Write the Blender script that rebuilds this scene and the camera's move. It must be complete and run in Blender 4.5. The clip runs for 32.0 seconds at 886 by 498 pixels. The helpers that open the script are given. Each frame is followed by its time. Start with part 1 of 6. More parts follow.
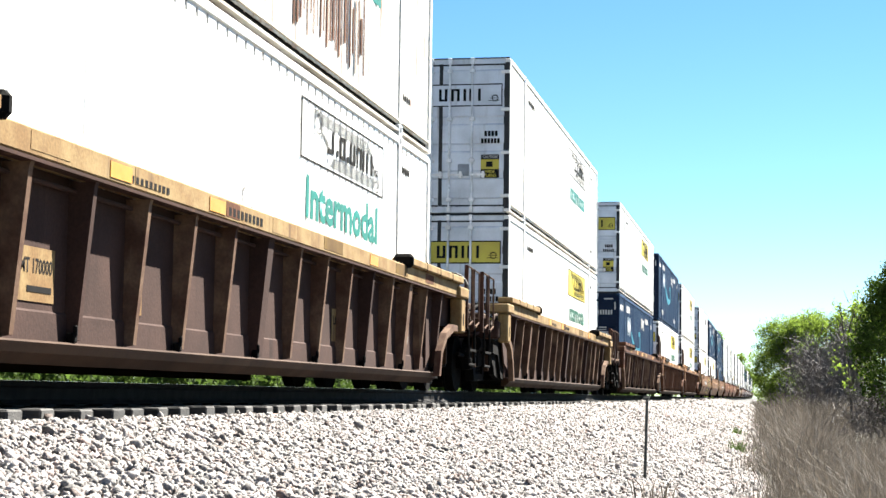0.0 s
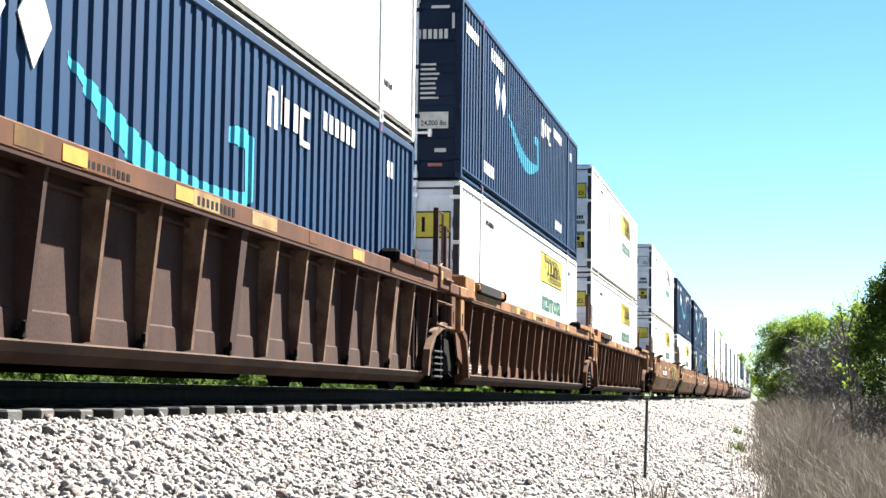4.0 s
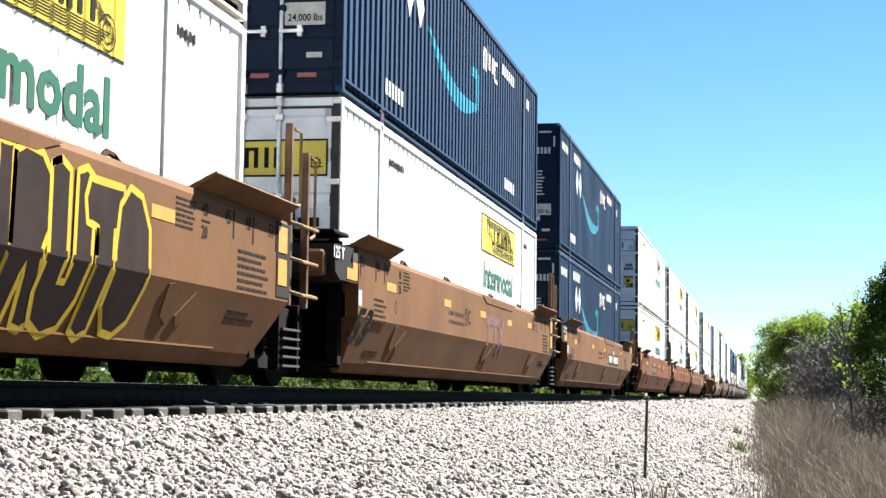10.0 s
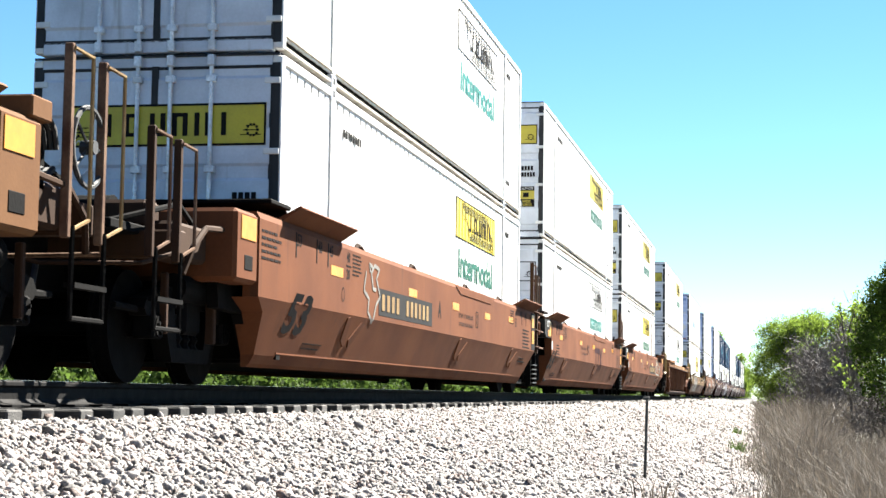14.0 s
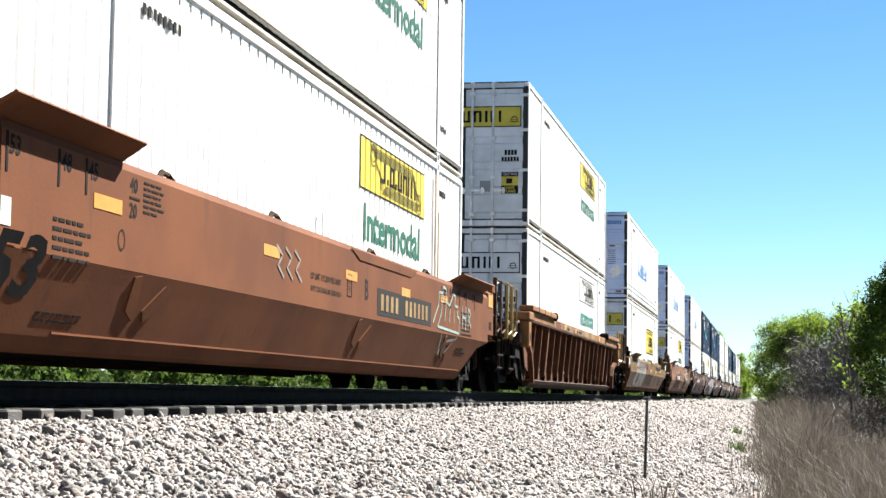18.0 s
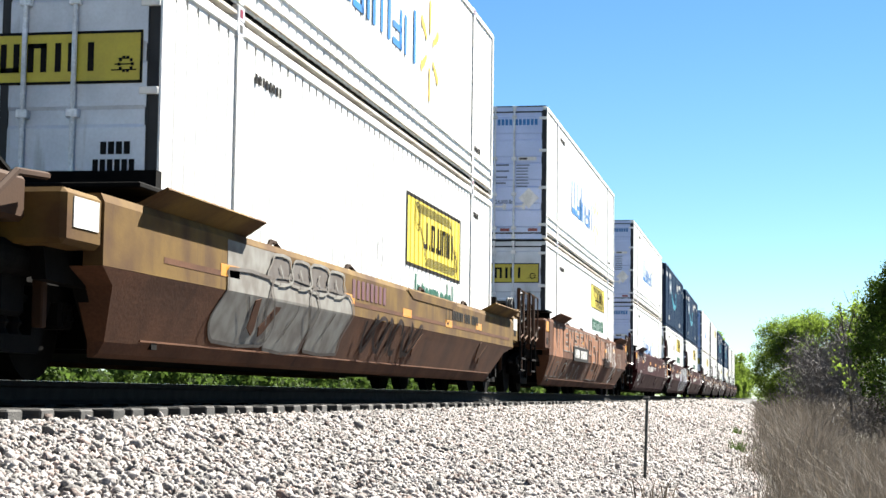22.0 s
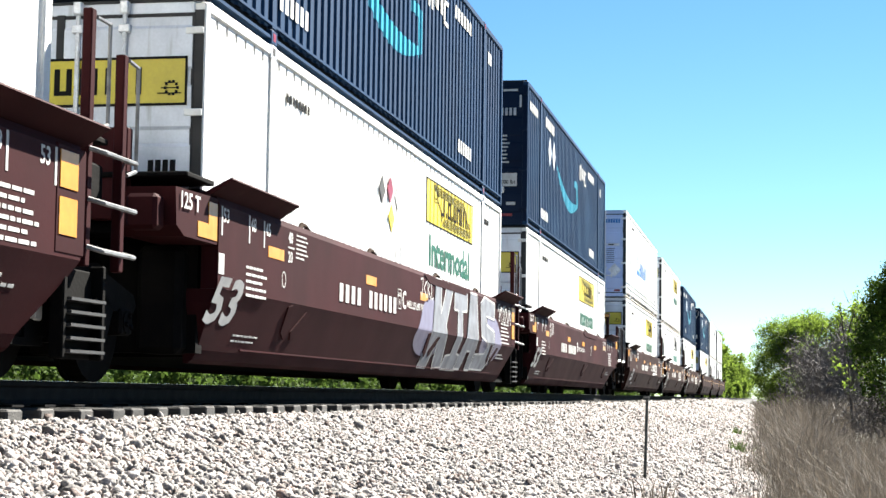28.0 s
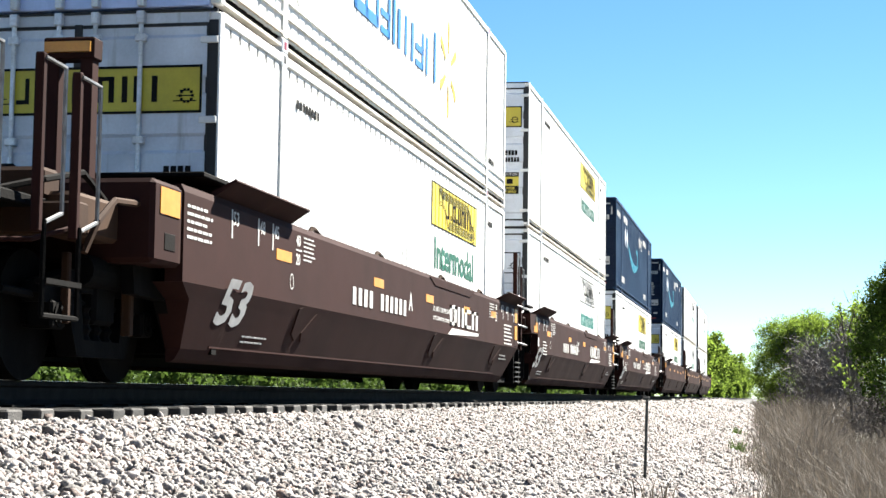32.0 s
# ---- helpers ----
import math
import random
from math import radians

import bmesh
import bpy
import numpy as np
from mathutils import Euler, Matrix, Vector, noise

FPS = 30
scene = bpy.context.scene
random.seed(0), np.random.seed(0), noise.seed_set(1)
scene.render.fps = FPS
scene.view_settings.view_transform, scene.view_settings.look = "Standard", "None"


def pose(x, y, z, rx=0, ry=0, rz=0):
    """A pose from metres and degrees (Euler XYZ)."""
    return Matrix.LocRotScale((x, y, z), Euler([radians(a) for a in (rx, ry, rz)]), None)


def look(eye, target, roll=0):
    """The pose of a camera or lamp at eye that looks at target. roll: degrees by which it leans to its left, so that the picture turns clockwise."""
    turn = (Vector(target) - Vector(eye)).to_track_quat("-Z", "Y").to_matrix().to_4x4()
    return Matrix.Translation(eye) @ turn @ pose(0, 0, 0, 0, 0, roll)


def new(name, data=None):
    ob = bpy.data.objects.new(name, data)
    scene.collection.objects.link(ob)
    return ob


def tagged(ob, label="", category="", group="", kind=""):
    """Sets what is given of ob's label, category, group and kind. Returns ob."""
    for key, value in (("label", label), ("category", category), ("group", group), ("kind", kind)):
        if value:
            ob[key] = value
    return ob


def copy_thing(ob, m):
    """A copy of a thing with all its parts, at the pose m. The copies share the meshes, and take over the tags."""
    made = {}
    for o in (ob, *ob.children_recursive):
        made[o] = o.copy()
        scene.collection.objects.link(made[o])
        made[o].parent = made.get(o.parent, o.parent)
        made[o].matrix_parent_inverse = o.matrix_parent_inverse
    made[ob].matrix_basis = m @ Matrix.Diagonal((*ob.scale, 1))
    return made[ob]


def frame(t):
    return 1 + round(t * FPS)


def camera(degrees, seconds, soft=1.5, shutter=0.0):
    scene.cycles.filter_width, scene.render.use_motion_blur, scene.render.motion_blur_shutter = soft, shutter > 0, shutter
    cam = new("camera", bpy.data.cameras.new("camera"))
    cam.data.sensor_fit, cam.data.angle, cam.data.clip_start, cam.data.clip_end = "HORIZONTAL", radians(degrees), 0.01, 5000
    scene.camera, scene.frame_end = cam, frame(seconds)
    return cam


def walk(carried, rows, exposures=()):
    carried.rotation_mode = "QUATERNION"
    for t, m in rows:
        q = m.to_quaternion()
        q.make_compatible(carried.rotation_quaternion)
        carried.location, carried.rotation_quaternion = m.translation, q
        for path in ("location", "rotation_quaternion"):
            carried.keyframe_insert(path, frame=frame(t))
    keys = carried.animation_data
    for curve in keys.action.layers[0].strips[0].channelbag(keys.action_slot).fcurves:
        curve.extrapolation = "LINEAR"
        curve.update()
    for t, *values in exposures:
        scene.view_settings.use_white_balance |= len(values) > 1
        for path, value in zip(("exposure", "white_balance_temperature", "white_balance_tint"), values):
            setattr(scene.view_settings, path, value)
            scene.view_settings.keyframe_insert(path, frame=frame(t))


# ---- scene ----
# camera stands still beside the track; x runs along the track away from it, y towards the train, z = 0 at rail top
EYE = Vector((0.0, 0.0, -0.056))
YAW, PITCH, ROLL = 10.886, 4.891, 0.784
cam = camera(29.24, 32.0)
aim = EYE + Vector((math.cos(radians(YAW)) * math.cos(radians(PITCH)), math.sin(radians(YAW)) * math.cos(radians(PITCH)), math.sin(radians(PITCH))))
STILL = look(EYE, aim, ROLL)
EXPOSURES = [(0, 2.12), (3, 2.22), (6, 1.98), (8, 1.91), (11, 1.91), (12, 2.15), (13, 2.43), (14, 2.23), (15.5, 1.88), (17, 1.75), (19, 1.75), (22, 1.80), (23, 1.64), (23.8, 1.78), (25, 1.76), (26.5, 1.88), (28, 2.01), (30, 2.01), (32, 2.01)]
walk(cam, [(0, STILL), (32, STILL)], exposures=[(t, e + 0.74, 6560, 8) for t, e in EXPOSURES])

# ---------------------------------------------------------------- sky and sun
SUN_TO = Vector((0.58, -0.36, 0.73)).normalized()
world = bpy.data.worlds.new("world")
scene.world = world
world.use_nodes = True
wn = world.node_tree
sky = wn.nodes.new("ShaderNodeTexSky")
sky.sky_type, sky.sun_disc = "NISHITA", False
sky.sun_elevation = math.asin(SUN_TO.z)
sky.sun_rotation = math.atan2(SUN_TO.x, SUN_TO.y)
sky.air_density, sky.dust_density, sky.ozone_density = 0.85, 0.0, 1.3
sky.altitude = 600
tone = wn.nodes.new("ShaderNodeHueSaturation")
tone.inputs["Saturation"].default_value = 1.2
wn.links.new(sky.outputs[0], tone.inputs["Color"])
cast = wn.nodes.new("ShaderNodeMix")
cast.data_type, cast.blend_type = "RGBA", "MULTIPLY"
cast.inputs[0].default_value = 1.0
cast.inputs[7].default_value = (0.80, 0.965, 1.06, 1)
wn.links.new(tone.outputs[0], cast.inputs[6])
wn.links.new(cast.outputs[2], wn.nodes["Background"].inputs[0])
wn.nodes["Background"].inputs[1].default_value = 0.026
sun_data = bpy.data.lights.new("sun", "SUN")
sun_data.energy, sun_data.angle, sun_data.color = 5.0, radians(0.53), (1.0, 0.955, 0.88)
sun = new("sun", sun_data)
sun.matrix_world = look(SUN_TO * 60, (0, 0, 0))

# ---------------------------------------------------------------- materials


def mat(name, c1, c2=None, rough=0.6, metal=0.0, scale=3.0, fine=40.0, bump=0.15, stretch=(1, 1, 1), streak=None,
        streak_amount=0.5, per="", spec=0.5, thin=0.0, odd=None):
    """A surface with blotches between c1 and c2, fine grain, relief, and streaks of a third colour."""
    m = bpy.data.materials.new(name)
    m.use_nodes = True
    nt = m.node_tree
    b = nt.nodes["Principled BSDF"]
    b.inputs["Roughness"].default_value, b.inputs["Metallic"].default_value = rough, metal
    b.inputs["Specular IOR Level"].default_value = spec
    tc = nt.nodes.new("ShaderNodeTexCoord")
    mp = nt.nodes.new("ShaderNodeMapping")
    mp.inputs["Scale"].default_value = stretch
    nt.links.new(tc.outputs["Object"], mp.inputs["Vector"])
    info = nt.nodes.new("ShaderNodeObjectInfo")
    add = nt.nodes.new("ShaderNodeVectorMath")
    add.operation = "ADD"
    nt.links.new(mp.outputs[0], add.inputs[0])
    sc = nt.nodes.new("ShaderNodeVectorMath")
    sc.operation = "SCALE"
    sc.inputs[0].default_value = (37, 17, 23)
    nt.links.new(info.outputs["Random"], sc.inputs["Scale"])
    nt.links.new(sc.outputs[0], add.inputs[1])

    def tex(s, detail):
        n = nt.nodes.new("ShaderNodeTexNoise")
        n.inputs["Scale"].default_value, n.inputs["Detail"].default_value = s, detail
        nt.links.new(add.outputs[0], n.inputs["Vector"])
        return n.outputs["Fac"]

    def ramp(src, lo, hi):
        n = nt.nodes.new("ShaderNodeMapRange")
        n.inputs["From Min"].default_value, n.inputs["From Max"].default_value = lo, hi
        nt.links.new(src, n.inputs["Value"])
        return n.outputs[0]

    def mix(fac, a, c):
        n = nt.nodes.new("ShaderNodeMix")
        n.data_type = "RGBA"
        if isinstance(fac, float):
            n.inputs[0].default_value = fac
        else:
            nt.links.new(fac, n.inputs[0])
        for sock, v in ((n.inputs[6], a), (n.inputs[7], c)):
            if isinstance(v, tuple):
                sock.default_value = (*v, 1)
            else:
                nt.links.new(v, sock)
        return n.outputs[2]

    c2 = c2 or tuple(v * 0.75 for v in c1)
    big, small = tex(scale, 4), tex(fine, 3)
    col = mix(ramp(big, 0.35, 0.65), c1, c2)
    lo, hi = (0.93, 1.04) if bump <= 0.06 else (0.8, 1.12)
    grain = mix(ramp(small, 0.3, 0.75), (lo, lo, lo), (hi, hi, hi))
    mul = nt.nodes.new("ShaderNodeMix")
    mul.data_type, mul.blend_type = "RGBA", "MULTIPLY"
    mul.inputs[0].default_value = 1.0
    nt.links.new(col, mul.inputs[6])
    nt.links.new(grain, mul.inputs[7])
    col = mul.outputs[2]
    if per:
        rnd = info.outputs["Random"]
        if per == "island":
            rnd = nt.nodes.new("ShaderNodeNewGeometry").outputs["Random Per Island"]
        if odd:
            f1 = nt.nodes.new("ShaderNodeMath")
            f1.operation = "MULTIPLY"
            f1.inputs[1].default_value = 13.0
            nt.links.new(rnd, f1.inputs[0])
            f2 = nt.nodes.new("ShaderNodeMath")
            f2.operation = "FRACT"
            nt.links.new(f1.outputs[0], f2.inputs[0])
            col = mix(ramp(f2.outputs[0], 0.72, 1.0), col, odd)
        hs = nt.nodes.new("ShaderNodeHueSaturation")
        nt.links.new(col, hs.inputs["Color"])
        nt.links.new(ramp_to(nt, rnd, 0.4, 1.4), hs.inputs["Value"])
        col = hs.outputs[0]
    if streak:
        mp2 = nt.nodes.new("ShaderNodeMapping")
        mp2.inputs["Scale"].default_value = (5.0, 5.0, 0.55)
        nt.links.new(add.outputs[0], mp2.inputs["Vector"])
        n = nt.nodes.new("ShaderNodeTexNoise")
        n.inputs["Scale"].default_value, n.inputs["Detail"].default_value = 1.2, 6
        nt.links.new(mp2.outputs[0], n.inputs["Vector"])
        lo = 0.72 - 0.3 * streak_amount
        col = mix(ramp(n.outputs["Fac"], lo, lo + 0.2), col, streak)
    nt.links.new(col, b.inputs["Base Color"])
    rr = nt.nodes.new("ShaderNodeMapRange")
    rr.inputs["To Min"].default_value, rr.inputs["To Max"].default_value = max(rough - 0.12, 0.05), min(rough + 0.15, 1)
    nt.links.new(big, rr.inputs["Value"])
    nt.links.new(rr.outputs[0], b.inputs["Roughness"])
    if bump:
        bp = nt.nodes.new("ShaderNodeBump")
        bp.inputs["Strength"].default_value, bp.inputs["Distance"].default_value = bump, 0.02
        nt.links.new(small, bp.inputs["Height"])
        nt.links.new(bp.outputs[0], b.inputs["Normal"])
    if thin:
        out = nt.nodes["Material Output"]
        tr = nt.nodes.new("ShaderNodeBsdfTranslucent")
        nt.links.new(col, tr.inputs["Color"])
        ms = nt.nodes.new("ShaderNodeMixShader")
        ms.inputs[0].default_value = thin
        nt.links.new(b.outputs[0], ms.inputs[1])
        nt.links.new(tr.outputs[0], ms.inputs[2])
        nt.links.new(ms.outputs[0], out.inputs[0])
    return m


def ramp_to(nt, src, lo, hi):
    n = nt.nodes.new("ShaderNodeMapRange")
    n.inputs["To Min"].default_value, n.inputs["To Max"].default_value = lo, hi
    nt.links.new(src, n.inputs["Value"])
    return n.outputs[0]


WHITE = mat("container_white_paint", (0.64, 0.64, 0.62), (0.57, 0.56, 0.54), 0.5, scale=0.6, bump=0.03, streak=(0.42, 0.38, 0.33), streak_amount=0.12)
DIRTY_WHITE = mat("soiled_white_rail_paint", (0.46, 0.43, 0.38), (0.3, 0.26, 0.21), 0.6, scale=1.2, bump=0.05, streak=(0.12, 0.09, 0.06), streak_amount=0.45)
RUSTY_WHITE = mat("container_white_paint_rusted", (0.60, 0.59, 0.56), (0.50, 0.48, 0.44), 0.55, scale=0.8, bump=0.04, streak=(0.3, 0.14, 0.065), streak_amount=0.6)
# white doors: blue of the shaded end is mixed into both colours
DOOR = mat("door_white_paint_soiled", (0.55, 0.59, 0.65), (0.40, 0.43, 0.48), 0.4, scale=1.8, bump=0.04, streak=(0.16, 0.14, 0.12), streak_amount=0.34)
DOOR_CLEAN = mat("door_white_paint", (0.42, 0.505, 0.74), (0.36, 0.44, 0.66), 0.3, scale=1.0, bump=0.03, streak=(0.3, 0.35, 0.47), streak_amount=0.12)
BLUE = mat("container_blue_paint", (0.00771, 0.0322, 0.0791), (0.00636, 0.0261, 0.065), 0.6, scale=0.7, bump=0.03, streak=(0.0134, 0.0281, 0.057), streak_amount=0.2, spec=0.12)
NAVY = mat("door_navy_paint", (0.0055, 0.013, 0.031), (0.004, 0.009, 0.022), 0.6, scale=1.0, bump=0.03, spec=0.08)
STEEL = mat("galvanised_steel", (0.703, 0.712, 0.731), (0.475, 0.475, 0.475), 0.3, 0.15, scale=4)
BLACK = mat("black_rubber_seal", (0.009, 0.009, 0.00975), None, 0.7, scale=5, bump=0.02)
INK = mat("black_lettering", (0.012, 0.0112, 0.0112), None, 0.9, scale=5, bump=0, spec=0.05)
YELLOW = mat("yellow_vinyl", (0.543, 0.413, 0.0071), (0.507, 0.383, 0.00884), 0.4, scale=2, bump=0.02)
OLD_YELLOW = mat("faded_yellow_vinyl", (0.46, 0.38, 0.012), (0.37, 0.30, 0.015), 0.45, scale=2, bump=0.02)
GREEN = mat("green_lettering", (0.0022, 0.072, 0.034), None, 0.5, scale=3, bump=0, spec=0.3)
TEAL = mat("teal_lettering", (0.005, 0.13, 0.1), None, 0.5, scale=3, bump=0, spec=0.3)
CYAN = mat("cyan_vinyl", (0.0214, 0.279, 0.375), None, 0.4, scale=3, bump=0)
SIGN_WHITE = mat("white_lettering", (0.446, 0.446, 0.434), (0.35, 0.344, 0.332), 0.75, scale=6, bump=0, spec=0.2)
RETAIL_BLUE = mat("sky_blue_lettering", (0.0114, 0.142, 0.41), None, 0.45, scale=3, bump=0)
SLATE = mat("slate_blue_lettering", (0.1, 0.13, 0.2), None, 0.6, scale=3, bump=0)
GREY_LABEL = mat("grey_vinyl_label", (0.2, 0.225, 0.26), None, 0.5, scale=6, bump=0)
SPARK = mat("sun_yellow_vinyl", (0.543, 0.362, 0.0181), None, 0.45, scale=3, bump=0)
RED = mat("red_reflector", (0.211, 0.00603, 0.00724), None, 0.35, scale=8, bump=0)
AMBER = mat("amber_reflector", (0.456, 0.193, 0.0107), (0.402, 0.161, 0.0107), 0.35, scale=8, bump=0)
PATCH = mat("dark_number_panel", (0.00905, 0.00978, 0.0106), (0.0128, 0.0128, 0.0128), 0.85, scale=3, bump=0.02, spec=0.08)
RUST = mat("rusted_brown_paint", (0.0358, 0.0151, 0.0102), (0.0204, 0.00905, 0.00643), 0.85, scale=1.5, bump=0.12, streak=(0.113, 0.0563, 0.0282), streak_amount=0.25, spec=0.1)
ORANGE_RUST = mat("orange_rusted_paint", (0.0978, 0.0369, 0.0151), (0.0563, 0.0208, 0.00978), 0.85, scale=1.6, bump=0.12, streak=(0.0415, 0.0158, 0.00905), streak_amount=0.45, spec=0.1)
BROWN_RUST = mat("brown_rusted_paint", (0.044, 0.0235, 0.0185), (0.03, 0.0165, 0.0135), 0.85, scale=1.6, bump=0.12, streak=(0.02, 0.0105, 0.0085), streak_amount=0.4, spec=0.1)
CHORD = mat("weathered_tan_paint", (0.215, 0.15, 0.068), (0.15, 0.088, 0.037), 0.8, scale=3.5, bump=0.1, streak=(0.06, 0.03, 0.018), streak_amount=0.45, spec=0.12)
ORANGE_CHORD = mat("orange_weathered_paint", (0.205, 0.098, 0.036), (0.13, 0.057, 0.023), 0.8, scale=3.5, bump=0.1, streak=(0.049, 0.0227, 0.0132), streak_amount=0.4, spec=0.12)
UMBER = mat("orange_brown_paint", (0.088, 0.038, 0.0195), (0.058, 0.026, 0.0145), 0.85, scale=1.6, bump=0.1, streak=(0.036, 0.0165, 0.0105), streak_amount=0.4, spec=0.1)
TAN = mat("tan_orange_paint", (0.108, 0.051, 0.0205), (0.083, 0.0375, 0.0155), 0.78, scale=0.9, bump=0.05, streak=(0.066, 0.0315, 0.016), streak_amount=0.38, spec=0.08)
REDBROWN = mat("red_brown_paint", (0.112, 0.0395, 0.0155), (0.082, 0.0285, 0.0125), 0.75, scale=0.9, bump=0.05, streak=(0.058, 0.0235, 0.013), streak_amount=0.4, spec=0.07)
OCHRE = mat("soiled_ochre_paint", (0.112, 0.067, 0.0165), (0.055, 0.0285, 0.0118), 0.8, scale=1.8, bump=0.06, streak=(0.048, 0.026, 0.0132), streak_amount=0.45, spec=0.1)
MUD = mat("brown_soiled_paint", (0.0377, 0.0178, 0.00831), (0.0226, 0.0106, 0.00563), 0.8, scale=1.6, bump=0.06, streak=(0.0188, 0.00905, 0.00528), streak_amount=0.4, spec=0.12)
MAROON = mat("maroon_paint", (0.026, 0.0043, 0.0052), (0.018, 0.0033, 0.0042), 0.7, scale=0.9, bump=0.03, streak=(0.03, 0.0125, 0.0105), streak_amount=0.2, spec=0.06)
MAROON_BROWN = mat("dark_brown_paint", (0.0225, 0.0082, 0.0066), (0.0165, 0.0062, 0.0053), 0.75, scale=0.9, bump=0.03, streak=(0.038, 0.022, 0.0165), streak_amount=0.22, spec=0.06)
# worn brown, lightened to carry the sunlit faces of the side posts
WORN_LIT = mat("worn_brown_post_paint", (0.125, 0.078, 0.05), (0.06, 0.03, 0.02), 0.85, scale=3.5, bump=0.1, streak=(0.17, 0.125, 0.085), streak_amount=0.35, spec=0.1)
TAGGED_BROWN = mat("stained_brown_paint", (0.082, 0.035, 0.0185), (0.05, 0.0225, 0.0138), 0.8, scale=1.6, bump=0.05, streak=(0.032, 0.0165, 0.0118), streak_amount=0.35, spec=0.08)
# grimy steel and wheels, blackened further to hold the shade under the cars
GRIME_SHADE = mat("grimy_black_steel", (0.0039, 0.0033, 0.003), (0.0021, 0.0021, 0.0021), 0.9, scale=5, bump=0.15, spec=0.06)
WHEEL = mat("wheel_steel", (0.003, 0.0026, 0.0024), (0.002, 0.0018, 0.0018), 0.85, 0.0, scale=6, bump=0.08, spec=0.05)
STEP = mat("worn_black_steel", (0.022, 0.02, 0.019), (0.008, 0.0075, 0.007), 0.6, scale=8, bump=0.1)
RAIL_GREY = mat("grey_worn_bar_steel", (0.16, 0.16, 0.16), (0.07, 0.068, 0.066), 0.45, scale=8, bump=0.05)
TREAD = mat("polished_tread_steel", (0.5, 0.5, 0.5), (0.4, 0.4, 0.4), 0.25, 1.0, scale=10, bump=0.02)
# rusty steel with the shade on the rail's near side put into the colour
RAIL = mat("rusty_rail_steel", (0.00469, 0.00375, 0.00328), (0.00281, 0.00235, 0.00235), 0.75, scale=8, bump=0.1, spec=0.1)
# weathered wood, its tone lowered for the train's shadow on the tie ends
TIE = mat("weathered_tie_wood", (0.04, 0.037, 0.034), (0.02, 0.0185, 0.017), 0.9, scale=6, fine=60, bump=0.4, stretch=(1, 0.15, 1), per="object")
STONE = mat("ballast_stone", (0.241, 0.224, 0.214), (0.188, 0.174, 0.165), 0.9, scale=9, fine=50, bump=0.5, per="island", odd=(0.158, 0.113, 0.0978))
# far darker than the stones: shade of the gaps painted on the bed
BED_SHADE = mat("ballast_bed", (0.0452, 0.0422, 0.0396), (0.0226, 0.0215, 0.02), 0.95, scale=14, fine=45, bump=1.0)
SOIL = mat("field_grass_ground", (0.03, 0.031, 0.0135), (0.038, 0.031, 0.022), 0.95, scale=0.15, fine=9, bump=0.8)
DRY = mat("dry_grass_blade", (0.112, 0.095, 0.077), (0.066, 0.055, 0.044), 0.8, scale=0.5, bump=0, per="island", thin=0.3)
LUSH = mat("green_grass_blade", (0.062, 0.1, 0.021), (0.044, 0.074, 0.017), 0.8, scale=0.5, bump=0, per="island", thin=0.35, spec=0.1)
LEAF = mat("fresh_leaf", (0.145, 0.205, 0.033), (0.098, 0.15, 0.022), 0.8, scale=0.6, bump=0, per="island", thin=0.65, spec=0.06)
LEAF_DARK = mat("dark_leaf", (0.0415, 0.0724, 0.00938), (0.0268, 0.0496, 0.0067), 0.8, scale=0.6, bump=0, per="island", thin=0.3, spec=0.08)
HEDGE = mat("hedge_leaf", (0.062, 0.1, 0.019), (0.041, 0.07, 0.014), 0.75, scale=0.6, bump=0, per="island", thin=0.45, spec=0.08)
SPRAY_TAN = mat("tan_spray_paint", (0.225, 0.103, 0.055), (0.155, 0.07, 0.038), 0.75, scale=4, bump=0.02, spec=0.1)
BARK = mat("grey_bark", (0.049, 0.0415, 0.0358), (0.0301, 0.0264, 0.0226), 0.9, scale=6, bump=0.4)
TWIG = mat("bare_grey_twig", (0.115, 0.104, 0.1), (0.07, 0.062, 0.059), 0.9, scale=3, bump=0.1)
POST = mat("grey_green_metal_post", (0.0377, 0.0415, 0.0396), (0.0226, 0.026, 0.0226), 0.6, scale=12, bump=0.1)
SPRAY_SILVER = mat("silver_spray_paint", (0.17, 0.18, 0.2), (0.11, 0.115, 0.13), 0.6, scale=4, bump=0.02, spec=0.2)
SPRAY_GREY = mat("dark_silver_spray_paint", (0.0978, 0.0884, 0.0811), (0.0643, 0.0528, 0.0452), 0.7, scale=3, bump=0.02, spec=0.15)
SPRAY_LILAC = mat("lilac_spray_paint", (0.136, 0.124, 0.188), (0.113, 0.106, 0.158), 0.5, scale=4, bump=0.02)
SPRAY_PALE = mat("pale_spray_paint", (0.174, 0.17, 0.154), (0.113, 0.102, 0.0905), 0.7, scale=5, bump=0.02, spec=0.15)
SPRAY_GOLD = mat("gold_spray_paint", (0.234, 0.151, 0.0188), (0.188, 0.113, 0.0151), 0.5, scale=4, bump=0.02)
SPRAY_YELLOW = mat("yellow_spray_paint", (0.36, 0.25, 0.012), (0.3, 0.2, 0.012), 0.6, scale=4, bump=0.02, spec=0.15)
SPRAY_MINT = mat("pale_mint_spray_paint", (0.2, 0.27, 0.25), (0.15, 0.2, 0.185), 0.6, scale=4, bump=0.02, spec=0.15)
SPRAY_DARK = mat("dark_spray_paint", (0.017, 0.0095, 0.0085), (0.012, 0.0075, 0.007), 0.9, scale=4, bump=0.02, spec=0.06)
SPRAY_GREEN = mat("green_spray_paint", (0.0188, 0.075, 0.0301), (0.0151, 0.0563, 0.0264), 0.5, scale=4, bump=0.02)
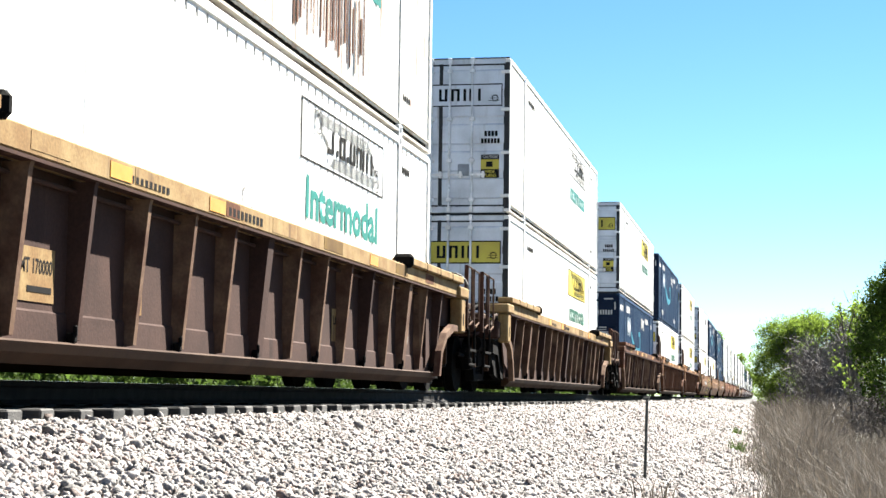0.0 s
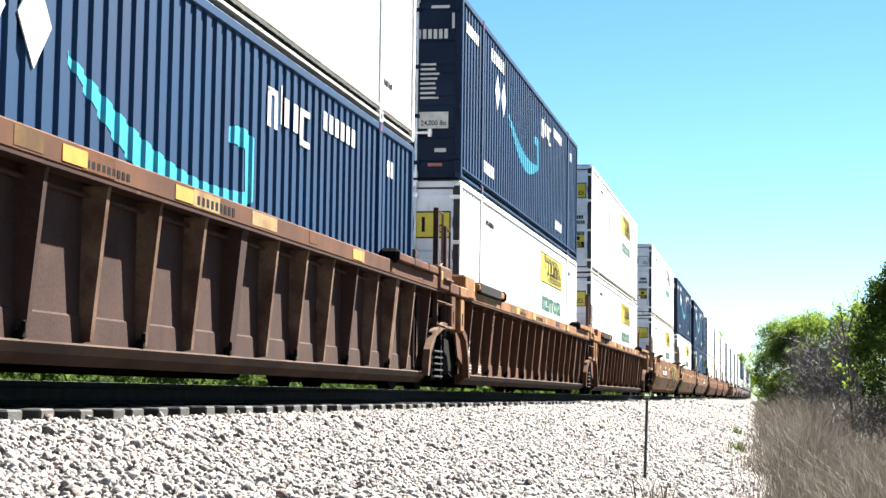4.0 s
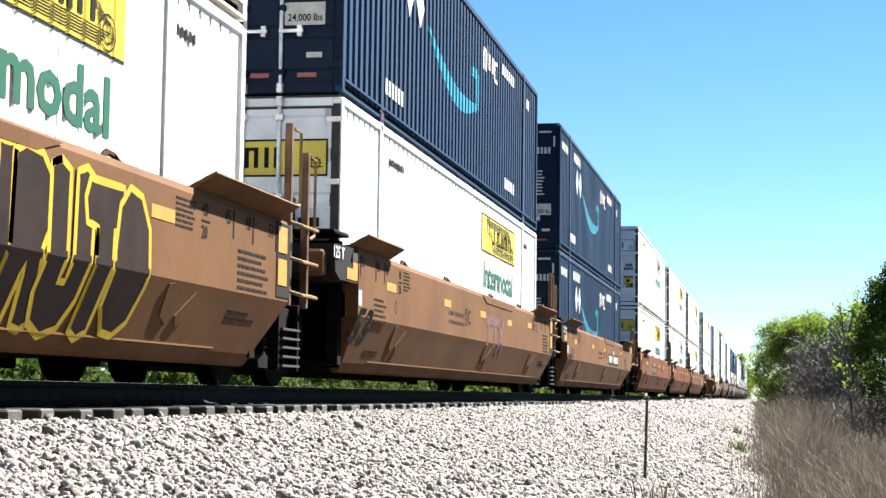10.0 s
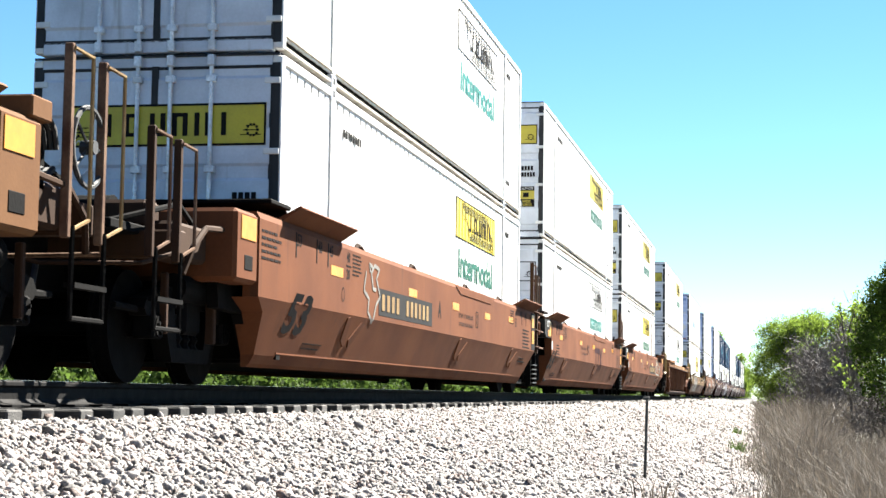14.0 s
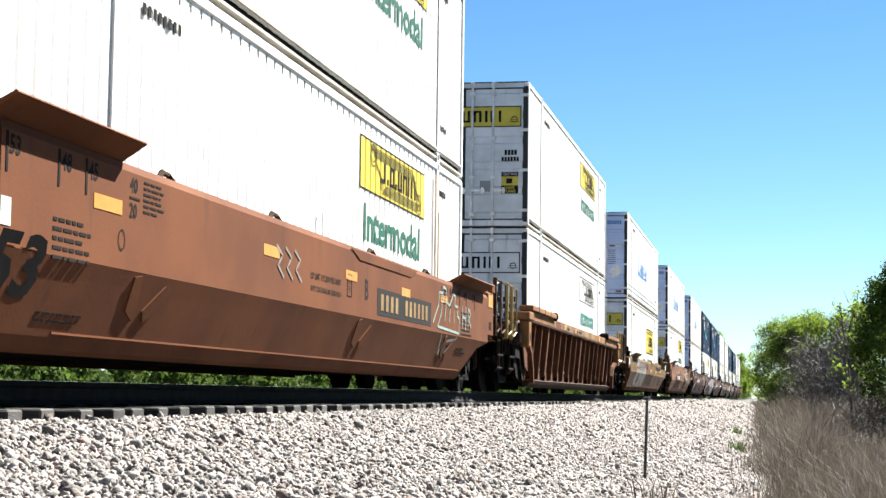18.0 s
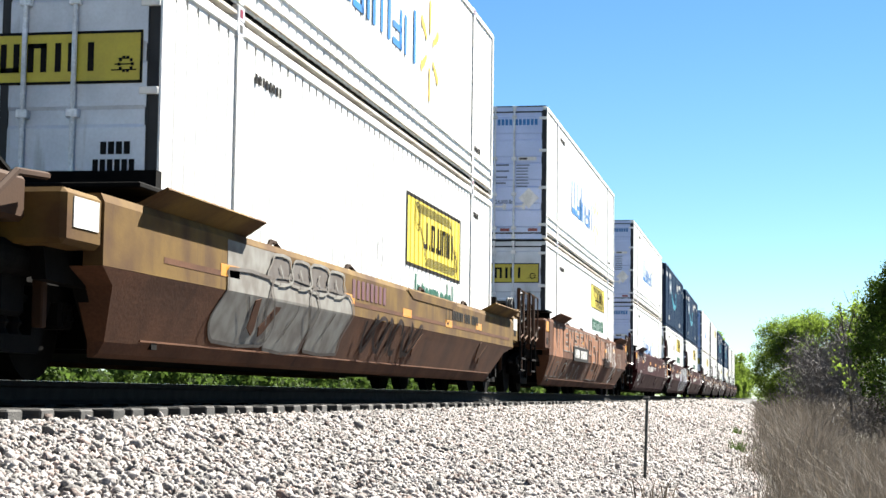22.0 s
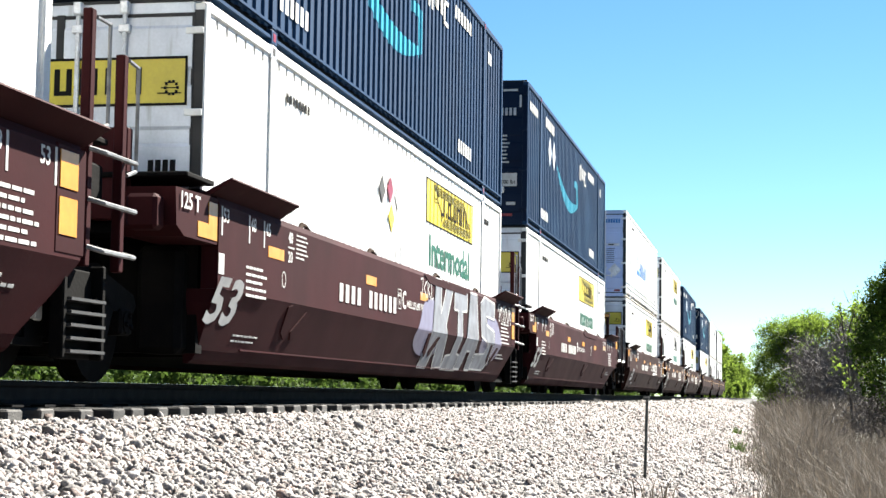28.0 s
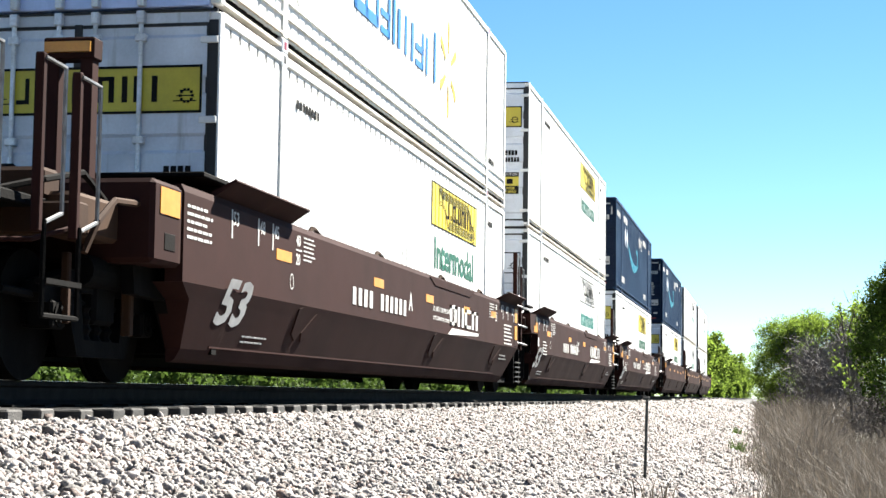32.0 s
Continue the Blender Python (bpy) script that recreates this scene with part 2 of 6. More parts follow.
SPRAY_PINK = mat("wine_spray_paint", (0.0945, 0.0264, 0.0282), (0.075, 0.0208, 0.0226), 0.5, scale=4, bump=0.02)

# ---------------------------------------------------------------- mesh helpers


def part(name, bm, material, parent, label="", smooth=False):
    me = bpy.data.meshes.new(name)
    bm.to_mesh(me)
    bm.free()
    return part_mesh(name, me, material, parent, label, smooth)


def part_mesh(name, me, material, parent, label="", smooth=False):
    if not me.materials:
        me.materials.append(material)
    if smooth:
        for p in me.polygons:
            p.use_smooth = True
    ob = new(name, me)
    ob.parent = parent
    if label:
        ob["label"] = label
    if name.endswith("_marking") or name in ("panel_scroll", "sign_scroll", "slot_strip", "graffiti", "rust_streak", "rod_bracket", "sign_border", "scroll", "lettering"):
        ob["kind"] = "stuff"
    return ob


def box(bm, x0, x1, y0, y1, z0, z1, bevel=0.0):
    m = Matrix.Translation(((x0 + x1) / 2, (y0 + y1) / 2, (z0 + z1) / 2)) @ Matrix.Diagonal((abs(x1 - x0), abs(y1 - y0), abs(z1 - z0), 1))
    r = bmesh.ops.create_cube(bm, size=1, matrix=m)
    if bevel:
        es = {e for v in r["verts"] for e in v.link_edges}
        bmesh.ops.bevel(bm, geom=list(es), offset=bevel, segments=1, affect="EDGES")
    return bm


def boxes(*rows, bevel=0.0):
    bm = bmesh.new()
    for r in rows:
        box(bm, *r, bevel=bevel)
    return bm


def tube(bm, a, b, r, n=8, r2=None):
    a, b = Vector(a), Vector(b)
    d = b - a
    m = Matrix.Translation((a + b) / 2) @ d.to_track_quat("Z", "Y").to_matrix().to_4x4()
    bmesh.ops.create_cone(bm, cap_ends=True, segments=n, radius1=r, radius2=r if r2 is None else r2, depth=d.length, matrix=m)
    return bm


def pipe(points, r, n=6):
    """A bent bar through the given points."""
    bm = bmesh.new()
    for a, b in zip(points, points[1:]):
        tube(bm, a, b, r, n)
    for p in points[1:-1]:
        bmesh.ops.create_icosphere(bm, subdivisions=1, radius=r * 1.05, matrix=Matrix.Translation(p))
    return bm


def prism(bm, outline, y0, y1):
    """Extrude an outline in x, z between y0 and y1."""
    a = [bm.verts.new((x, y0, z)) for x, z in outline]
    b = [bm.verts.new((x, y1, z)) for x, z in outline]
    n = len(outline)
    for i in range(n):
        bm.faces.new((a[i], a[(i + 1) % n], b[(i + 1) % n], b[i]))
    bm.faces.new(a)
    bm.faces.new(b[::-1])
    bmesh.ops.recalc_face_normals(bm, faces=bm.faces[:])
    return bm


def length_prism(bm, outline, x0, x1):
    """Extrude an outline in y, z between x0 and x1."""
    a = [bm.verts.new((x0, y, z)) for y, z in outline]
    b = [bm.verts.new((x1, y, z)) for y, z in outline]
    n = len(outline)
    for i in range(n):
        bm.faces.new((a[i], a[(i + 1) % n], b[(i + 1) % n], b[i]))
    bm.faces.new(a)
    bm.faces.new(b[::-1])
    bmesh.ops.recalc_face_normals(bm, faces=bm.faces[:])
    return bm


def soup(name, verts, tris, material):
    """A mesh from arrays of vertices and triangles."""
    me = bpy.data.meshes.new(name)
    nv, nf = len(verts), len(tris)
    me.vertices.add(nv)
    me.vertices.foreach_set("co", np.asarray(verts, dtype=np.float32).ravel())
    me.loops.add(nf * 3)
    me.loops.foreach_set("vertex_index", np.asarray(tris, dtype=np.int32).ravel())
    me.polygons.add(nf)
    me.polygons.foreach_set("loop_start", np.arange(0, nf * 3, 3, dtype=np.int32))
    me.update(calc_edges=True)
    me.validate()
    me.materials.append(material)
    return me


LETTERS = {}


def lettering(text, height, width=None, bold=0.018):
    """A flat mesh of a word in x, z, facing -y; its lower left corner at the origin."""
    key = (text, height, width, bold)
    if key not in LETTERS:
        cu = bpy.data.curves.new("word", "FONT")
        cu.body, cu.size, cu.resolution_u, cu.offset = text, 1.0, 2, bold
        ob = new("word", cu)
        bpy.context.view_layer.update()
        me = bpy.data.meshes.new_from_object(ob.evaluated_get(bpy.context.evaluated_depsgraph_get()))
        bpy.data.objects.remove(ob)
        bpy.data.curves.remove(cu)
        co = np.empty(len(me.vertices) * 3, np.float32)
        me.vertices.foreach_get("co", co)
        co = co.reshape(-1, 3)
        lo, hi = co.min(0), co.max(0)
        s = height / (hi[1] - lo[1])
        sx = width / (hi[0] - lo[0]) if width else s
        out = np.stack([(co[:, 0] - lo[0]) * sx, 0 * co[:, 0], (co[:, 1] - lo[1]) * s], 1)
        me.vertices.foreach_set("co", out.ravel())
        me.update()
        LETTERS[key] = me
    return LETTERS[key].copy()


def word(parent, text, x, y, z, height, material, width=None, lean=0.0, name="lettering", face_x=False, bold=0.018):
    me = lettering(text, height, width, bold)
    ob = part_mesh(name, me, material, parent)
    if face_x:
        ob.matrix_basis = pose(x, y, z, 0, 0, -90)
    else:
        ob.matrix_basis = pose(x, y, z, lean)
    return ob


def plates(rows, y, t=0.003):
    """Thin upright plates x0, x1, z0, z1 standing on the plane y and facing -y."""
    bm = bmesh.new()
    for x0, x1, z0, z1 in rows:
        box(bm, x0, x1, y - t, y, z0, z1)
    return bm


def plates_x(rows, x, t=0.003):
    """Thin upright plates y0, y1, z0, z1 standing on the plane x and facing -x."""
    bm = bmesh.new()
    for y0, y1, z0, z1 in rows:
        box(bm, x - t, x, y0, y1, z0, z1)
    return bm


def glyph_bars(x, z, w, h, n, gap=0.25):
    """Plain bars in place of n characters."""
    step = w / n
    return [(x + i * step, x + (i + 0.85 - gap) * step, z, z + h) for i in range(n)]


def wide_ribbon(points, w, y, across=6, each=8):
    """A broad painted stroke through x, z points that follows a bent side."""
    fine = []
    for a, b in zip(points, points[1:]):
        fine += [(a[0] + (b[0] - a[0]) * k / each, a[1] + (b[1] - a[1]) * k / each) for k in range(each)]
    fine.append(points[-1])
    bm, prev = bmesh.new(), None
    for i, (x, z) in enumerate(fine):
        a, b = fine[max(i - 1, 0)], fine[min(i + 1, len(fine) - 1)]
        d = Vector((b[0] - a[0], b[1] - a[1])).normalized()
        row = []
        for k in range(across + 1):
            u = w * (k / across - 0.5)
            px, pz = x - d.y * u, z + d.x * u
            row.append(bm.verts.new((px, y(pz) - 0.000004 * i, pz)))
        if prev:
            for k in range(across):
                bm.faces.new((prev[k], prev[k + 1], row[k + 1], row[k]))
        prev = row
    return bm


def ribbon(points, w, y, bm=None):
    """A flat painted stroke through x, z points."""
    bm = bm or bmesh.new()
    prev = None
    for i, (x, z) in enumerate(points):
        a = points[max(i - 1, 0)]
        b = points[min(i + 1, len(points) - 1)]
        d = Vector((b[0] - a[0], b[1] - a[1]))
        d = d.normalized() if d.length > 0 else Vector((1, 0))
        n = Vector((-d.y, d.x)) * w / 2
        k = 0.00013 * i
        pair = (bm.verts.new((x + n.x, y(z + n.y) - k, z + n.y)), bm.verts.new((x - n.x, y(z - n.y) - k, z - n.y)))
        if prev:
            bm.faces.new((prev[0], prev[1], pair[1], pair[0]))
        prev = pair
    return bm


# ---------------------------------------------------------------- the train's plan
LONG, HALF, TALL = 16.154, 1.295, 2.908
TRACK_Y = 4.65 + HALF
# where the near end of each stack is along the track at the start
FRONTS = [7.0, 30.55, 54.04, 73.71, 93.39, 117.32, 137.0, 157.1, 180.8, 200.38, 219.96, 243.41, 267.45, 290.85, 314.7,
          333.94, 353.33, 377.0, 396.2, 415.9, 439.6, 459.2, 478.9]


def gone(t):
    """How far the train has rolled at t seconds."""
    return 12.1389 * t - 0.025264 * t * t + 0.0000176 * t ** 3


KEYED = []


def thing(name, label, category, group=""):
    ob = new(name)
    ob.empty_display_size = 0.3
    return tagged(ob, label, category, group)


# ---------------------------------------------------------------- containers
RIB = 0.27


def side_profile(style):
    """Steps of x and depth along a container's side wall."""
    pts, x = [], 0.12
    deep = 0.026 if style == "blue" else 0.012
    while x < LONG - 0.12:
        x1 = min(x + RIB, LONG - 0.12)
        if style == "blue":
            pts += [(x, 0.0), (x + 0.10, 0.0), (x + 0.125, deep), (x + 0.225, deep), (min(x + 0.25, x1), 0.0)]
        else:
            pts += [(x, 0.0), (x + 0.185, 0.0), (x + 0.205, deep), (x + 0.24, deep), (x1, 0.0)]
        x += RIB
    return [p for p in pts if p[0] <= LONG - 0.11]


def depth_at(prof, x):
    return float(np.interp(x, [p[0] for p in prof], [p[1] for p in prof]))


def wall_mesh(prof, z0, z1, y, sign):
    """A ribbed sheet 1 cm thick."""
    bm = bmesh.new()
    prev = None
    for x, d in prof:
        yo, yi = sign * (y - d), sign * (y - d - 0.01)
        ring = [bm.verts.new(c) for c in ((x, yo, z0), (x, yo, z1), (x, yi, z1), (x, yi, z0))]
        if prev:
            for k in range(4):
                bm.faces.new((prev[k], ring[k], ring[(k + 1) % 4], prev[(k + 1) % 4]))
        prev = ring
    bmesh.ops.recalc_face_normals(bm, faces=bm.faces[:])
    return bm


def painted(prof, x0, x1, low, high, y=-HALF + 0.02, off=0.004, step=0.04):
    """A painted area that follows the wall's ribs, between two heights that vary along it."""
    bm = bmesh.new()
    xs = sorted(set([x0, x1] + [p[0] for p in prof if x0 < p[0] < x1] + list(np.arange(x0, x1, step))))
    prev = None
    for x in xs:
        lo, hi = low(x), high(x)
        if hi - lo < 0.002:
            prev = None
            continue
        yy = y + depth_at(prof, x) - off
        pair = (bm.verts.new((x, yy, lo)), bm.verts.new((x, yy, hi)))
        if prev:
            bm.faces.new((prev[0], pair[0], pair[1], prev[1]))
        prev = pair
    return bm


def flat(v):
    return lambda x: v


def door_leaf(y0, y1):
    """A door pressed into five broad bands, one sheet from sill to header."""
    outline = [(0.05, 0.16), (-0.006, 0.16)]
    for k in range(5):
        z = 0.27 + k * 0.505
        outline += [(-0.004, z), (-0.021, z + 0.03), (-0.021, z + 0.36), (-0.004, z + 0.39)]
    outline += [(-0.006, TALL - 0.14), (0.05, TALL - 0.14)]
    return prism(bmesh.new(), outline, y0, y1)


def container(style, label, logo, door_sign, far=False):
    top = thing("shipping_container", label, "container", "double-stacked containers")
    paint = {"blue": BLUE, "rusty": RUSTY_WHITE}.get(style, WHITE)
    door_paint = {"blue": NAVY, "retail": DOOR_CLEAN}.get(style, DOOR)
    frame_paint = BLUE if style == "blue" else WHITE
    prof = side_profile("blue" if style == "blue" else "white")
    for s in (-1, 1):
        part("side_panel", wall_mesh(prof, 0.15, TALL - 0.09, HALF - 0.02, s), paint, top)
        part("top_rail", boxes((0.1, LONG - 0.1, s * (HALF - 0.09), s * HALF, TALL - 0.11, TALL - 0.012), bevel=0.012), frame_paint, top)
        bm = length_prism(bmesh.new(), [(s * (HALF - 0.1), 0.05), (s * (HALF - 0.004), 0.05), (s * (HALF - 0.004), 0.08), (s * (HALF - 0.065), 0.085), (s * (HALF - 0.065), 0.172), (s * (HALF + 0.004), 0.178), (s * (HALF + 0.004), 0.205), (s * (HALF - 0.1), 0.205)], 0.1, LONG - 0.1)
        part("bottom_rail", bm, frame_paint if style == "blue" else DIRTY_WHITE, top)
        for x in (1.98, LONG - 1.98):
            bm = boxes((x - 0.07, x + 0.07, s * (HALF - 0.10), s * (HALF + 0.003), 0.16, TALL - 0.1))
            part("frame_post", bm, frame_paint, top)
            for z in () if far else (0.0, TALL - 0.14):
                part("corner_casting", boxes((x - 0.1, x + 0.1, s * (HALF - 0.17), s * (HALF + 0.006), z, z + 0.14), bevel=0.01), STEEL if style != "blue" else BLUE, top)
                if s < 0:
                    part("casting_slot", boxes((x - 0.04, x + 0.04, s * (HALF - 0.02), s * (HALF + 0.009), z + 0.035, z + 0.11)), RED if style in ("blue", "retail") else BLACK, top)
        for x0, x1 in ((0.0, 0.12), (LONG - 0.12, LONG)):
            part("corner_post", boxes((x0, x1, s * (HALF - 0.10), s * HALF, 0.04, TALL - 0.03), bevel=0.012), frame_paint, top)
        part("post_seal", boxes((-0.004, 0.015, s * (HALF - 0.10), s * (HALF - 0.015), 0.1, TALL - 0.1)), BLACK if style != "blue" else NAVY, top)
    bm = boxes((0.05, LONG - 0.05, -HALF + 0.05, HALF - 0.05, TALL - 0.04, TALL - 0.01))
    for k in range(24):
        x = 0.5 + k * 0.66
        box(bm, x, x + 0.3, -HALF + 0.12, HALF - 0.12, TALL - 0.012, TALL + 0.004)
    part("roof", bm, frame_paint, top)
    part("floor", boxes((0.05, LONG - 0.05, -HALF + 0.05, HALF - 0.05, 0.1, 0.16)), GRIME_SHADE, top)
    part("front_wall", boxes((LONG - 0.06, LONG - 0.01, -HALF + 0.1, HALF - 0.1, 0.12, TALL - 0.05)), paint, top)
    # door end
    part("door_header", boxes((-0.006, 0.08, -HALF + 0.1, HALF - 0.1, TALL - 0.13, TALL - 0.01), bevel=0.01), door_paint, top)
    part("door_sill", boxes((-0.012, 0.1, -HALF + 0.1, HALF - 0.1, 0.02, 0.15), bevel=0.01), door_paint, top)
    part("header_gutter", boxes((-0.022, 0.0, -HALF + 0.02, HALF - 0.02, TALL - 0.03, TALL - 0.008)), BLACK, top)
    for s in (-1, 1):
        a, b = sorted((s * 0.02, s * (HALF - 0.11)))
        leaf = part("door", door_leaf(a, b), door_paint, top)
        for k, yy in enumerate((0.17, 0.59)):
            y = s * yy
            bm = tube(bmesh.new(), (-0.05, y, 0.07), (-0.05, y, TALL - 0.06), 0.022, 8)
            part("lock_rod", bm, STEEL, leaf)
            if far:
                continue
            rows = [(-0.075, -0.0, y - 0.05, y + 0.05, z, z + 0.07) for z in (0.22, 0.95, 1.72, TALL - 0.29)]
            part("rod_bracket", boxes(*rows, bevel=0.008), STEEL if style != "blue" else NAVY, leaf)
            for z in (0.02, TALL - 0.13):
                part("rod_cam", boxes((-0.09, -0.02, y - 0.035, y + 0.035, z, z + 0.11), bevel=0.008), STEEL, leaf)
            yh = y + s * 0.02
            part("door_handle", boxes((-0.085, -0.062, yh - 0.24, yh + 0.04, 0.70, 0.735), (-0.075, -0.0, yh - 0.22, yh - 0.17, 0.66, 0.78)), STEEL, leaf)
        for z in () if far else (0.3, 1.1, 1.9, 2.6):
            part("hinge", boxes((-0.03, 0.02, s * (HALF - 0.17), s * (HALF - 0.015), z, z + 0.06), bevel=0.006), door_paint if style == "blue" else WHITE, leaf)
        if far:
            continue
        part("leaf_gasket", boxes((-0.012, 0.03, a, b, 0.128, 0.165), (-0.012, 0.03, a, b, TALL - 0.155, TALL - 0.125), (-0.012, 0.03, *sorted((s * (HALF - 0.12), s * (HALF - 0.098))), 0.128, TALL - 0.125)), BLACK if style != "blue" else NAVY, leaf)
    part("door_seal", boxes((-0.026, 0.0, -0.034, 0.034, 0.14, TALL - 0.12)), BLACK, top)
    # writing and signs on the doors
    X = -0.0235
    if door_sign in ("yellow", "plain"):
        ground = {"yellow": OLD_YELLOW, "plain": DOOR}[door_sign]
        part("door_sign", plates_x([(-1.15, 0.95, 1.99, 2.41)], X), ground, top, "yellow and black haulier sign" if door_sign == "yellow" else "black outlined haulier sign")
        rim = [(-1.15, 0.95, 1.99, 2.012), (-1.15, 0.95, 2.388, 2.41), (-1.15, -1.13, 2.012, 2.388), (0.93, 0.95, 2.012, 2.388)]
        part("sign_border", plates_x(rim, X - 0.004), INK, top)
        rows = []
        for y0, y1, kind in ((0.56, 0.44, "J"), (0.3, 0.16, "B"), (0.04, -0.12, "H"), (-0.19, -0.35, "U"), (-0.42, -0.58, "N"), (-0.64, -0.8, "T")):
            rows += letter_bars(kind, y1, y0, 2.09, 2.32)
        part("sign_marking", plates_x(rows, X - 0.004), INK, top)
        part("sign_scroll", scroll_x(X - 0.004, -0.84, -1.1), INK, top)
        part("sign_scroll", scroll_x(X - 0.004, 0.62, 0.9), INK, top)
    if style == "blue":
        for r in ((-1.09, -0.8, 2.68, 2.725), (0.8, 1.09, 2.68, 2.725), (-1.17, -1.13, 2.36, 2.64), (1.13, 1.17, 2.36, 2.64)):
            part("reflective_strip", plates_x([r], X), SIGN_WHITE, top)
        part("number_marking", plates_x([(y - 0.055, y, 2.2, 2.35) for y in (-0.08, -0.165, -0.25, -0.335, -0.5, -0.585, -0.67, -0.755, -0.84, -0.925, -1.01)], X), SIGN_WHITE, top)
        rng = random.Random(5)
        part("data_marking", plates_x([(-0.45 - rng.uniform(0, 0.1), -0.2, 1.78 - 0.075 * k, 1.81 - 0.075 * k) for k in (0, 2, 4, 6)] + [(-0.94 + rng.uniform(0, 0.07), -0.64, 1.78 - 0.075 * k, 1.812 - 0.075 * k) for k in range(8)], X), SIGN_WHITE, top)
        part("load_plate", plates_x([(-1.09, -0.62, 0.79, 1.05)], X), SIGN_WHITE, top)
        word(top, "24,000 lbs", X - 0.006, -0.66, 0.82, 0.1, INK, width=0.4, face_x=True)
        part("data_plate", plates_x([(-1.06, -0.88, 0.42, 0.48)], X), SIGN_WHITE, top)
        for a in (-1.0, -0.45, 0.25):
            part("tail_reflector", plates_x([(a, a + 0.22, 0.2, 0.25)], X - 0.001), RED, top)
    elif style == "retail":
        part("number_marking", plates_x([(y - 0.062, y, 2.48, 2.61) for y in (-0.22, -0.305, -0.39, -0.475, -0.6, -0.685, -0.77, -0.855, -0.94, -1.025)], X), RETAIL_BLUE, top)
        rng = random.Random(6)
        part("data_marking", plates_x([(-0.38 - rng.uniform(0, 0.12), -0.2, 1.6 - 0.13 * k, 1.635 - 0.13 * k) for k in range(4)] + [(-0.92 + rng.uniform(0, 0.05), -0.64, 1.6 - 0.065 * k, 1.625 - 0.065 * k) for k in range(8)], X), SLATE, top)
        word(top, "24,000 lbs", X - 0.004, -0.19, 0.77, 0.1, SLATE, width=0.4, face_x=True)
        part("brand_marking", plates_x([(y - 0.05, y, 1.62, 1.62 + h) for y, h in ((0.86, 0.15), (0.78, 0.1), (0.7, 0.16), (0.63, 0.1), (0.55, 0.1), (0.47, 0.1), (0.4, 0.14))], X), RETAIL_BLUE, top)
        part("spark_badge", spark(0.5, 2.22, 0.3, X, True), SPARK, top)["kind"] = "stuff"
        for a in (-1.1, -0.5, 0.3, 0.9):
            part("tail_reflector", plates_x([(a, a + 0.2, 0.19, 0.25)], X - 0.001), RED, top)
        part("handle_plate", plates_x([(-1.07, -0.68, 1.71, 1.785)], X - 0.03), STEEL, top)
        part("handle_slot", plates_x([(-0.88, -0.7, 1.725, 1.77)], X - 0.034), BLACK, top)
        bm = bmesh.new()
        length_prism(bm, [(-1.13, 0.9), (-0.91, 0.68), (-0.69, 0.9), (-0.91, 1.12)], X - 0.006, X)
        part("hazard_diamond", bm, STEEL, top, "bare metal diamond placard")
    else:
        part("number_marking", plates_x([(y - 0.05, y, 1.43, 1.53) for y in (-0.82, -0.885, -0.95, -1.015)] + [(y - 0.045, y, 1.3, 1.39) for y in (-0.76, -0.82, -0.88, -0.94, -1.0, -1.06)], X), INK, top)
        part("caution_sticker", plates_x([(-1.1, -0.76, 0.66, 1.09)], X - 0.001), OLD_YELLOW, top, "yellow and black caution sticker")
        part("sticker_marking", plates_x([(-1.1, -0.76, 0.66, 0.82), (-1.1, -0.76, 1.0, 1.09), (-0.98, -0.86, 0.86, 0.96)], X - 0.005), INK, top)
        word(top, "CAUTION", X - 0.009, -0.79, 1.02, 0.055, SIGN_WHITE, width=0.28, face_x=True)
        word(top, "WIDE", X - 0.009, -0.84, 0.745, 0.055, OLD_YELLOW, width=0.18, face_x=True)
        word(top, "TURNS", X - 0.009, -0.81, 0.675, 0.055, OLD_YELLOW, width=0.24, face_x=True)
        part("placard_holder", diamond_x(0.78, 0.85, 0.2, X - 0.001), STEEL, top)
        part("placard_holder", diamond_x(0.78, 1.86, 0.2, X - 0.001), STEEL, top)
        part("dark_label", plates_x([(0.56, 0.98, 1.26, 1.48)], X - 0.001), PATCH, top)
        part("grey_patch", plates_x([(-0.54, -0.33, 0.7, 0.92)], X - 0.001), GREY_LABEL, top)
    # writing on the side
    Y = -HALF + 0.02
    if logo in ("yellow", "outline", "framed"):
        x0, x1, z0, z1 = (9.33, 13.17, 1.34, 2.22) if logo == "framed" else (9.57, 13.26, 2.01, 2.60)
        if logo != "outline":
            part("haulier_panel", painted(prof, x0, x1, flat(z0), flat(z1), off=0.004), YELLOW, top, "yellow haulier panel with black scroll")
        e = 0.05 if logo == "framed" else 0.022
        for a, b, c, d in ((x0, x1, z0 - e, z0), (x0, x1, z1, z1 + e), (x0 - e, x0, z0 - e, z1 + e), (x1, x1 + e, z0 - e, z1 + e)):
            part("panel_border", painted(prof, a, b, flat(c), flat(d), off=0.006, step=0.2), INK, top)
        h = z1 - z0
        za, zb = z0 + 0.3 * h, z1 - 0.28 * h
        w = x1 - x0
        rows = []
        for k, (fx, kind) in enumerate(((0.28, "J"), (0.38, "."), (0.42, "B"), (0.51, "."), (0.545, "H"), (0.63, "U"), (0.715, "N"), (0.80, "T"))):
            fw = 0.02 if kind == "." else 0.068
            rows += letter_bars(kind, x0 + w * fx, x0 + w * (fx + fw), za, zb, flip=True)
        part("panel_marking", plates(rows, Y - 0.007), INK, top)
        bm = bmesh.new()
        for k in range(6):
            o = 0.045 * k
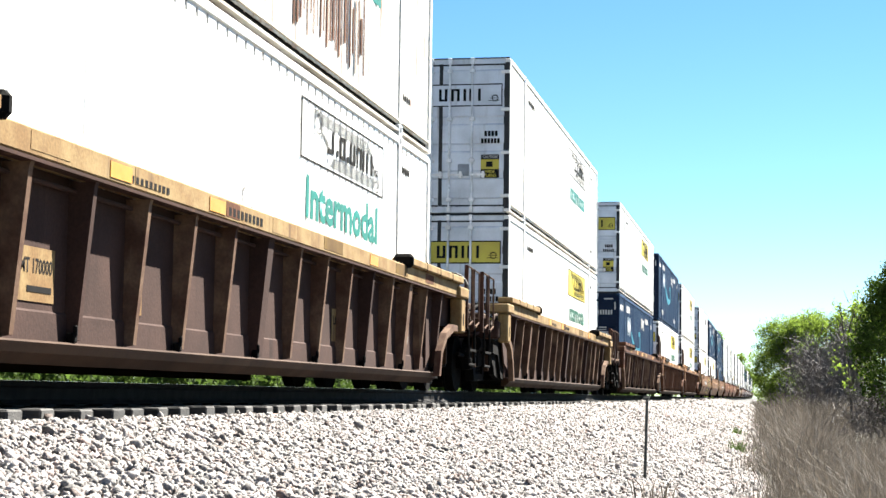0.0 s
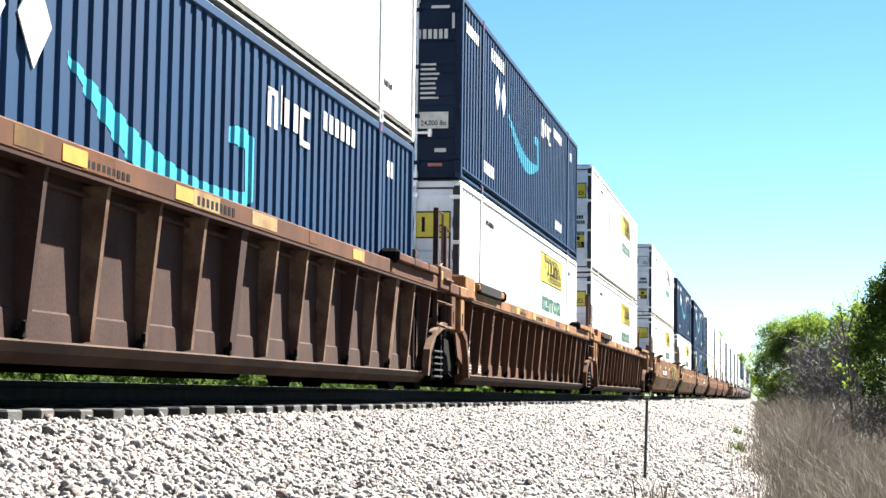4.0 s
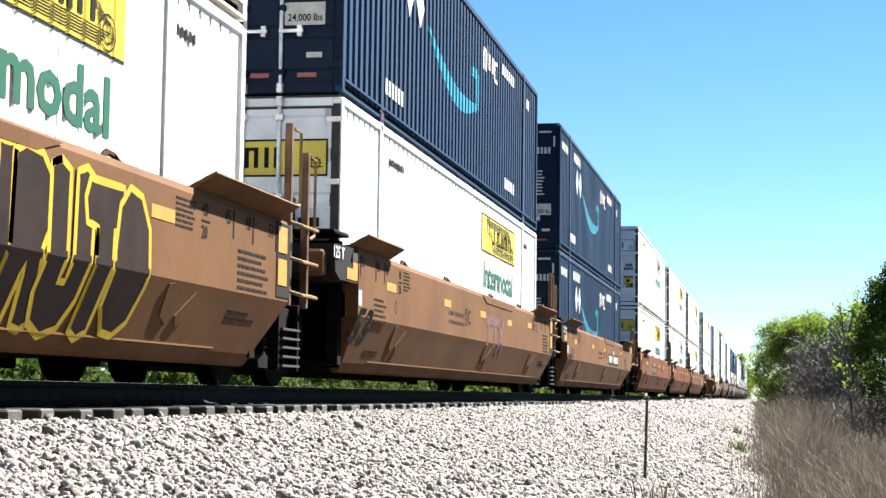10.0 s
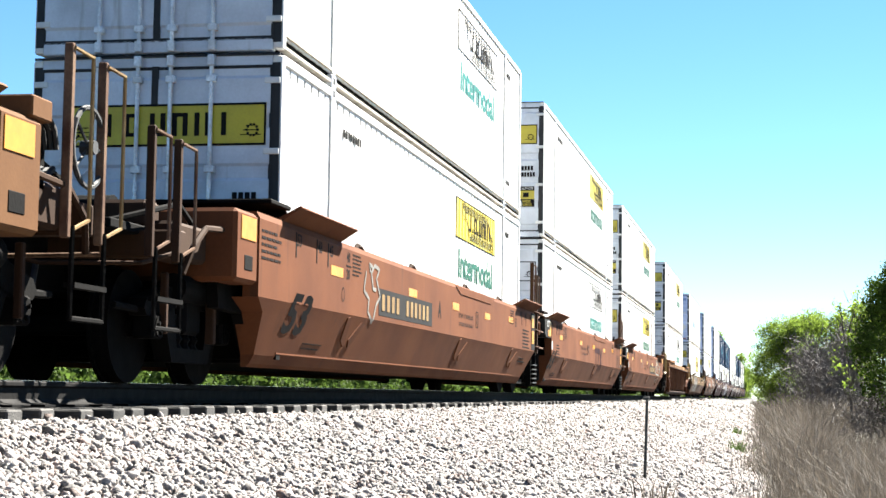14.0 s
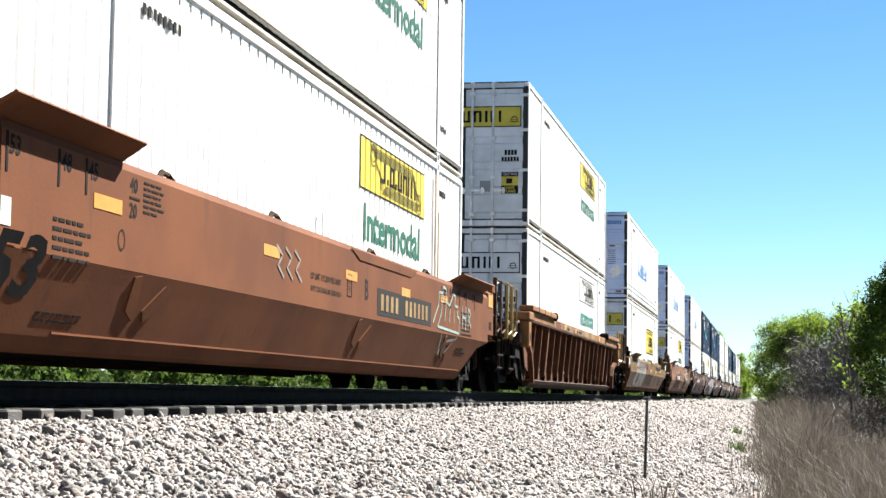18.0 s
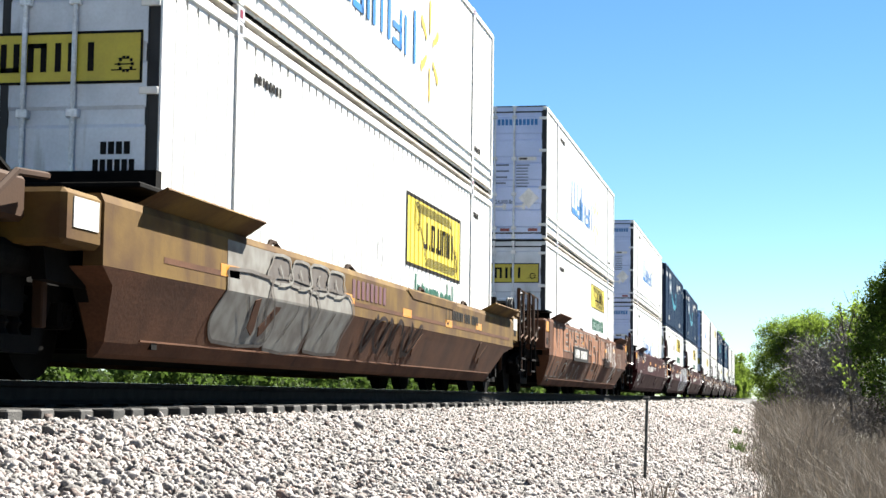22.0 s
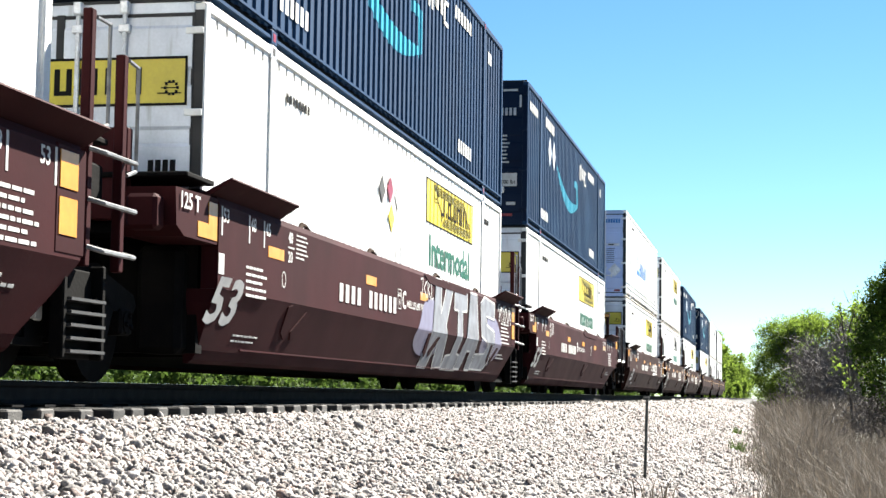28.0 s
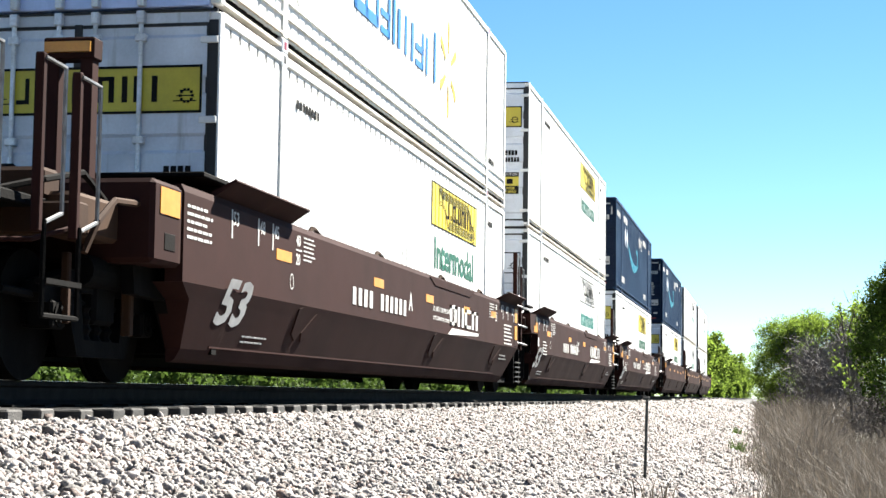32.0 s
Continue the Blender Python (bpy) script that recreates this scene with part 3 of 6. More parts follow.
            for row in ((x0 + 0.12 * w + o, x1 - 0.22 * w + o, z1 - 0.045 - 0.022 * k, z1 - 0.038 - 0.022 * k), (x0 + 0.3 * w + o, x1 - 0.08 * w - 0.2 + o, z0 + 0.035 + 0.022 * k, z0 + 0.042 + 0.022 * k)):
                box(bm, row[0], row[1], Y - 0.008, Y - 0.005, row[2], row[3])
        strokes = []
        for cx, cz in ((x0 + 0.17 * w, z1 - 0.25 * h), (x1 - 0.09 * w, z0 + 0.25 * h)):
            for r in (1.0, 0.62):
                strokes.append([(cx + 0.15 * r * math.cos(a), cz + 0.13 * h / 0.58 * r * math.sin(a)) for a in np.linspace(0, 2 * math.pi, 17)])
        for xa, xb in ((x0 + 0.19 * w, x0 + 0.30 * w), (x1 - 0.2 * w, x1 - 0.08 * w)):
            for o in (0, 0.05, 0.1):
                strokes.append([(xa + o, z1 - 0.14 * h), (xa + 0.04 + o, z0 + 0.6 * h), (xb - 0.06 + o, z0 + 0.34 * h), (xb + o, z0 + 0.12 * h)])
        for pts in strokes:
            ribbon(pts, 0.015, lambda z: Y - 0.008, bm)
        part("panel_scroll", bm, INK, top)
        word(top, "Intermodal", x0 + (0.53 if logo == "framed" else 0.2), Y - 0.005, 0.77 if logo == "framed" else 1.39, 0.45, TEAL if logo == "outline" else GREEN, width=3.24 if logo != "framed" else 2.8, bold=0.03)
        part("code_marking", plates(glyph_bars(14.35, 2.45, 0.5, 0.09, 5) + glyph_bars(2.5, 2.45, 0.9, 0.09, 8) + glyph_bars(14.35, 0.5, 0.5, 0.08, 4), Y - 0.007), INK, top)
    if style in ("white", "rusty"):
        for x in (4.0, 8.05, 12.1):
            part("panel_seam", plates([(x, x + 0.012, 0.2, TALL - 0.11)], Y - 0.001), STEEL, top)
        part("rib_seams", plates([(0.292 + RIB * k, 0.299 + RIB * k, 0.2, TALL - 0.2) for k in range(58)], Y - 0.0005, 0.0015), STEEL, top)
        part("slot_strip", plates([(0.33 + RIB * k, 0.36 + RIB * k, TALL - 0.2, TALL - 0.125) for k in range(57)], Y - 0.001), BLACK, top)
        part("hazard_diamond", ribbon([(7.6, 1.35), (7.8, 1.55), (8.0, 1.35), (7.8, 1.15), (7.6, 1.35)], 0.012, lambda z: Y - 0.005), INK, top)
    if logo == "smile":
        def lo(x):
            u = min(max((x - 4.8) / 4.3, 0), 1)
            return 1.85 - 0.47 * u - 0.52 * math.sin(math.pi * u) ** 0.9

        def hi(x):
            u = min(max((x - 4.8) / 4.3, 0), 1)
            return lo(x) + 0.04 + 0.27 * math.sin(math.pi * min(u, 0.93)) ** 0.8

        part("smile_mark", painted(prof, 4.8, 8.95, lo, hi, off=0.0035), CYAN, top, "cyan smile-shaped arrow mark")
        part("smile_tip", painted(prof, 8.35, 9.06, lambda x: 1.80 if x < 8.8 else 1.22 + (x - 8.8) * 0.5, lambda x: 1.93 + 0.05 * math.sin((x - 8.35) * 4.4), off=0.006), CYAN, top)
        part("prime_marking", plates(letter_bars("P", 9.45, 9.78, 2.12, 2.5, True) + letter_bars("I", 9.86, 9.95, 2.2, 2.58, True) + letter_bars("N", 10.02, 10.5, 2.2, 2.48, True) + letter_bars("E", 10.58, 10.95, 2.1, 2.48, True), Y - 0.007), SIGN_WHITE, top, "white bars")
        part("slogan_marking", plates(glyph_bars(11.5, 2.4, 1.5, 0.2, 6) + glyph_bars(2.85, 2.42, 1.5, 0.22, 6) + glyph_bars(14.6, 2.3, 0.4, 0.2, 2) + glyph_bars(0.4, 2.38, 1.2, 0.18, 7), Y - 0.007), SIGN_WHITE, top)
        part("slogan_marking", plates(glyph_bars(2.2, 0.4, 1.1, 0.2, 6) + glyph_bars(11.9, 0.4, 1.2, 0.2, 6), Y - 0.007), SIGN_WHITE, top)
        for cx in (3.55, 4.25):
            bm = bmesh.new()
            prism(bm, [(cx - 0.26, 1.98), (cx, 1.66), (cx + 0.26, 1.98), (cx, 2.3)], Y - 0.012, Y - 0.002)
            part("placard", bm, STEEL, top, "bare metal diamond placard")
    if logo == "retail":
        rows = []
        for fx, fw, kind, h in ((4.8, 1.25, "W", 0.82), (6.15, 0.55, "A", 0.52), (6.85, 0.14, "I", 0.86), (7.15, 0.95, "M", 0.52), (8.25, 0.55, "A", 0.52), (8.95, 0.32, "R", 0.52), (9.4, 0.4, "T", 0.72)):
            rows += letter_bars(kind, fx, fx + fw, 1.12, 1.12 + h, True, 0.13)
        part("brand_marking", plates(rows, Y - 0.007), RETAIL_BLUE, top, "sky blue bars")
        part("spark_mark", spark(10.65, 1.5, 0.72, Y - 0.004, False), SPARK, top, "yellow six-rayed spark")
        for z in (0.75, 2.0):
            bm = bmesh.new()
            prism(bm, [(2.35, z), (2.55, z - 0.22), (2.75, z), (2.55, z + 0.22)], Y - 0.01, Y - 0.002)
            part("placard", bm, STEEL, top)
        part("lower_moulding", boxes((0.12, LONG - 0.12, -HALF - 0.004, -HALF + 0.03, 0.52, 0.56), (0.12, LONG - 0.12, -HALF - 0.004, -HALF + 0.03, 0.36, 0.385)), WHITE, top)
        part("code_marking", plates(glyph_bars(2.5, 2.5, 0.9, 0.09, 8) + glyph_bars(14.3, 0.62, 0.7, 0.09, 5), Y - 0.007), INK, top)
    return top


def letter_bars(kind, a, b, lo, hi, flip=False, w=0.0):
    """Plain bars that stand for a character between a and b. flip: the writing runs towards larger values."""
    w = w or (b - a) * 0.32
    h = hi - lo
    L = (a, a + w, lo, hi) if flip else (b - w, b, lo, hi)
    R = (b - w, b, lo, hi) if flip else (a, a + w, lo, hi)
    t = max(h * 0.17, 0.02)
    top, mid, low = (a, b, hi - t, hi), (a, b, lo + h / 2 - t / 2, lo + h / 2 + t / 2), (a, b, lo, lo + t)
    c = (a + b) / 2
    stem = (c - w / 2, c + w / 2, lo, hi)
    return {"J": [R, low], "B": [L, R, top, low], "H": [L, R, low], "U": [L, R, top],
            "N": [L, R], "T": [stem], ".": [(a, b, lo, lo + (b - a))], "I": [stem], "P": [L, R, top],
            "E": [L, top, low], "W": [L, R, stem, low], "A": [R, mid, low], "M": [L, R, stem], "R": [L]}[kind]


def scroll_x(x, y0, y1):
    """Lines of a scroll ornament on a door sign."""
    bm = bmesh.new()
    for k in range(3):
        o = 0.03 * k
        a, b = (min(y0, y1), max(y0, y1))
        box(bm, x - 0.003, x, a + o, b - 0.05 - o, 2.09 + 0.045 * k, 2.1 + 0.045 * k)
    c = y1 * 0.92
    m = 10
    for k in range(m):
        t0 = 2 * math.pi * k / m
        y, z = c + 0.055 * math.cos(t0), 2.14 + 0.055 * math.sin(t0)
        box(bm, x - 0.003, x, y - 0.012, y + 0.012, z - 0.012, z + 0.012)
    return bm


def diamond_x(y, z, r, x):
    bm = bmesh.new()
    for a, b in (((-1, 0), (0, -1)), ((0, -1), (1, 0)), ((1, 0), (0, 1)), ((0, 1), (-1, 0))):
        tube(bm, (x - 0.004, y + a[0] * r, z + a[1] * r), (x - 0.004, y + b[0] * r, z + b[1] * r), 0.008, 4)
    return bm


def spark(a, z, r, off, on_x):
    """Six rays round a centre."""
    bm = bmesh.new()
    for k in range(6):
        t = radians(60 * k + 90)
        c, s = math.cos(t), math.sin(t)
        n = (-s, c)
        outline = [(0.34, -0.05), (0.34, 0.05), (0.9, 0.1), (1.0, 0.05), (1.0, -0.05), (0.9, -0.1)]
        vs = []
        for u, v in outline:
            p, q = (u * c + v * n[0]) * r, (u * s + v * n[1]) * r
            vs.append(bm.verts.new((off - 0.003, a - p, z + q)) if on_x else bm.verts.new((a + p, off - 0.003, z + q)))
        bm.faces.new(vs)
    return bm


# ---------------------------------------------------------------- well cars
OUT = 1.545


def wheelset():
    bm = bmesh.new()
    for s in (-1, 1):
        tube(bm, (0, s * 0.72, 0), (0, s * 0.85, 0), 0.40, 28)
        tube(bm, (0, s * 0.69, 0), (0, s * 0.722, 0), 0.485, 28)
        tube(bm, (0, s * 0.72, 0), (0, s * 0.853, 0), 0.46, 28)
        tube(bm, (0, s * 0.853, 0), (0, s * 1.12, 0), 0.09, 12)
        for k in range(3):
            a = 2 * math.pi * k / 3
            box(bm, 0.05 * math.cos(a) - 0.014, 0.05 * math.cos(a) + 0.014, s * 1.12, s * 1.14, 0.05 * math.sin(a) - 0.014, 0.05 * math.sin(a) + 0.014)
    tube(bm, (0, -0.7, 0), (0, 0.7, 0), 0.085, 12)
    return bm


def side_frame(s, a):
    """A cast truck side: arched bar, pedestals over the axles, spring window."""
    bm = bmesh.new()
    y0, y1 = s * 0.93, s * 1.08
    prism(bm, [(-a - 0.26, 0.60), (-a - 0.2, 0.68), (-0.55, 0.80), (0.55, 0.80), (a + 0.2, 0.68), (a + 0.26, 0.60), (a + 0.2, 0.54), (a - 0.18, 0.54), (0.42, 0.64), (-0.42, 0.64), (-a + 0.18, 0.54), (-a - 0.2, 0.54)], y0, y1)
    prism(bm, [(-a + 0.2, 0.56), (-0.42, 0.66), (-0.34, 0.30), (0.34, 0.30), (0.42, 0.66), (a - 0.2, 0.56), (0.46, 0.18), (-0.46, 0.18)], y0, y1)
    for x in (-a, a):
        box(bm, x - 0.12, x + 0.12, s * 0.92, s * 1.11, 0.36, 0.56, bevel=0.02)
    return bm


def spring(x, y):
    """A coil of the truck's suspension, turned as one ridged body."""
    bm, prev, n = bmesh.new(), None, 10
    for k in range(13):
        r, z = (0.075, 0.062, 0.054, 0.062)[k % 4], 0.30 + 0.02 * k
        ring = [bm.verts.new((x + r * math.cos(2 * math.pi * i / n), y + r * math.sin(2 * math.pi * i / n), z)) for i in range(n)]
        if prev:
            for i in range(n):
                bm.faces.new((prev[i], prev[(i + 1) % n], ring[(i + 1) % n], ring[i]))
        prev = ring
    return bm


def truck(parent, x, a=0.86):
    tr = part("truck", boxes((x - 0.2, x + 0.2, -1.1, 1.1, 0.42, 0.72), bevel=0.03), GRIME_SHADE, parent, "grimy two-axle truck")
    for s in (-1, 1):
        ob = part("side_frame", side_frame(s, a), GRIME_SHADE, tr)
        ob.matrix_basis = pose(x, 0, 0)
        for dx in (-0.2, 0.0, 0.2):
            part("spring", spring(x + dx, s * 1.0), GRIME_SHADE, tr)
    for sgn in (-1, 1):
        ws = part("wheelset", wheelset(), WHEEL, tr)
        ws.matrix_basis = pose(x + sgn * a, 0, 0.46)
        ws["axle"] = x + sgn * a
    return tr


def handrail(parent, pts, paint, r=0.016, label=""):
    return part("grab_rail", pipe([Vector(p) for p in pts], r), paint, parent, label)


def ladder(car, x0, x1, sgn, s, paint, rail, top0, top1, low=0.40, y=1.5):
    """A pair of posts with bent grab rails and a hanging stirrup step. sgn: the side of the post on which its rail stands."""
    for x, top in ((x0, top0), (x1, top1)):
        part("ladder_post", boxes((x - 0.03, x + 0.03, *sorted((s * y, s * (y - 0.06))), 0.92, top), bevel=0.008), paint, car)
        handrail(car, [(x, s * y, top - 0.03), (x + 0.27, s * (y + 0.02), top - 0.05), (x + 0.27, s * (y + 0.02), 1.06), (x + 0.05, s * y, 0.98)], rail, 0.015)
    a, b = min(x0, x1) + 0.05, max(x0, x1) + 0.02
    part("sill_step", pipe([Vector((a, s * y, 1.0)), Vector((a, s * y, low)), Vector((b, s * y, low)), Vector((b, s * y, 1.0))], 0.019), GRIME_SHADE, car)
    part("step_bar", boxes((a, b, *sorted((s * (y - 0.05), s * (y + 0.03))), low + 0.2, low + 0.235)), GRIME_SHADE, car)


def wheel_mesh(centre, r, axis):
    """A spoked hand wheel whose axle runs along axis (0: x, 1: y)."""
    bm, n = bmesh.new(), 20
    def at(k, q):
        u, v = q * math.cos(2 * math.pi * k / n), q * math.sin(2 * math.pi * k / n)
        return Vector(centre) + (Vector((0, u, v)) if axis == 0 else Vector((u, 0, v)))
    for k in range(n):
        tube(bm, at(k, r), at(k + 1, r), 0.019, 6)
    for k in range(0, n, 4):
        tube(bm, Vector(centre), at(k, r), 0.012, 5)
    d = Vector((0.05, 0, 0)) if axis == 0 else Vector((0, 0.05, 0))
    tube(bm, Vector(centre) - d, Vector(centre) + d, 0.05, 8)
    return bm


def coupled_end(car, end, sgn, paint, pale, rail, wheel, tall, shelf, rise, top):
    """The outer end of a car, worked out from where its side sheets stop: platform, shelf, ladders, brake gear and coupler."""
    def X(d):
        return end + sgn * d

    def bx(d0, d1, y0, y1, z0, z1):
        a, b = sorted((X(d0), X(d1)))
        return (a, b, y0, y1, z0, z1)
    part("bulkhead", boxes(bx(shelf, shelf + 0.12, -1.36, 1.36, 0.25, 1.62)), GRIME_SHADE, car)
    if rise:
        part("end_shelf", boxes(bx(shelf - 0.02, shelf + 0.66, -1.44, 1.44, top + 0.15, top + 0.195), bx(shelf - 0.01, shelf + 0.05, -1.4, 1.4, top - 0.1, top + 0.15), bevel=0.01), GRIME_SHADE, car, "grimy ribbed end shelf")
    part("end_platform", boxes(bx(shelf + 0.1, 2.35, -1.1, 1.1, 1.16, 1.24), bevel=0.012), GRIME_SHADE, car)
    part("centre_sill", boxes(bx(shelf + 0.1, 2.3, -0.34, 0.34, 0.72, 1.16), bevel=0.02), GRIME_SHADE, car)
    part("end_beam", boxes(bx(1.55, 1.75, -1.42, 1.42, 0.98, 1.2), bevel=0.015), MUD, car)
    part("coupler", boxes(bx(2.3, 2.5, -0.22, 0.22, 0.72, 1.0), bx(2.5, 2.72, -0.1, 0.1, 0.78, 0.94), bx(2.66, 2.9, -0.2, 0.16, 0.72, 1.02), bevel=0.025), GRIME_SHADE, car, "rusty knuckle coupler")
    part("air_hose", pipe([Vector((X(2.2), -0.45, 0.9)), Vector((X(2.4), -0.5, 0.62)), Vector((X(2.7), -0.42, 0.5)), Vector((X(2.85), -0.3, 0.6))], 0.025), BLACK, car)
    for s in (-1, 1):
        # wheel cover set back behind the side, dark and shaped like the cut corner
        part("wheel_cover", prism(bmesh.new(), [(X(0.42), 0.9), (X(0.36), 0.66), (X(-0.3), 0.64), (X(-0.62), 0.24), (X(-1.1), 0.2), (X(-1.1), 0.9)], *sorted((s * 1.2, s * 1.3))), GRIME_SHADE, car)
        ladder(car, X(2.5 if sgn < 0 else 1.15), X(1.92 if sgn < 0 else 1.72), sgn, s, pale, rail, 1.9 + tall, 1.88 + tall)
        handrail(car, [(X(0.66), s * 1.42, 1.3), (X(1.2), s * 1.46, 1.26), (X(1.5), s * 1.46, 1.08), (X(1.62), s * 1.42, 0.86)], MUD, 0.026)
        part("hand_bracket", boxes(bx(0.7, 1.5, *sorted((s * 1.0, s * 1.3)), 1.0, 1.3), bevel=0.03), MUD, car)
    # brake gear crowded on the end
    part("air_reservoir", tube(bmesh.new(), (X(0.8), -0.5, 1.42), (X(0.8), 0.6, 1.42), 0.17, 16), GRIME_SHADE, car)
    part("conduit", pipe([Vector((X(0.7), -1.2, 1.3)), Vector((X(1.2), -1.22, 1.46)), Vector((X(1.8), -1.2, 1.34)), Vector((X(2.2), -1.0, 1.22))], 0.024), GRIME_SHADE, car)
    part("valve_box", boxes(bx(1.3, 1.6, -1.1, -0.7, 1.24, 1.46), bevel=0.03), MUD, car)
    part("brake_cylinder", tube(bmesh.new(), (X(0.2), -1.08, 0.8), (X(0.9), -1.08, 0.8), 0.12, 16), GRIME_SHADE, car)
    part("brake_rod", pipe([Vector((X(0.0), -1.0, 0.55)), Vector((X(2.0), -1.0, 0.6))], 0.03), GRIME_SHADE, car)
    part("uncoupling_lever", pipe([Vector((X(1.8), -1.45, 1.02)), Vector((X(2.2), -1.3, 0.9)), Vector((X(2.3), -0.5, 0.9)), Vector((X(2.5), -0.2, 1.0))], 0.018), pale, car)
    part("truck_lever", boxes(bx(0.1, 0.18, -1.2, -1.12, 0.35, 0.98), bevel=0.01), MUD, car)
    part("truck_lever", boxes(bx(1.2, 1.26, -1.16, -1.1, 0.4, 0.9), bevel=0.01), MUD, car)
    if wheel:
        part("brake_stand", boxes(bx(1.0, 1.22, -1.3, -1.0, 1.2, 1.66), bevel=0.04), GRIME_SHADE, car)
        if wheel == "side":
            part("brake_wheel", wheel_mesh((X(1.5), -1.47, 1.56), 0.27, 1), BLACK, car, "black spoked hand brake wheel")
            for k in range(3):
                part("hose_coil", pipe([Vector((X(1.0) + 0.18 * math.cos(a), -1.3 - 0.04 * k, 1.5 + 0.2 * math.sin(a))) for a in np.linspace(0, 5.6, 9)], 0.02), BLACK, car)
        else:
            part("brake_wheel", wheel_mesh((X(0.75), -1.3, 1.48), 0.27, 0), BLACK, car, "black spoked hand brake wheel")
    if rise == 2:
        for y in (-0.85, -0.58):
            part("stanchion", boxes(bx(0.2, 0.34, y - 0.05, y + 0.05, 1.22, 2.55), bevel=0.012), paint, car)
        part("stanchion_cap", boxes(bx(0.18, 0.36, -0.92, -0.51, 2.45, 2.62), bevel=0.012), paint, car)
        part("cap_reflector", boxes(bx(0.15, 0.39, -0.9, -0.53, 2.5, 2.58)), AMBER, car)


def joined_end(car, end, sgn, paint, pale, rail, shelf):
    """The inner end of a unit, where two units share a truck."""
    def X(d):
        return end + sgn * d

    def bx(d0, d1, y0, y1, z0, z1):
        a, b = sorted((X(d0), X(d1)))
        return (a, b, y0, y1, z0, z1)
    part("bulkhead", boxes(bx(shelf, shelf + 0.15, -1.36, 1.36, 0.25, 1.6)), GRIME_SHADE, car)
    part("end_shelf", boxes(bx(shelf - 0.05, shelf + 0.62, -1.42, 1.42, 1.64, 1.685), bx(shelf, shelf + 0.5, -1.3, 1.3, 1.2, 1.3), bevel=0.01), GRIME_SHADE, car, "grimy end shelf")
    part("centre_sill", boxes(bx(shelf + 0.1, 1.0, -0.4, 0.4, 0.7, 1.2), bevel=0.02), GRIME_SHADE, car)
    part("articulation_block", boxes(bx(0.9, 1.15 if sgn < 0 else 1.2, -0.5, 0.5, 0.62, 1.1), bevel=0.04), GRIME_SHADE, car)
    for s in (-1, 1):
        part("wheel_cover", boxes(bx(-0.5, 0.15, *sorted((s * 0.9, s * 1.28)), 0.24, 1.12), bevel=0.05), GRIME_SHADE, car)
        if sgn > 0:
            y = s * 1.5
            for d in (0.22, 0.82):
                part("ladder_post", boxes(bx(d - 0.04, d + 0.04, *sorted((y, y - s * 0.07)), 0.76, 2.5 if d < 0.5 else 2.3), bevel=0.008), pale, car)
            handrail(car, [(X(0.26), y, 2.45), (X(0.5), y, 2.45), (X(0.5), y, 1.75), (X(0.3), y, 1.68)], rail, 0.015)
            handrail(car, [(X(0.86), y, 2.27), (X(1.05), y, 2.25), (X(1.05), y, 1.5), (X(0.88), y, 1.45)], rail, 0.015)
            for z in (0.86, 1.18, 1.52):
                handrail(car, [(X(0.2), y, z + 0.03), (X(0.24), y + s * 0.1, z), (X(0.8), y + s * 0.1, z), (X(0.84), y, z + 0.03)], rail, 0.018)
            part("step_hanger", boxes(bx(-0.14, -0.08, *sorted((y - s * 0.1, y)), 0.14, 0.78), bx(0.5, 0.56, *sorted((y - s * 0.1, y)), 0.14, 0.78), bx(-0.1, 0.54, *sorted((y - s * 0.1, y - s * 0.08)), 0.14, 0.74), bevel=0.01), GRIME_SHADE, car)
            for k in range(5):
                part("step_tread", boxes(bx(-0.08, 0.5, *sorted((y - s * 0.08, y + s * 0.03)), 0.18 + 0.085 * k, 0.2 + 0.085 * k)), STEP, car)
            part("hose_clamp", boxes(bx(0.3, 0.42, *sorted((s * 1.3, s * 1.44)), 1.0, 1.4), bx(0.45, 0.7, *sorted((s * 1.3, s * 1.4)), 1.24, 1.5), bevel=0.02), GRIME_SHADE, car)
        else:
            part("lift_eye", boxes(bx(1.0, 1.2, *sorted((s * 1.2, s * 1.45)), 1.15, 1.42), bevel=0.03), paint, car)
    part("post_bracket", boxes(bx(0.3, 0.42, -0.9, -0.5, 1.3, 2.05), bx(0.3, 0.42, 0.5, 0.9, 1.3, 2.05), bevel=0.01), pale, car)


def guide(car, x0, x1, s, paint, top=1.53):
    """A flared plate on the top chord that leads a container into the well."""
    bm = bmesh.new()
    length_prism(bm, [(s * 1.38, top + 0.001), (s * 1.38, top + 0.02), (s * 1.46, top + 0.03), (s * 1.675, top + 0.142), (s * 1.69, top + 0.125), (s * 1.50, top + 0.001)], x0, x1)
    return part("container_guide", bm, paint, car)


def latch(car, x, s, top=1.53):
    bm = pipe([Vector((x - 0.12, s * 1.45, top - 0.01)), Vector((x - 0.05, s * 1.45, top + 0.055)), Vector((x + 0.08, s * 1.45, top + 0.05)), Vector((x + 0.13, s * 1.5, top - 0.03))], 0.024)
    return part("lock_lever", bm, MUD, car)


RIBBED_FRONT, RIBBED_REAR = -1.65, 16.9


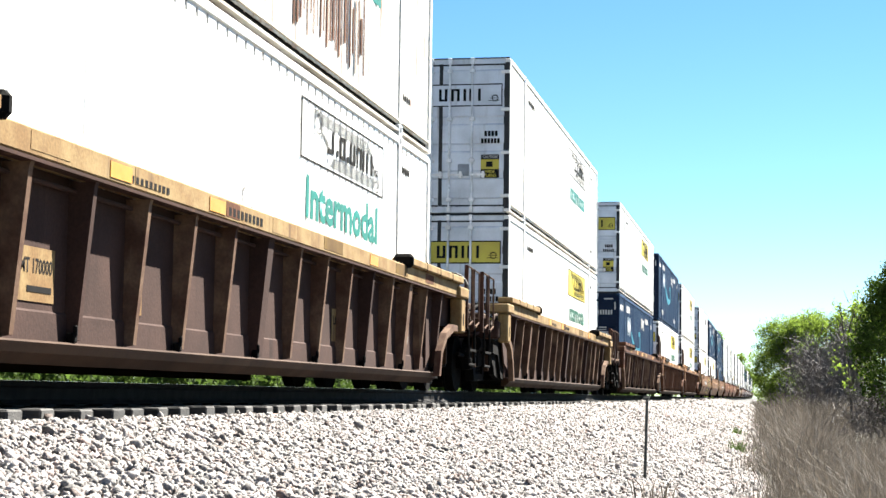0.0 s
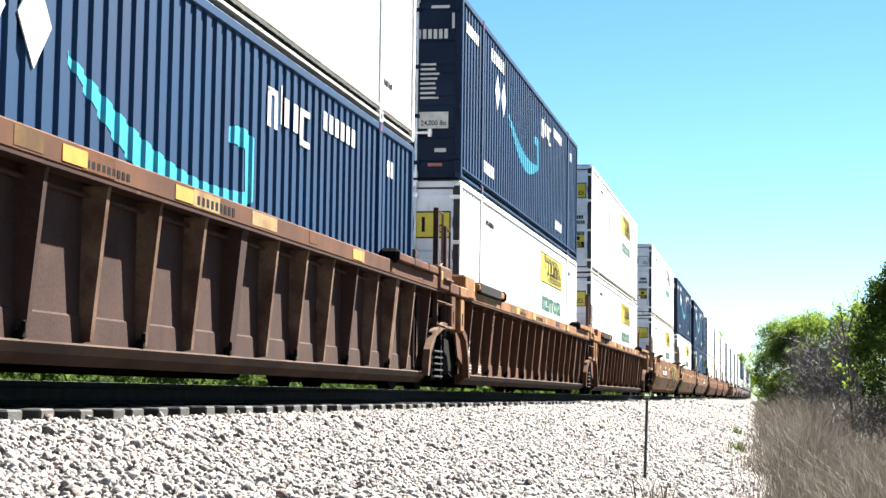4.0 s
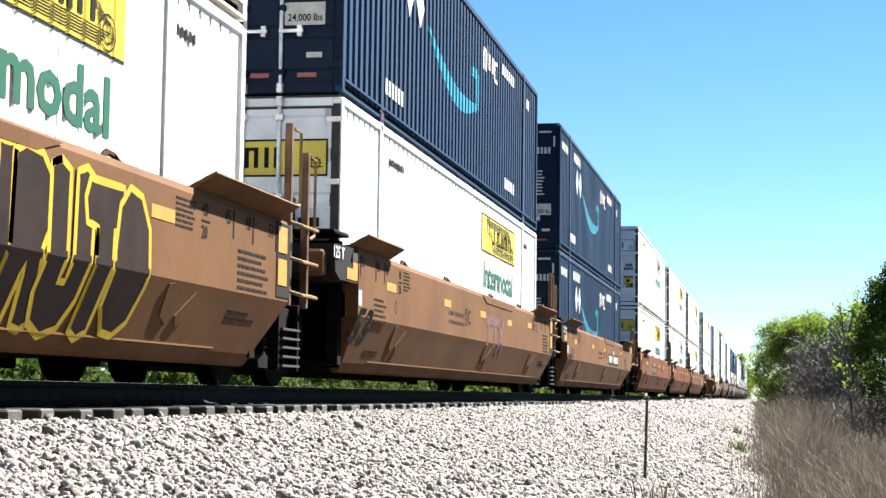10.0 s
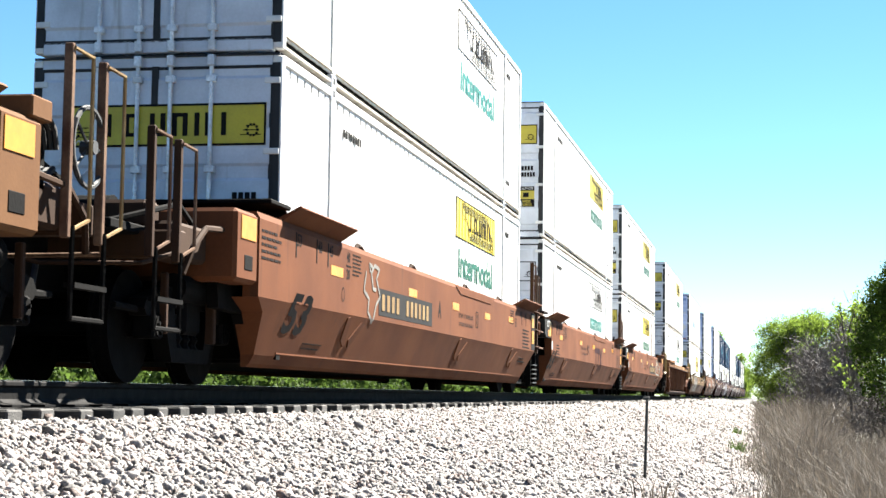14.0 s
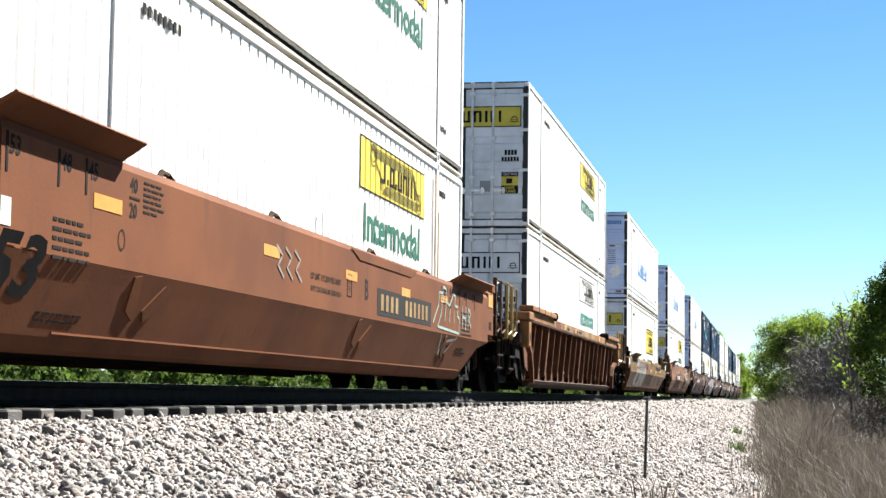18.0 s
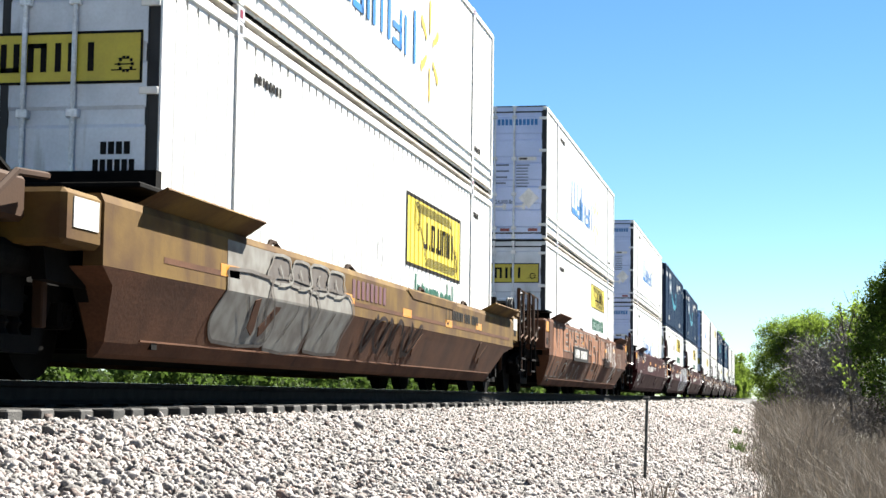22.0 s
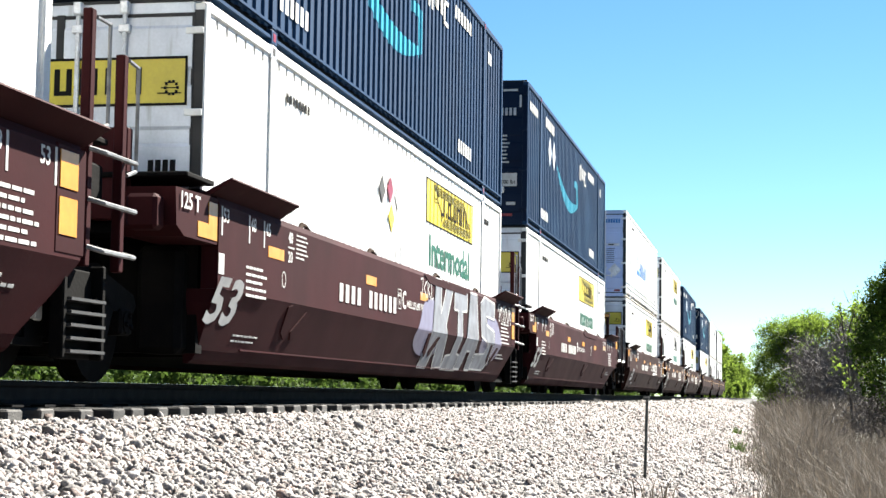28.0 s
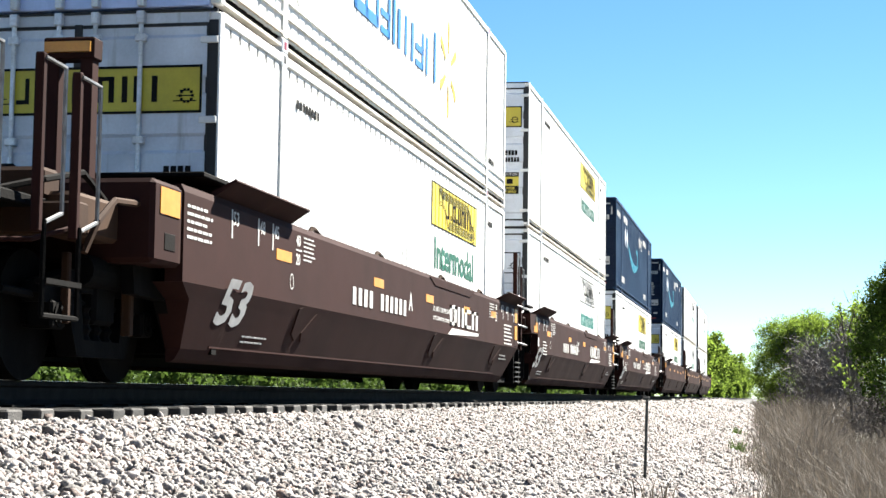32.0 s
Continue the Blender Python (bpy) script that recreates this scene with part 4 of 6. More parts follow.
def ribbed_well(car, paint, chord, front, rear, post):
    x0, x1 = -1.7, LONG + 0.9
    for s in (-1, 1):
        a, b = sorted((s * 1.302, s * OUT))
        part("top_chord", boxes((x0, x1, a, b, 1.36, 1.535), bevel=0.012), chord, car, "tan-painted top chord")
        part("chord_lip", boxes((x0 + 0.2, x1 - 0.2, *sorted((s * 1.44, s * (OUT - 0.004))), 1.335, 1.358)), RUST, car)
        part("side_sheet", boxes((x0 + 0.9, x1 - 0.9, *sorted((s * 1.302, s * 1.318)), 0.25, 1.358)), paint, car)
        # lower band of the sheet stands a little proud
        part("lower_band", length_prism(bmesh.new(), [(s * 1.318, 0.24), (s * 1.334, 0.24), (s * 1.331, 0.435), (s * 1.318, 0.45)], x0 + 1.15, x1 - 1.15), paint, car)
        bm = bmesh.new()
        length_prism(bm, [(s * 1.26, 0.10), (s * 1.31, 0.10), (s * 1.40, 0.17), (s * 1.43, 0.235), (s * 1.40, 0.25), (s * 1.26, 0.25)], x0 + 0.95, x1 - 1.0)
        part("bottom_sill", bm, MUD, car)
        for k in range(17):
            x = -0.55 + 1.032 * k
            w = 0.085 if k in (2, 8, 14) else 0.03
            bm = bmesh.new()
            length_prism(bm, [(s * 1.318, 0.26), (s * 1.405, 0.27), (s * 1.50, 1.3), (s * 1.51, 1.335), (s * 1.318, 1.335)], x - w, x + w)
            part("side_post", bm, post if k % 4 else paint, car)
            if k % 2 == 0 and s < 0:
                part("tie_down", boxes((x - 0.10, x - 0.04, s * 1.42, s * 1.36, 0.25, 0.32), (x - 0.09, x - 0.06, s * 1.43, s * 1.40, 0.29, 0.37), bevel=0.01), GRIME_SHADE, car)
        part("air_pipe", pipe([Vector((x0 + 1.0, s * 1.36, 1.27)), Vector((LONG / 2, s * 1.36, 1.265)), Vector((x1 - 1.0, s * 1.36, 1.27))], 0.018), paint, car)
        # arched wheel guards, end blocks and brackets
        for m0, sg, cpl in ((0.0, -1, front), (15.35, 1, rear)):
            def G(d):
                return m0 + sg * d
            if sg > 0:
                arch, rim = [(0.45, 0.19), (0.56, 0.5), (0.88, 0.72), (1.42, 0.85), (2.02, 0.85)], [(2.02, 0.93), (1.36, 0.94), (0.82, 0.80), (0.46, 0.54), (0.33, 0.19)]
            else:
                arch, rim = [(1.05, 0.19), (1.14, 0.5), (1.32, 0.74), (1.62, 0.85), (2.02, 0.86)], [(2.02, 0.94), (1.58, 0.94), (1.24, 0.82), (1.04, 0.52), (0.94, 0.19)]
            part("end_gusset", prism(bmesh.new(), [(G(d), z) for d, z in arch + rim], *sorted((s * 1.44, s * 1.53))), post, car)
            part("end_web", prism(bmesh.new(), [(G(0.2), 0.3), (G(0.5 if sg > 0 else 1.05), 0.5), (G(0.9 if sg > 0 else 1.3), 0.9), (G(2.0), 0.95), (G(2.0), 1.36), (G(0.2), 1.36)], *sorted((s * 1.33, s * 1.36))), paint, car)
            part("guard_lining", prism(bmesh.new(), [(G(0.4), 0.2), (G(0.6), 0.66), (G(1.3), 0.9), (G(2.0), 0.9), (G(2.0), 0.8), (G(1.5), 0.3), (G(0.9), 0.2)], *sorted((s * 1.16, s * 1.25))), GRIME_SHADE, car)
            part("end_post", boxes((*sorted((G(1.72), G(2.05))), *sorted((s * 1.40, s * 1.575)), 0.84, 1.34), bevel=0.025), chord, car)
            part("post_slot", boxes((*sorted((G(1.83), G(1.93))), *sorted((s * 1.53, s * 1.58)), 0.93, 1.13), bevel=0.02), GRIME_SHADE, car)
            part("end_block", boxes((*sorted((G(1.5), G(2.2))), *sorted((s * 1.2, s * 1.6)), 1.345, 1.5), bevel=0.02), chord, car)
            part("end_beam", boxes((*sorted((G(2.05), G(2.3))), *sorted((s * 0.9, s * 1.45)), 0.9, 1.2), bevel=0.03), BROWN_RUST, car)
            if sg < 0 and not cpl:
                part("end_cover", boxes((-0.5, 1.55, *sorted((s * 1.36, s * 1.612)), 1.50, 1.665), bevel=0.02), PATCH, car, "black cover plate")
            if not cpl:
                part("joint_box", boxes((*sorted((G(0.85), G(1.72))), *sorted((s * 1.05, s * 1.58)), 1.36, 1.7), bevel=0.03), chord, car)
                part("box_reflector", boxes((*sorted((G(0.92), G(1.02))), *sorted((s * 1.575, s * 1.584)), 1.5, 1.62)), AMBER, car)
            a, b = sorted((G(1.72 if cpl else 0.6), G(-1.9)))
            part("end_cap_plate", boxes((a, b, *sorted((s * 1.34, s * 1.605)), 1.538, 1.64), bevel=0.015), chord, car)
            for d in (0.85, -0.05, -0.95):
                if cpl or d < 0.5:
                    part("cap_seam", boxes((*sorted((G(d - 0.012), G(d + 0.012))), *sorted((s * 1.5, s * 1.61)), 1.535, 1.645)), RUST, car)
            part("cap_roller", boxes((*sorted((G(-1.9), G(-2.02))), *sorted((s * 1.38, s * 1.63)), 1.50, 1.675), bevel=0.04), GRIME_SHADE, car)
        for x in (3.9, 6.0, 11.6):
            part("reflector", boxes((x - 0.2, x + 0.2, *sorted((s * OUT, s * (OUT + 0.006))), 1.39, 1.5)), AMBER, car)
    rng = random.Random(len(paint.name) + int(front) * 7 + int(rear) * 3)
    for k in range(9):
        x, w = 0.9 + 1.75 * k + rng.uniform(-0.4, 0.4), rng.uniform(0.25, 0.8)
        part("chord_patch", boxes((x, x + w, -OUT - 0.003, -OUT, 1.375 + rng.uniform(0, 0.03), 1.515)), rng.choice((ORANGE_RUST, CHORD, OCHRE, RUST, CHORD)), car)


def smooth_y(z):
    """How far a smooth side stands out at a height."""
    return OUT if z > 0.78 else OUT - (0.78 - z) / 0.5 * 0.2


def smooth_well(car, paint, front, rear, A, B, low=None, box_paint=None, top=1.53):
    """Smooth sides from A to B; the ends beyond belong to the platforms. Joined ends carry a light box or a reflector board."""
    low, box_paint = low or paint, box_paint or paint
    for s in (-1, 1):
        # vertical upper sheet, and the tucked-in lower sheet with cut corners
        part("upper_side_sheet", length_prism(bmesh.new(), [(s * 1.40, 0.778), (s * OUT, 0.778), (s * OUT, top - 0.06), (s * (OUT - 0.03), top), (s * 1.40, top)], A, B), paint, car)
        bm = bmesh.new()
        fa, fb = ((0.30, 0.55) if front else (0.0, 0.12)), ((0.75, 1.4) if rear else (0.1, 0.5))
        rows = [(0.776, A, B, OUT), (0.66, A + fa[0], B - fb[0], smooth_y(0.66)), (0.28, A + fa[1], B - fb[1], smooth_y(0.28)), (0.2, A + fa[1], B - fb[1], 1.30), (0.17, A + fa[1], B - fb[1], 1.26)]
        ring = []
        for z, p, q, y in rows:
            ring.append([bm.verts.new((p, s * y, z)), bm.verts.new((q, s * y, z)), bm.verts.new((q, s * 1.22, z)), bm.verts.new((p, s * 1.22, z))])
        for u, v in zip(ring, ring[1:]):
            for k in range(4):
                bm.faces.new((u[k], u[(k + 1) % 4], v[(k + 1) % 4], v[k]))
        bm.faces.new(ring[0])
        bm.faces.new(ring[-1][::-1])
        bmesh.ops.recalc_face_normals(bm, faces=bm.faces[:])
        part("lower_side_sheet", bm, low, car)
        part("rub_strip", boxes((A + 1.2, B - 1.6, *sorted((s * 1.3, s * (smooth_y(0.31) + 0.008))), 0.30, 0.315)), low, car)
        guide(car, A + 0.85 if front else A - 0.1, 1.62, s, paint, top)
        guide(car, LONG - 1.9, LONG + 0.72 if rear else min(B + 0.1, LONG + 0.5), s, paint, top)
        for end, sg, cpl in ((A, -1, front), (B, 1, rear)):
            if cpl:
                z1 = top - 0.03 if sg < 0 else top + 0.07
                part("end_box", boxes((*sorted((end + sg * 0.002, end + sg * 0.63)), *sorted((s * 0.45, s * 1.535)), 0.875, z1), bevel=0.035), paint, car)
                part("lamp_recess", boxes((*sorted((end + sg * 0.16, end + sg * 0.4)), *sorted((s * 1.5, s * 1.54)), 0.98, 1.12), bevel=0.01), GRIME_SHADE, car)
                part("box_reflector", boxes((*sorted((end + sg * 0.08, end + sg * 0.5)), *sorted((s * 1.535, s * 1.542)), z1 - 0.25, z1 - 0.05)), AMBER if box_paint is not OCHRE else SIGN_WHITE, car)
                if sg > 0:
                    part("end_plate", boxes((end + 0.45, end + 0.75, *sorted((s * 1.1, s * 1.54)), z1, z1 + 0.14), bevel=0.012), paint, car)
            elif sg < 0:
                part("end_box", prism(bmesh.new(), [(end - 0.003, 1.13), (end - 0.003, top - 0.02), (end - 1.02, top - 0.04), (end - 0.98, 1.2), (end - 0.8, 1.13)], *sorted((s * 1.05, s * 1.535))), box_paint, car)
                part("box_reflector", prism(bmesh.new(), [(end - 0.5, 1.16), (end - 0.03, 1.16), (end - 0.03, 1.46), (end - 0.24, 1.46), (end - 0.24, 1.28), (end - 0.5, 1.28)], *sorted((s * 1.535, s * 1.541))), AMBER, car)
                part("reflector", boxes((end + 0.01, end + 0.15, *sorted((s * OUT, s * (OUT + 0.004))), 0.9, 1.07)), SIGN_WHITE, car)
            else:
                part("reflector_board", boxes((end - 0.42, end + 0.04, *sorted((s * 1.45, s * (OUT + 0.006))), 0.80, 1.50), bevel=0.01), box_paint, car)
                for z in (0.92, 1.22):
                    part("reflector", boxes((end - 0.38, end - 0.1, *sorted((s * (OUT + 0.006), s * (OUT + 0.012))), z, z + 0.24)), AMBER, car)
        for x in (2.6, 5.5, 9.4, 12.6):
            latch(car, x, s, top)
        # stiffener brackets pressed on the lower side
        for x in (2.2, 8.9, 14.0):
            for pts in ([(x - 0.36, 0.74), (x - 0.3, 0.5), (x - 0.12, 0.44), (x - 0.1, 0.5), (x - 0.22, 0.76)], [(x + 0.1, 0.44), (x + 0.02, 0.52), (x + 0.3, 0.72), (x + 0.46, 0.72), (x + 0.2, 0.48)]):
                bm = bmesh.new()
                vs0 = [bm.verts.new((p, s * (smooth_y(z) - 0.01), z)) for p, z in pts]
                vs1 = [bm.verts.new((p, s * (smooth_y(z) + 0.014), z)) for p, z in pts]
                n = len(pts)
                for k in range(n):
                    bm.faces.new((vs0[k], vs0[(k + 1) % n], vs1[(k + 1) % n], vs1[k]))
                bm.faces.new(vs1)
                bm.faces.new(vs0[::-1])
                bmesh.ops.recalc_face_normals(bm, faces=bm.faces[:])
                part("stiffener", bm, low, car)
        for x, z in ((A + (2.5 if front else 1.4), 1.15), (4.9, 1.16), (7.9, 1.15), (10.7, 1.14), (13.2, 1.2)):
            part("reflector", boxes((x, x + 0.5, *sorted((s * OUT, s * (OUT + 0.004))), z + top - 1.53, z + top - 1.43)), AMBER, car)
        part("doubler_plate", prism(bmesh.new(), [(8.1, top - 0.03), (8.5, top - 0.13), (11.2, top - 0.13), (11.6, top - 0.03)], *sorted((s * OUT, s * (OUT + 0.01)))), paint, car)
    return car


def well_floor(car):
    part("well_floor", boxes((0.0, LONG, -1.3, 1.3, 0.22, 0.27), *[(x, x + 0.18, -1.3, 1.3, 0.27, 0.34) for x in (0.1, 4.0, 7.98, 12.0, LONG - 0.28)]), GRIME_SHADE, car)


def graffiti(car, x0, x1, z0, z1, material, seed, w=0.05, loops=5, smooth=True, second=None):
    """Looping painted strokes without meaning."""
    rng = random.Random(seed)
    y = (lambda z: -smooth_y(z) - 0.0205) if smooth else (lambda z: -1.3255 if z > 0.46 else -1.342)
    step = (x1 - x0) / loops
    for k in range(loops):
        cx, cz = x0 + step * (k + 0.5), (z0 + z1) / 2
        a, b, p, q = rng.uniform(0.8, 2.2), rng.uniform(1.2, 2.6), rng.uniform(0, 6), rng.uniform(0, 6)
        pts = [(cx + step * 0.5 * math.sin(a * t + p), cz + (z1 - z0) * 0.48 * math.sin(b * t + q)) for t in np.linspace(0, 3.6, 30)]
        part("graffiti", ribbon(pts, w * rng.uniform(0.7, 1.4), lambda z: y(z) - 0.0007 * k), second if second and k % 2 else material, car)


def bubble_graffiti(car, x0, x1, z0, z1, n, fill, edge, w=0.05, power=3.0, lean=0.0, seed=1, base=0.004):
    """Fat rounded painted shapes with an outline, without meaning."""
    rng = random.Random(seed)
    step = (x1 - x0) / n
    for k in range(n):
        off, cx, wob, grow = base + 0.0006 * k, x0 + step * (k + 0.5), rng.uniform(0, 6), rng.uniform(0.88, 1.05)
        bm, left, right, prev = bmesh.new(), [], [], None
        for v in np.linspace(-1, 1, 33):
            z = (z0 + z1) / 2 + v * (z1 - z0) / 2 * grow
            hw = step * 0.54 * max(1 - abs(v) ** power, 0.0) ** (1 / power) * (1 + 0.16 * math.sin(3 * v + wob))
            c = cx + lean * v
            pair = (bm.verts.new((c - hw, -smooth_y(z) - off, z)), bm.verts.new((c + hw, -smooth_y(z) - off, z)))
            left.append((c - hw, z)), right.append((c + hw, z))
            if prev:
                bm.faces.new((prev[0], prev[1], pair[1], pair[0]))
            prev = pair
        bmesh.ops.remove_doubles(bm, verts=bm.verts[:], dist=0.0005)
        part("graffiti", bm, fill, car)
        if edge is None:
            continue
        part("graffiti", ribbon(left + right[::-1], w, lambda z: -smooth_y(z) - 0.008 - off), edge, car)
        h = z1 - z0
        inner = [(cx + lean * t + 0.08 * step * math.sin(wob + 4 * t), z0 + h * (0.5 + t * 0.5)) for t in np.linspace(-0.55, 0.3, 8)]
        part("graffiti", ribbon(inner, w * 0.9, lambda z: -smooth_y(z) - 0.014 - off), edge, car)


GLYPH = {
    "K": [(0, 0), (0.2, 1), (0.45, 1), (0.45, 0.62), (0.72, 1), (1, 0.95), (0.68, 0.5), (1, 0.02), (0.62, 0), (0.42, 0.35), (0.36, 0)],
    "I": [(0, 0), (0, 0.16), (0.3, 0.18), (0.34, 0.72), (0.08, 0.72), (0.1, 1), (0.95, 1), (0.95, 0.74), (0.64, 0.72), (0.66, 0.2), (0.95, 0.18), (0.95, 0)],
    "A": [(0, 0), (0.3, 1), (0.75, 1), (1, 0), (0.7, 0), (0.64, 0.24), (0.42, 0.24), (0.36, 0)],
    "S": [(0, 0), (0, 0.2), (0.55, 0.22), (0.6, 0.36), (0.1, 0.45), (0.02, 0.9), (0.25, 1), (0.95, 0.95), (0.95, 0.72), (0.4, 0.74), (0.42, 0.62), (0.95, 0.55), (1, 0.12), (0.8, 0)],
    "R": [(0, 0), (0.1, 0.95), (0.3, 1), (0.65, 0.98), (0.9, 0.85), (0.88, 0.6), (0.7, 0.45), (1, 0.06), (0.82, 0), (0.62, 0.02), (0.45, 0.35), (0.4, 0.02), (0.2, -0.02)],
    "U": [(0.05, 0.96), (0.25, 1), (0.45, 0.95), (0.42, 0.3), (0.55, 0.3), (0.6, 0.96), (0.8, 1), (1, 0.94), (0.92, 0.2), (0.75, 0.03), (0.45, -0.02), (0.15, 0.05), (0.02, 0.22)],
    "T": [(0.25, 0.03), (0.3, 0.68), (0.05, 0.7), (0, 0.85), (0.1, 0.98), (0.9, 0.98), (1, 0.85), (0.95, 0.7), (0.7, 0.68), (0.65, 0.03), (0.45, -0.02)],
    "O": [(0.3, 0.02), (0.08, 0.18), (0.05, 0.55), (0.15, 0.86), (0.4, 1), (0.72, 0.96), (0.95, 0.75), (0.98, 0.35), (0.86, 0.1), (0.6, 0)],
    "N": [(0, 0), (0.05, 1), (0.3, 1), (0.65, 0.45), (0.7, 1), (1, 1), (0.95, 0), (0.7, 0), (0.35, 0.5), (0.3, 0)],
    "E": [(0, 0), (0.05, 1), (0.95, 1), (0.95, 0.78), (0.4, 0.76), (0.4, 0.6), (0.85, 0.58), (0.85, 0.4), (0.4, 0.4), (0.4, 0.22), (1, 0.2), (1, 0)],
}


def side_patch(outline, off):
    """A painted area on a bent side."""
    bm = bmesh.new()
    bm.faces.new([bm.verts.new((x, 0, z)) for x, z in outline]).normal_update()
    bmesh.ops.triangulate(bm, faces=bm.faces[:])
    bmesh.ops.bisect_plane(bm, geom=bm.verts[:] + bm.edges[:] + bm.faces[:], plane_co=(0, 0, 0.78), plane_no=(0, 0, 1))
    for v in bm.verts:
        v.co.y = -smooth_y(v.co.z) - off
    for f in bm.faces:
        f.normal_update()
        if f.normal.y > 0:
            f.normal_flip()
    return bm


def fine_line(points, step=0.06):
    """The same line in short steps, so that it follows the bent side."""
    out = []
    for (x0, z0), (x1, z1) in zip(points, points[1:]):
        n = max(int(math.hypot(x1 - x0, z1 - z0) / step), 1)
        out += [(x0 + (x1 - x0) * k / n, z0 + (z1 - z0) * k / n) for k in range(n)]
    return out + [points[-1]]


def joined(bms):
    """Several painted pieces as one mesh."""
    out, me = bmesh.new(), bpy.data.meshes.new("joined")
    for bm in bms:
        bm.to_mesh(me)
        out.from_mesh(me)
        bm.free()
    bpy.data.meshes.remove(me)
    return out


def block_letters(car, rows, fill, edge, w, shade=None, base=0.004):
    """Fat painted letters with an outline; rows of letter, x0, x1, z0, z1."""
    fills, edges, shades = [], [], []
    for n, (c, x0, x1, z0, z1) in enumerate(rows):
        pts = [(x0 + (x1 - x0) * u, z0 + (z1 - z0) * v) for u, v in GLYPH[c]]
        off = base + 0.0012 * n
        shades.append(side_patch([(x + 0.06, z - 0.012) for x, z in pts], off))
        fills.append(side_patch(pts, off + 0.0005))
        edges.append(flat_line(pts + pts[:2], w, off + 0.001))
    if shade:
        part("graffiti", joined(shades), shade, car)
    part("graffiti", joined(fills), fill, car)
    part("graffiti", joined(edges), edge, car)


def flat_line(points, w, off):
    bm, prev = bmesh.new(), None
    line = fine_line(points)
    for i, (x, z) in enumerate(line):
        a, b = line[max(i - 1, 0)], line[min(i + 1, len(line) - 1)]
        d = Vector((b[0] - a[0], b[1] - a[1]))
        d = d.normalized() if d.length > 0 else Vector((1, 0))
        n = Vector((-d.y, d.x)) * w / 2
        pair = [bm.verts.new((x + k * n.x, -smooth_y(z + k * n.y) - off, z + k * n.y)) for k in (1, -1)]
        if prev:
            bm.faces.new((prev[0], prev[1], pair[1], pair[0]))
        prev = pair
    return bm


def tag_lines(car, lines, w, material, off=0.006):
    """Thin painted strokes."""
    part("graffiti", joined([flat_line(line, w, off + 0.0004 * n) for n, line in enumerate(lines)]), material, car)


def text_lines(x, z, w, n, pitch=0.045, h=0.02, seed=1):
    """Lines of small bars in place of small stencilled words."""
    rng, rows = random.Random(seed), []
    for k in range(n):
        a, end = x, x + w * rng.uniform(0.7, 1.0)
        while a < end - 0.03:
            b = min(a + rng.uniform(0.05, 0.16), end)
            rows.append((a, b, z - k * pitch, z - k * pitch + h * 0.75))
            a = b + 0.025
    return rows


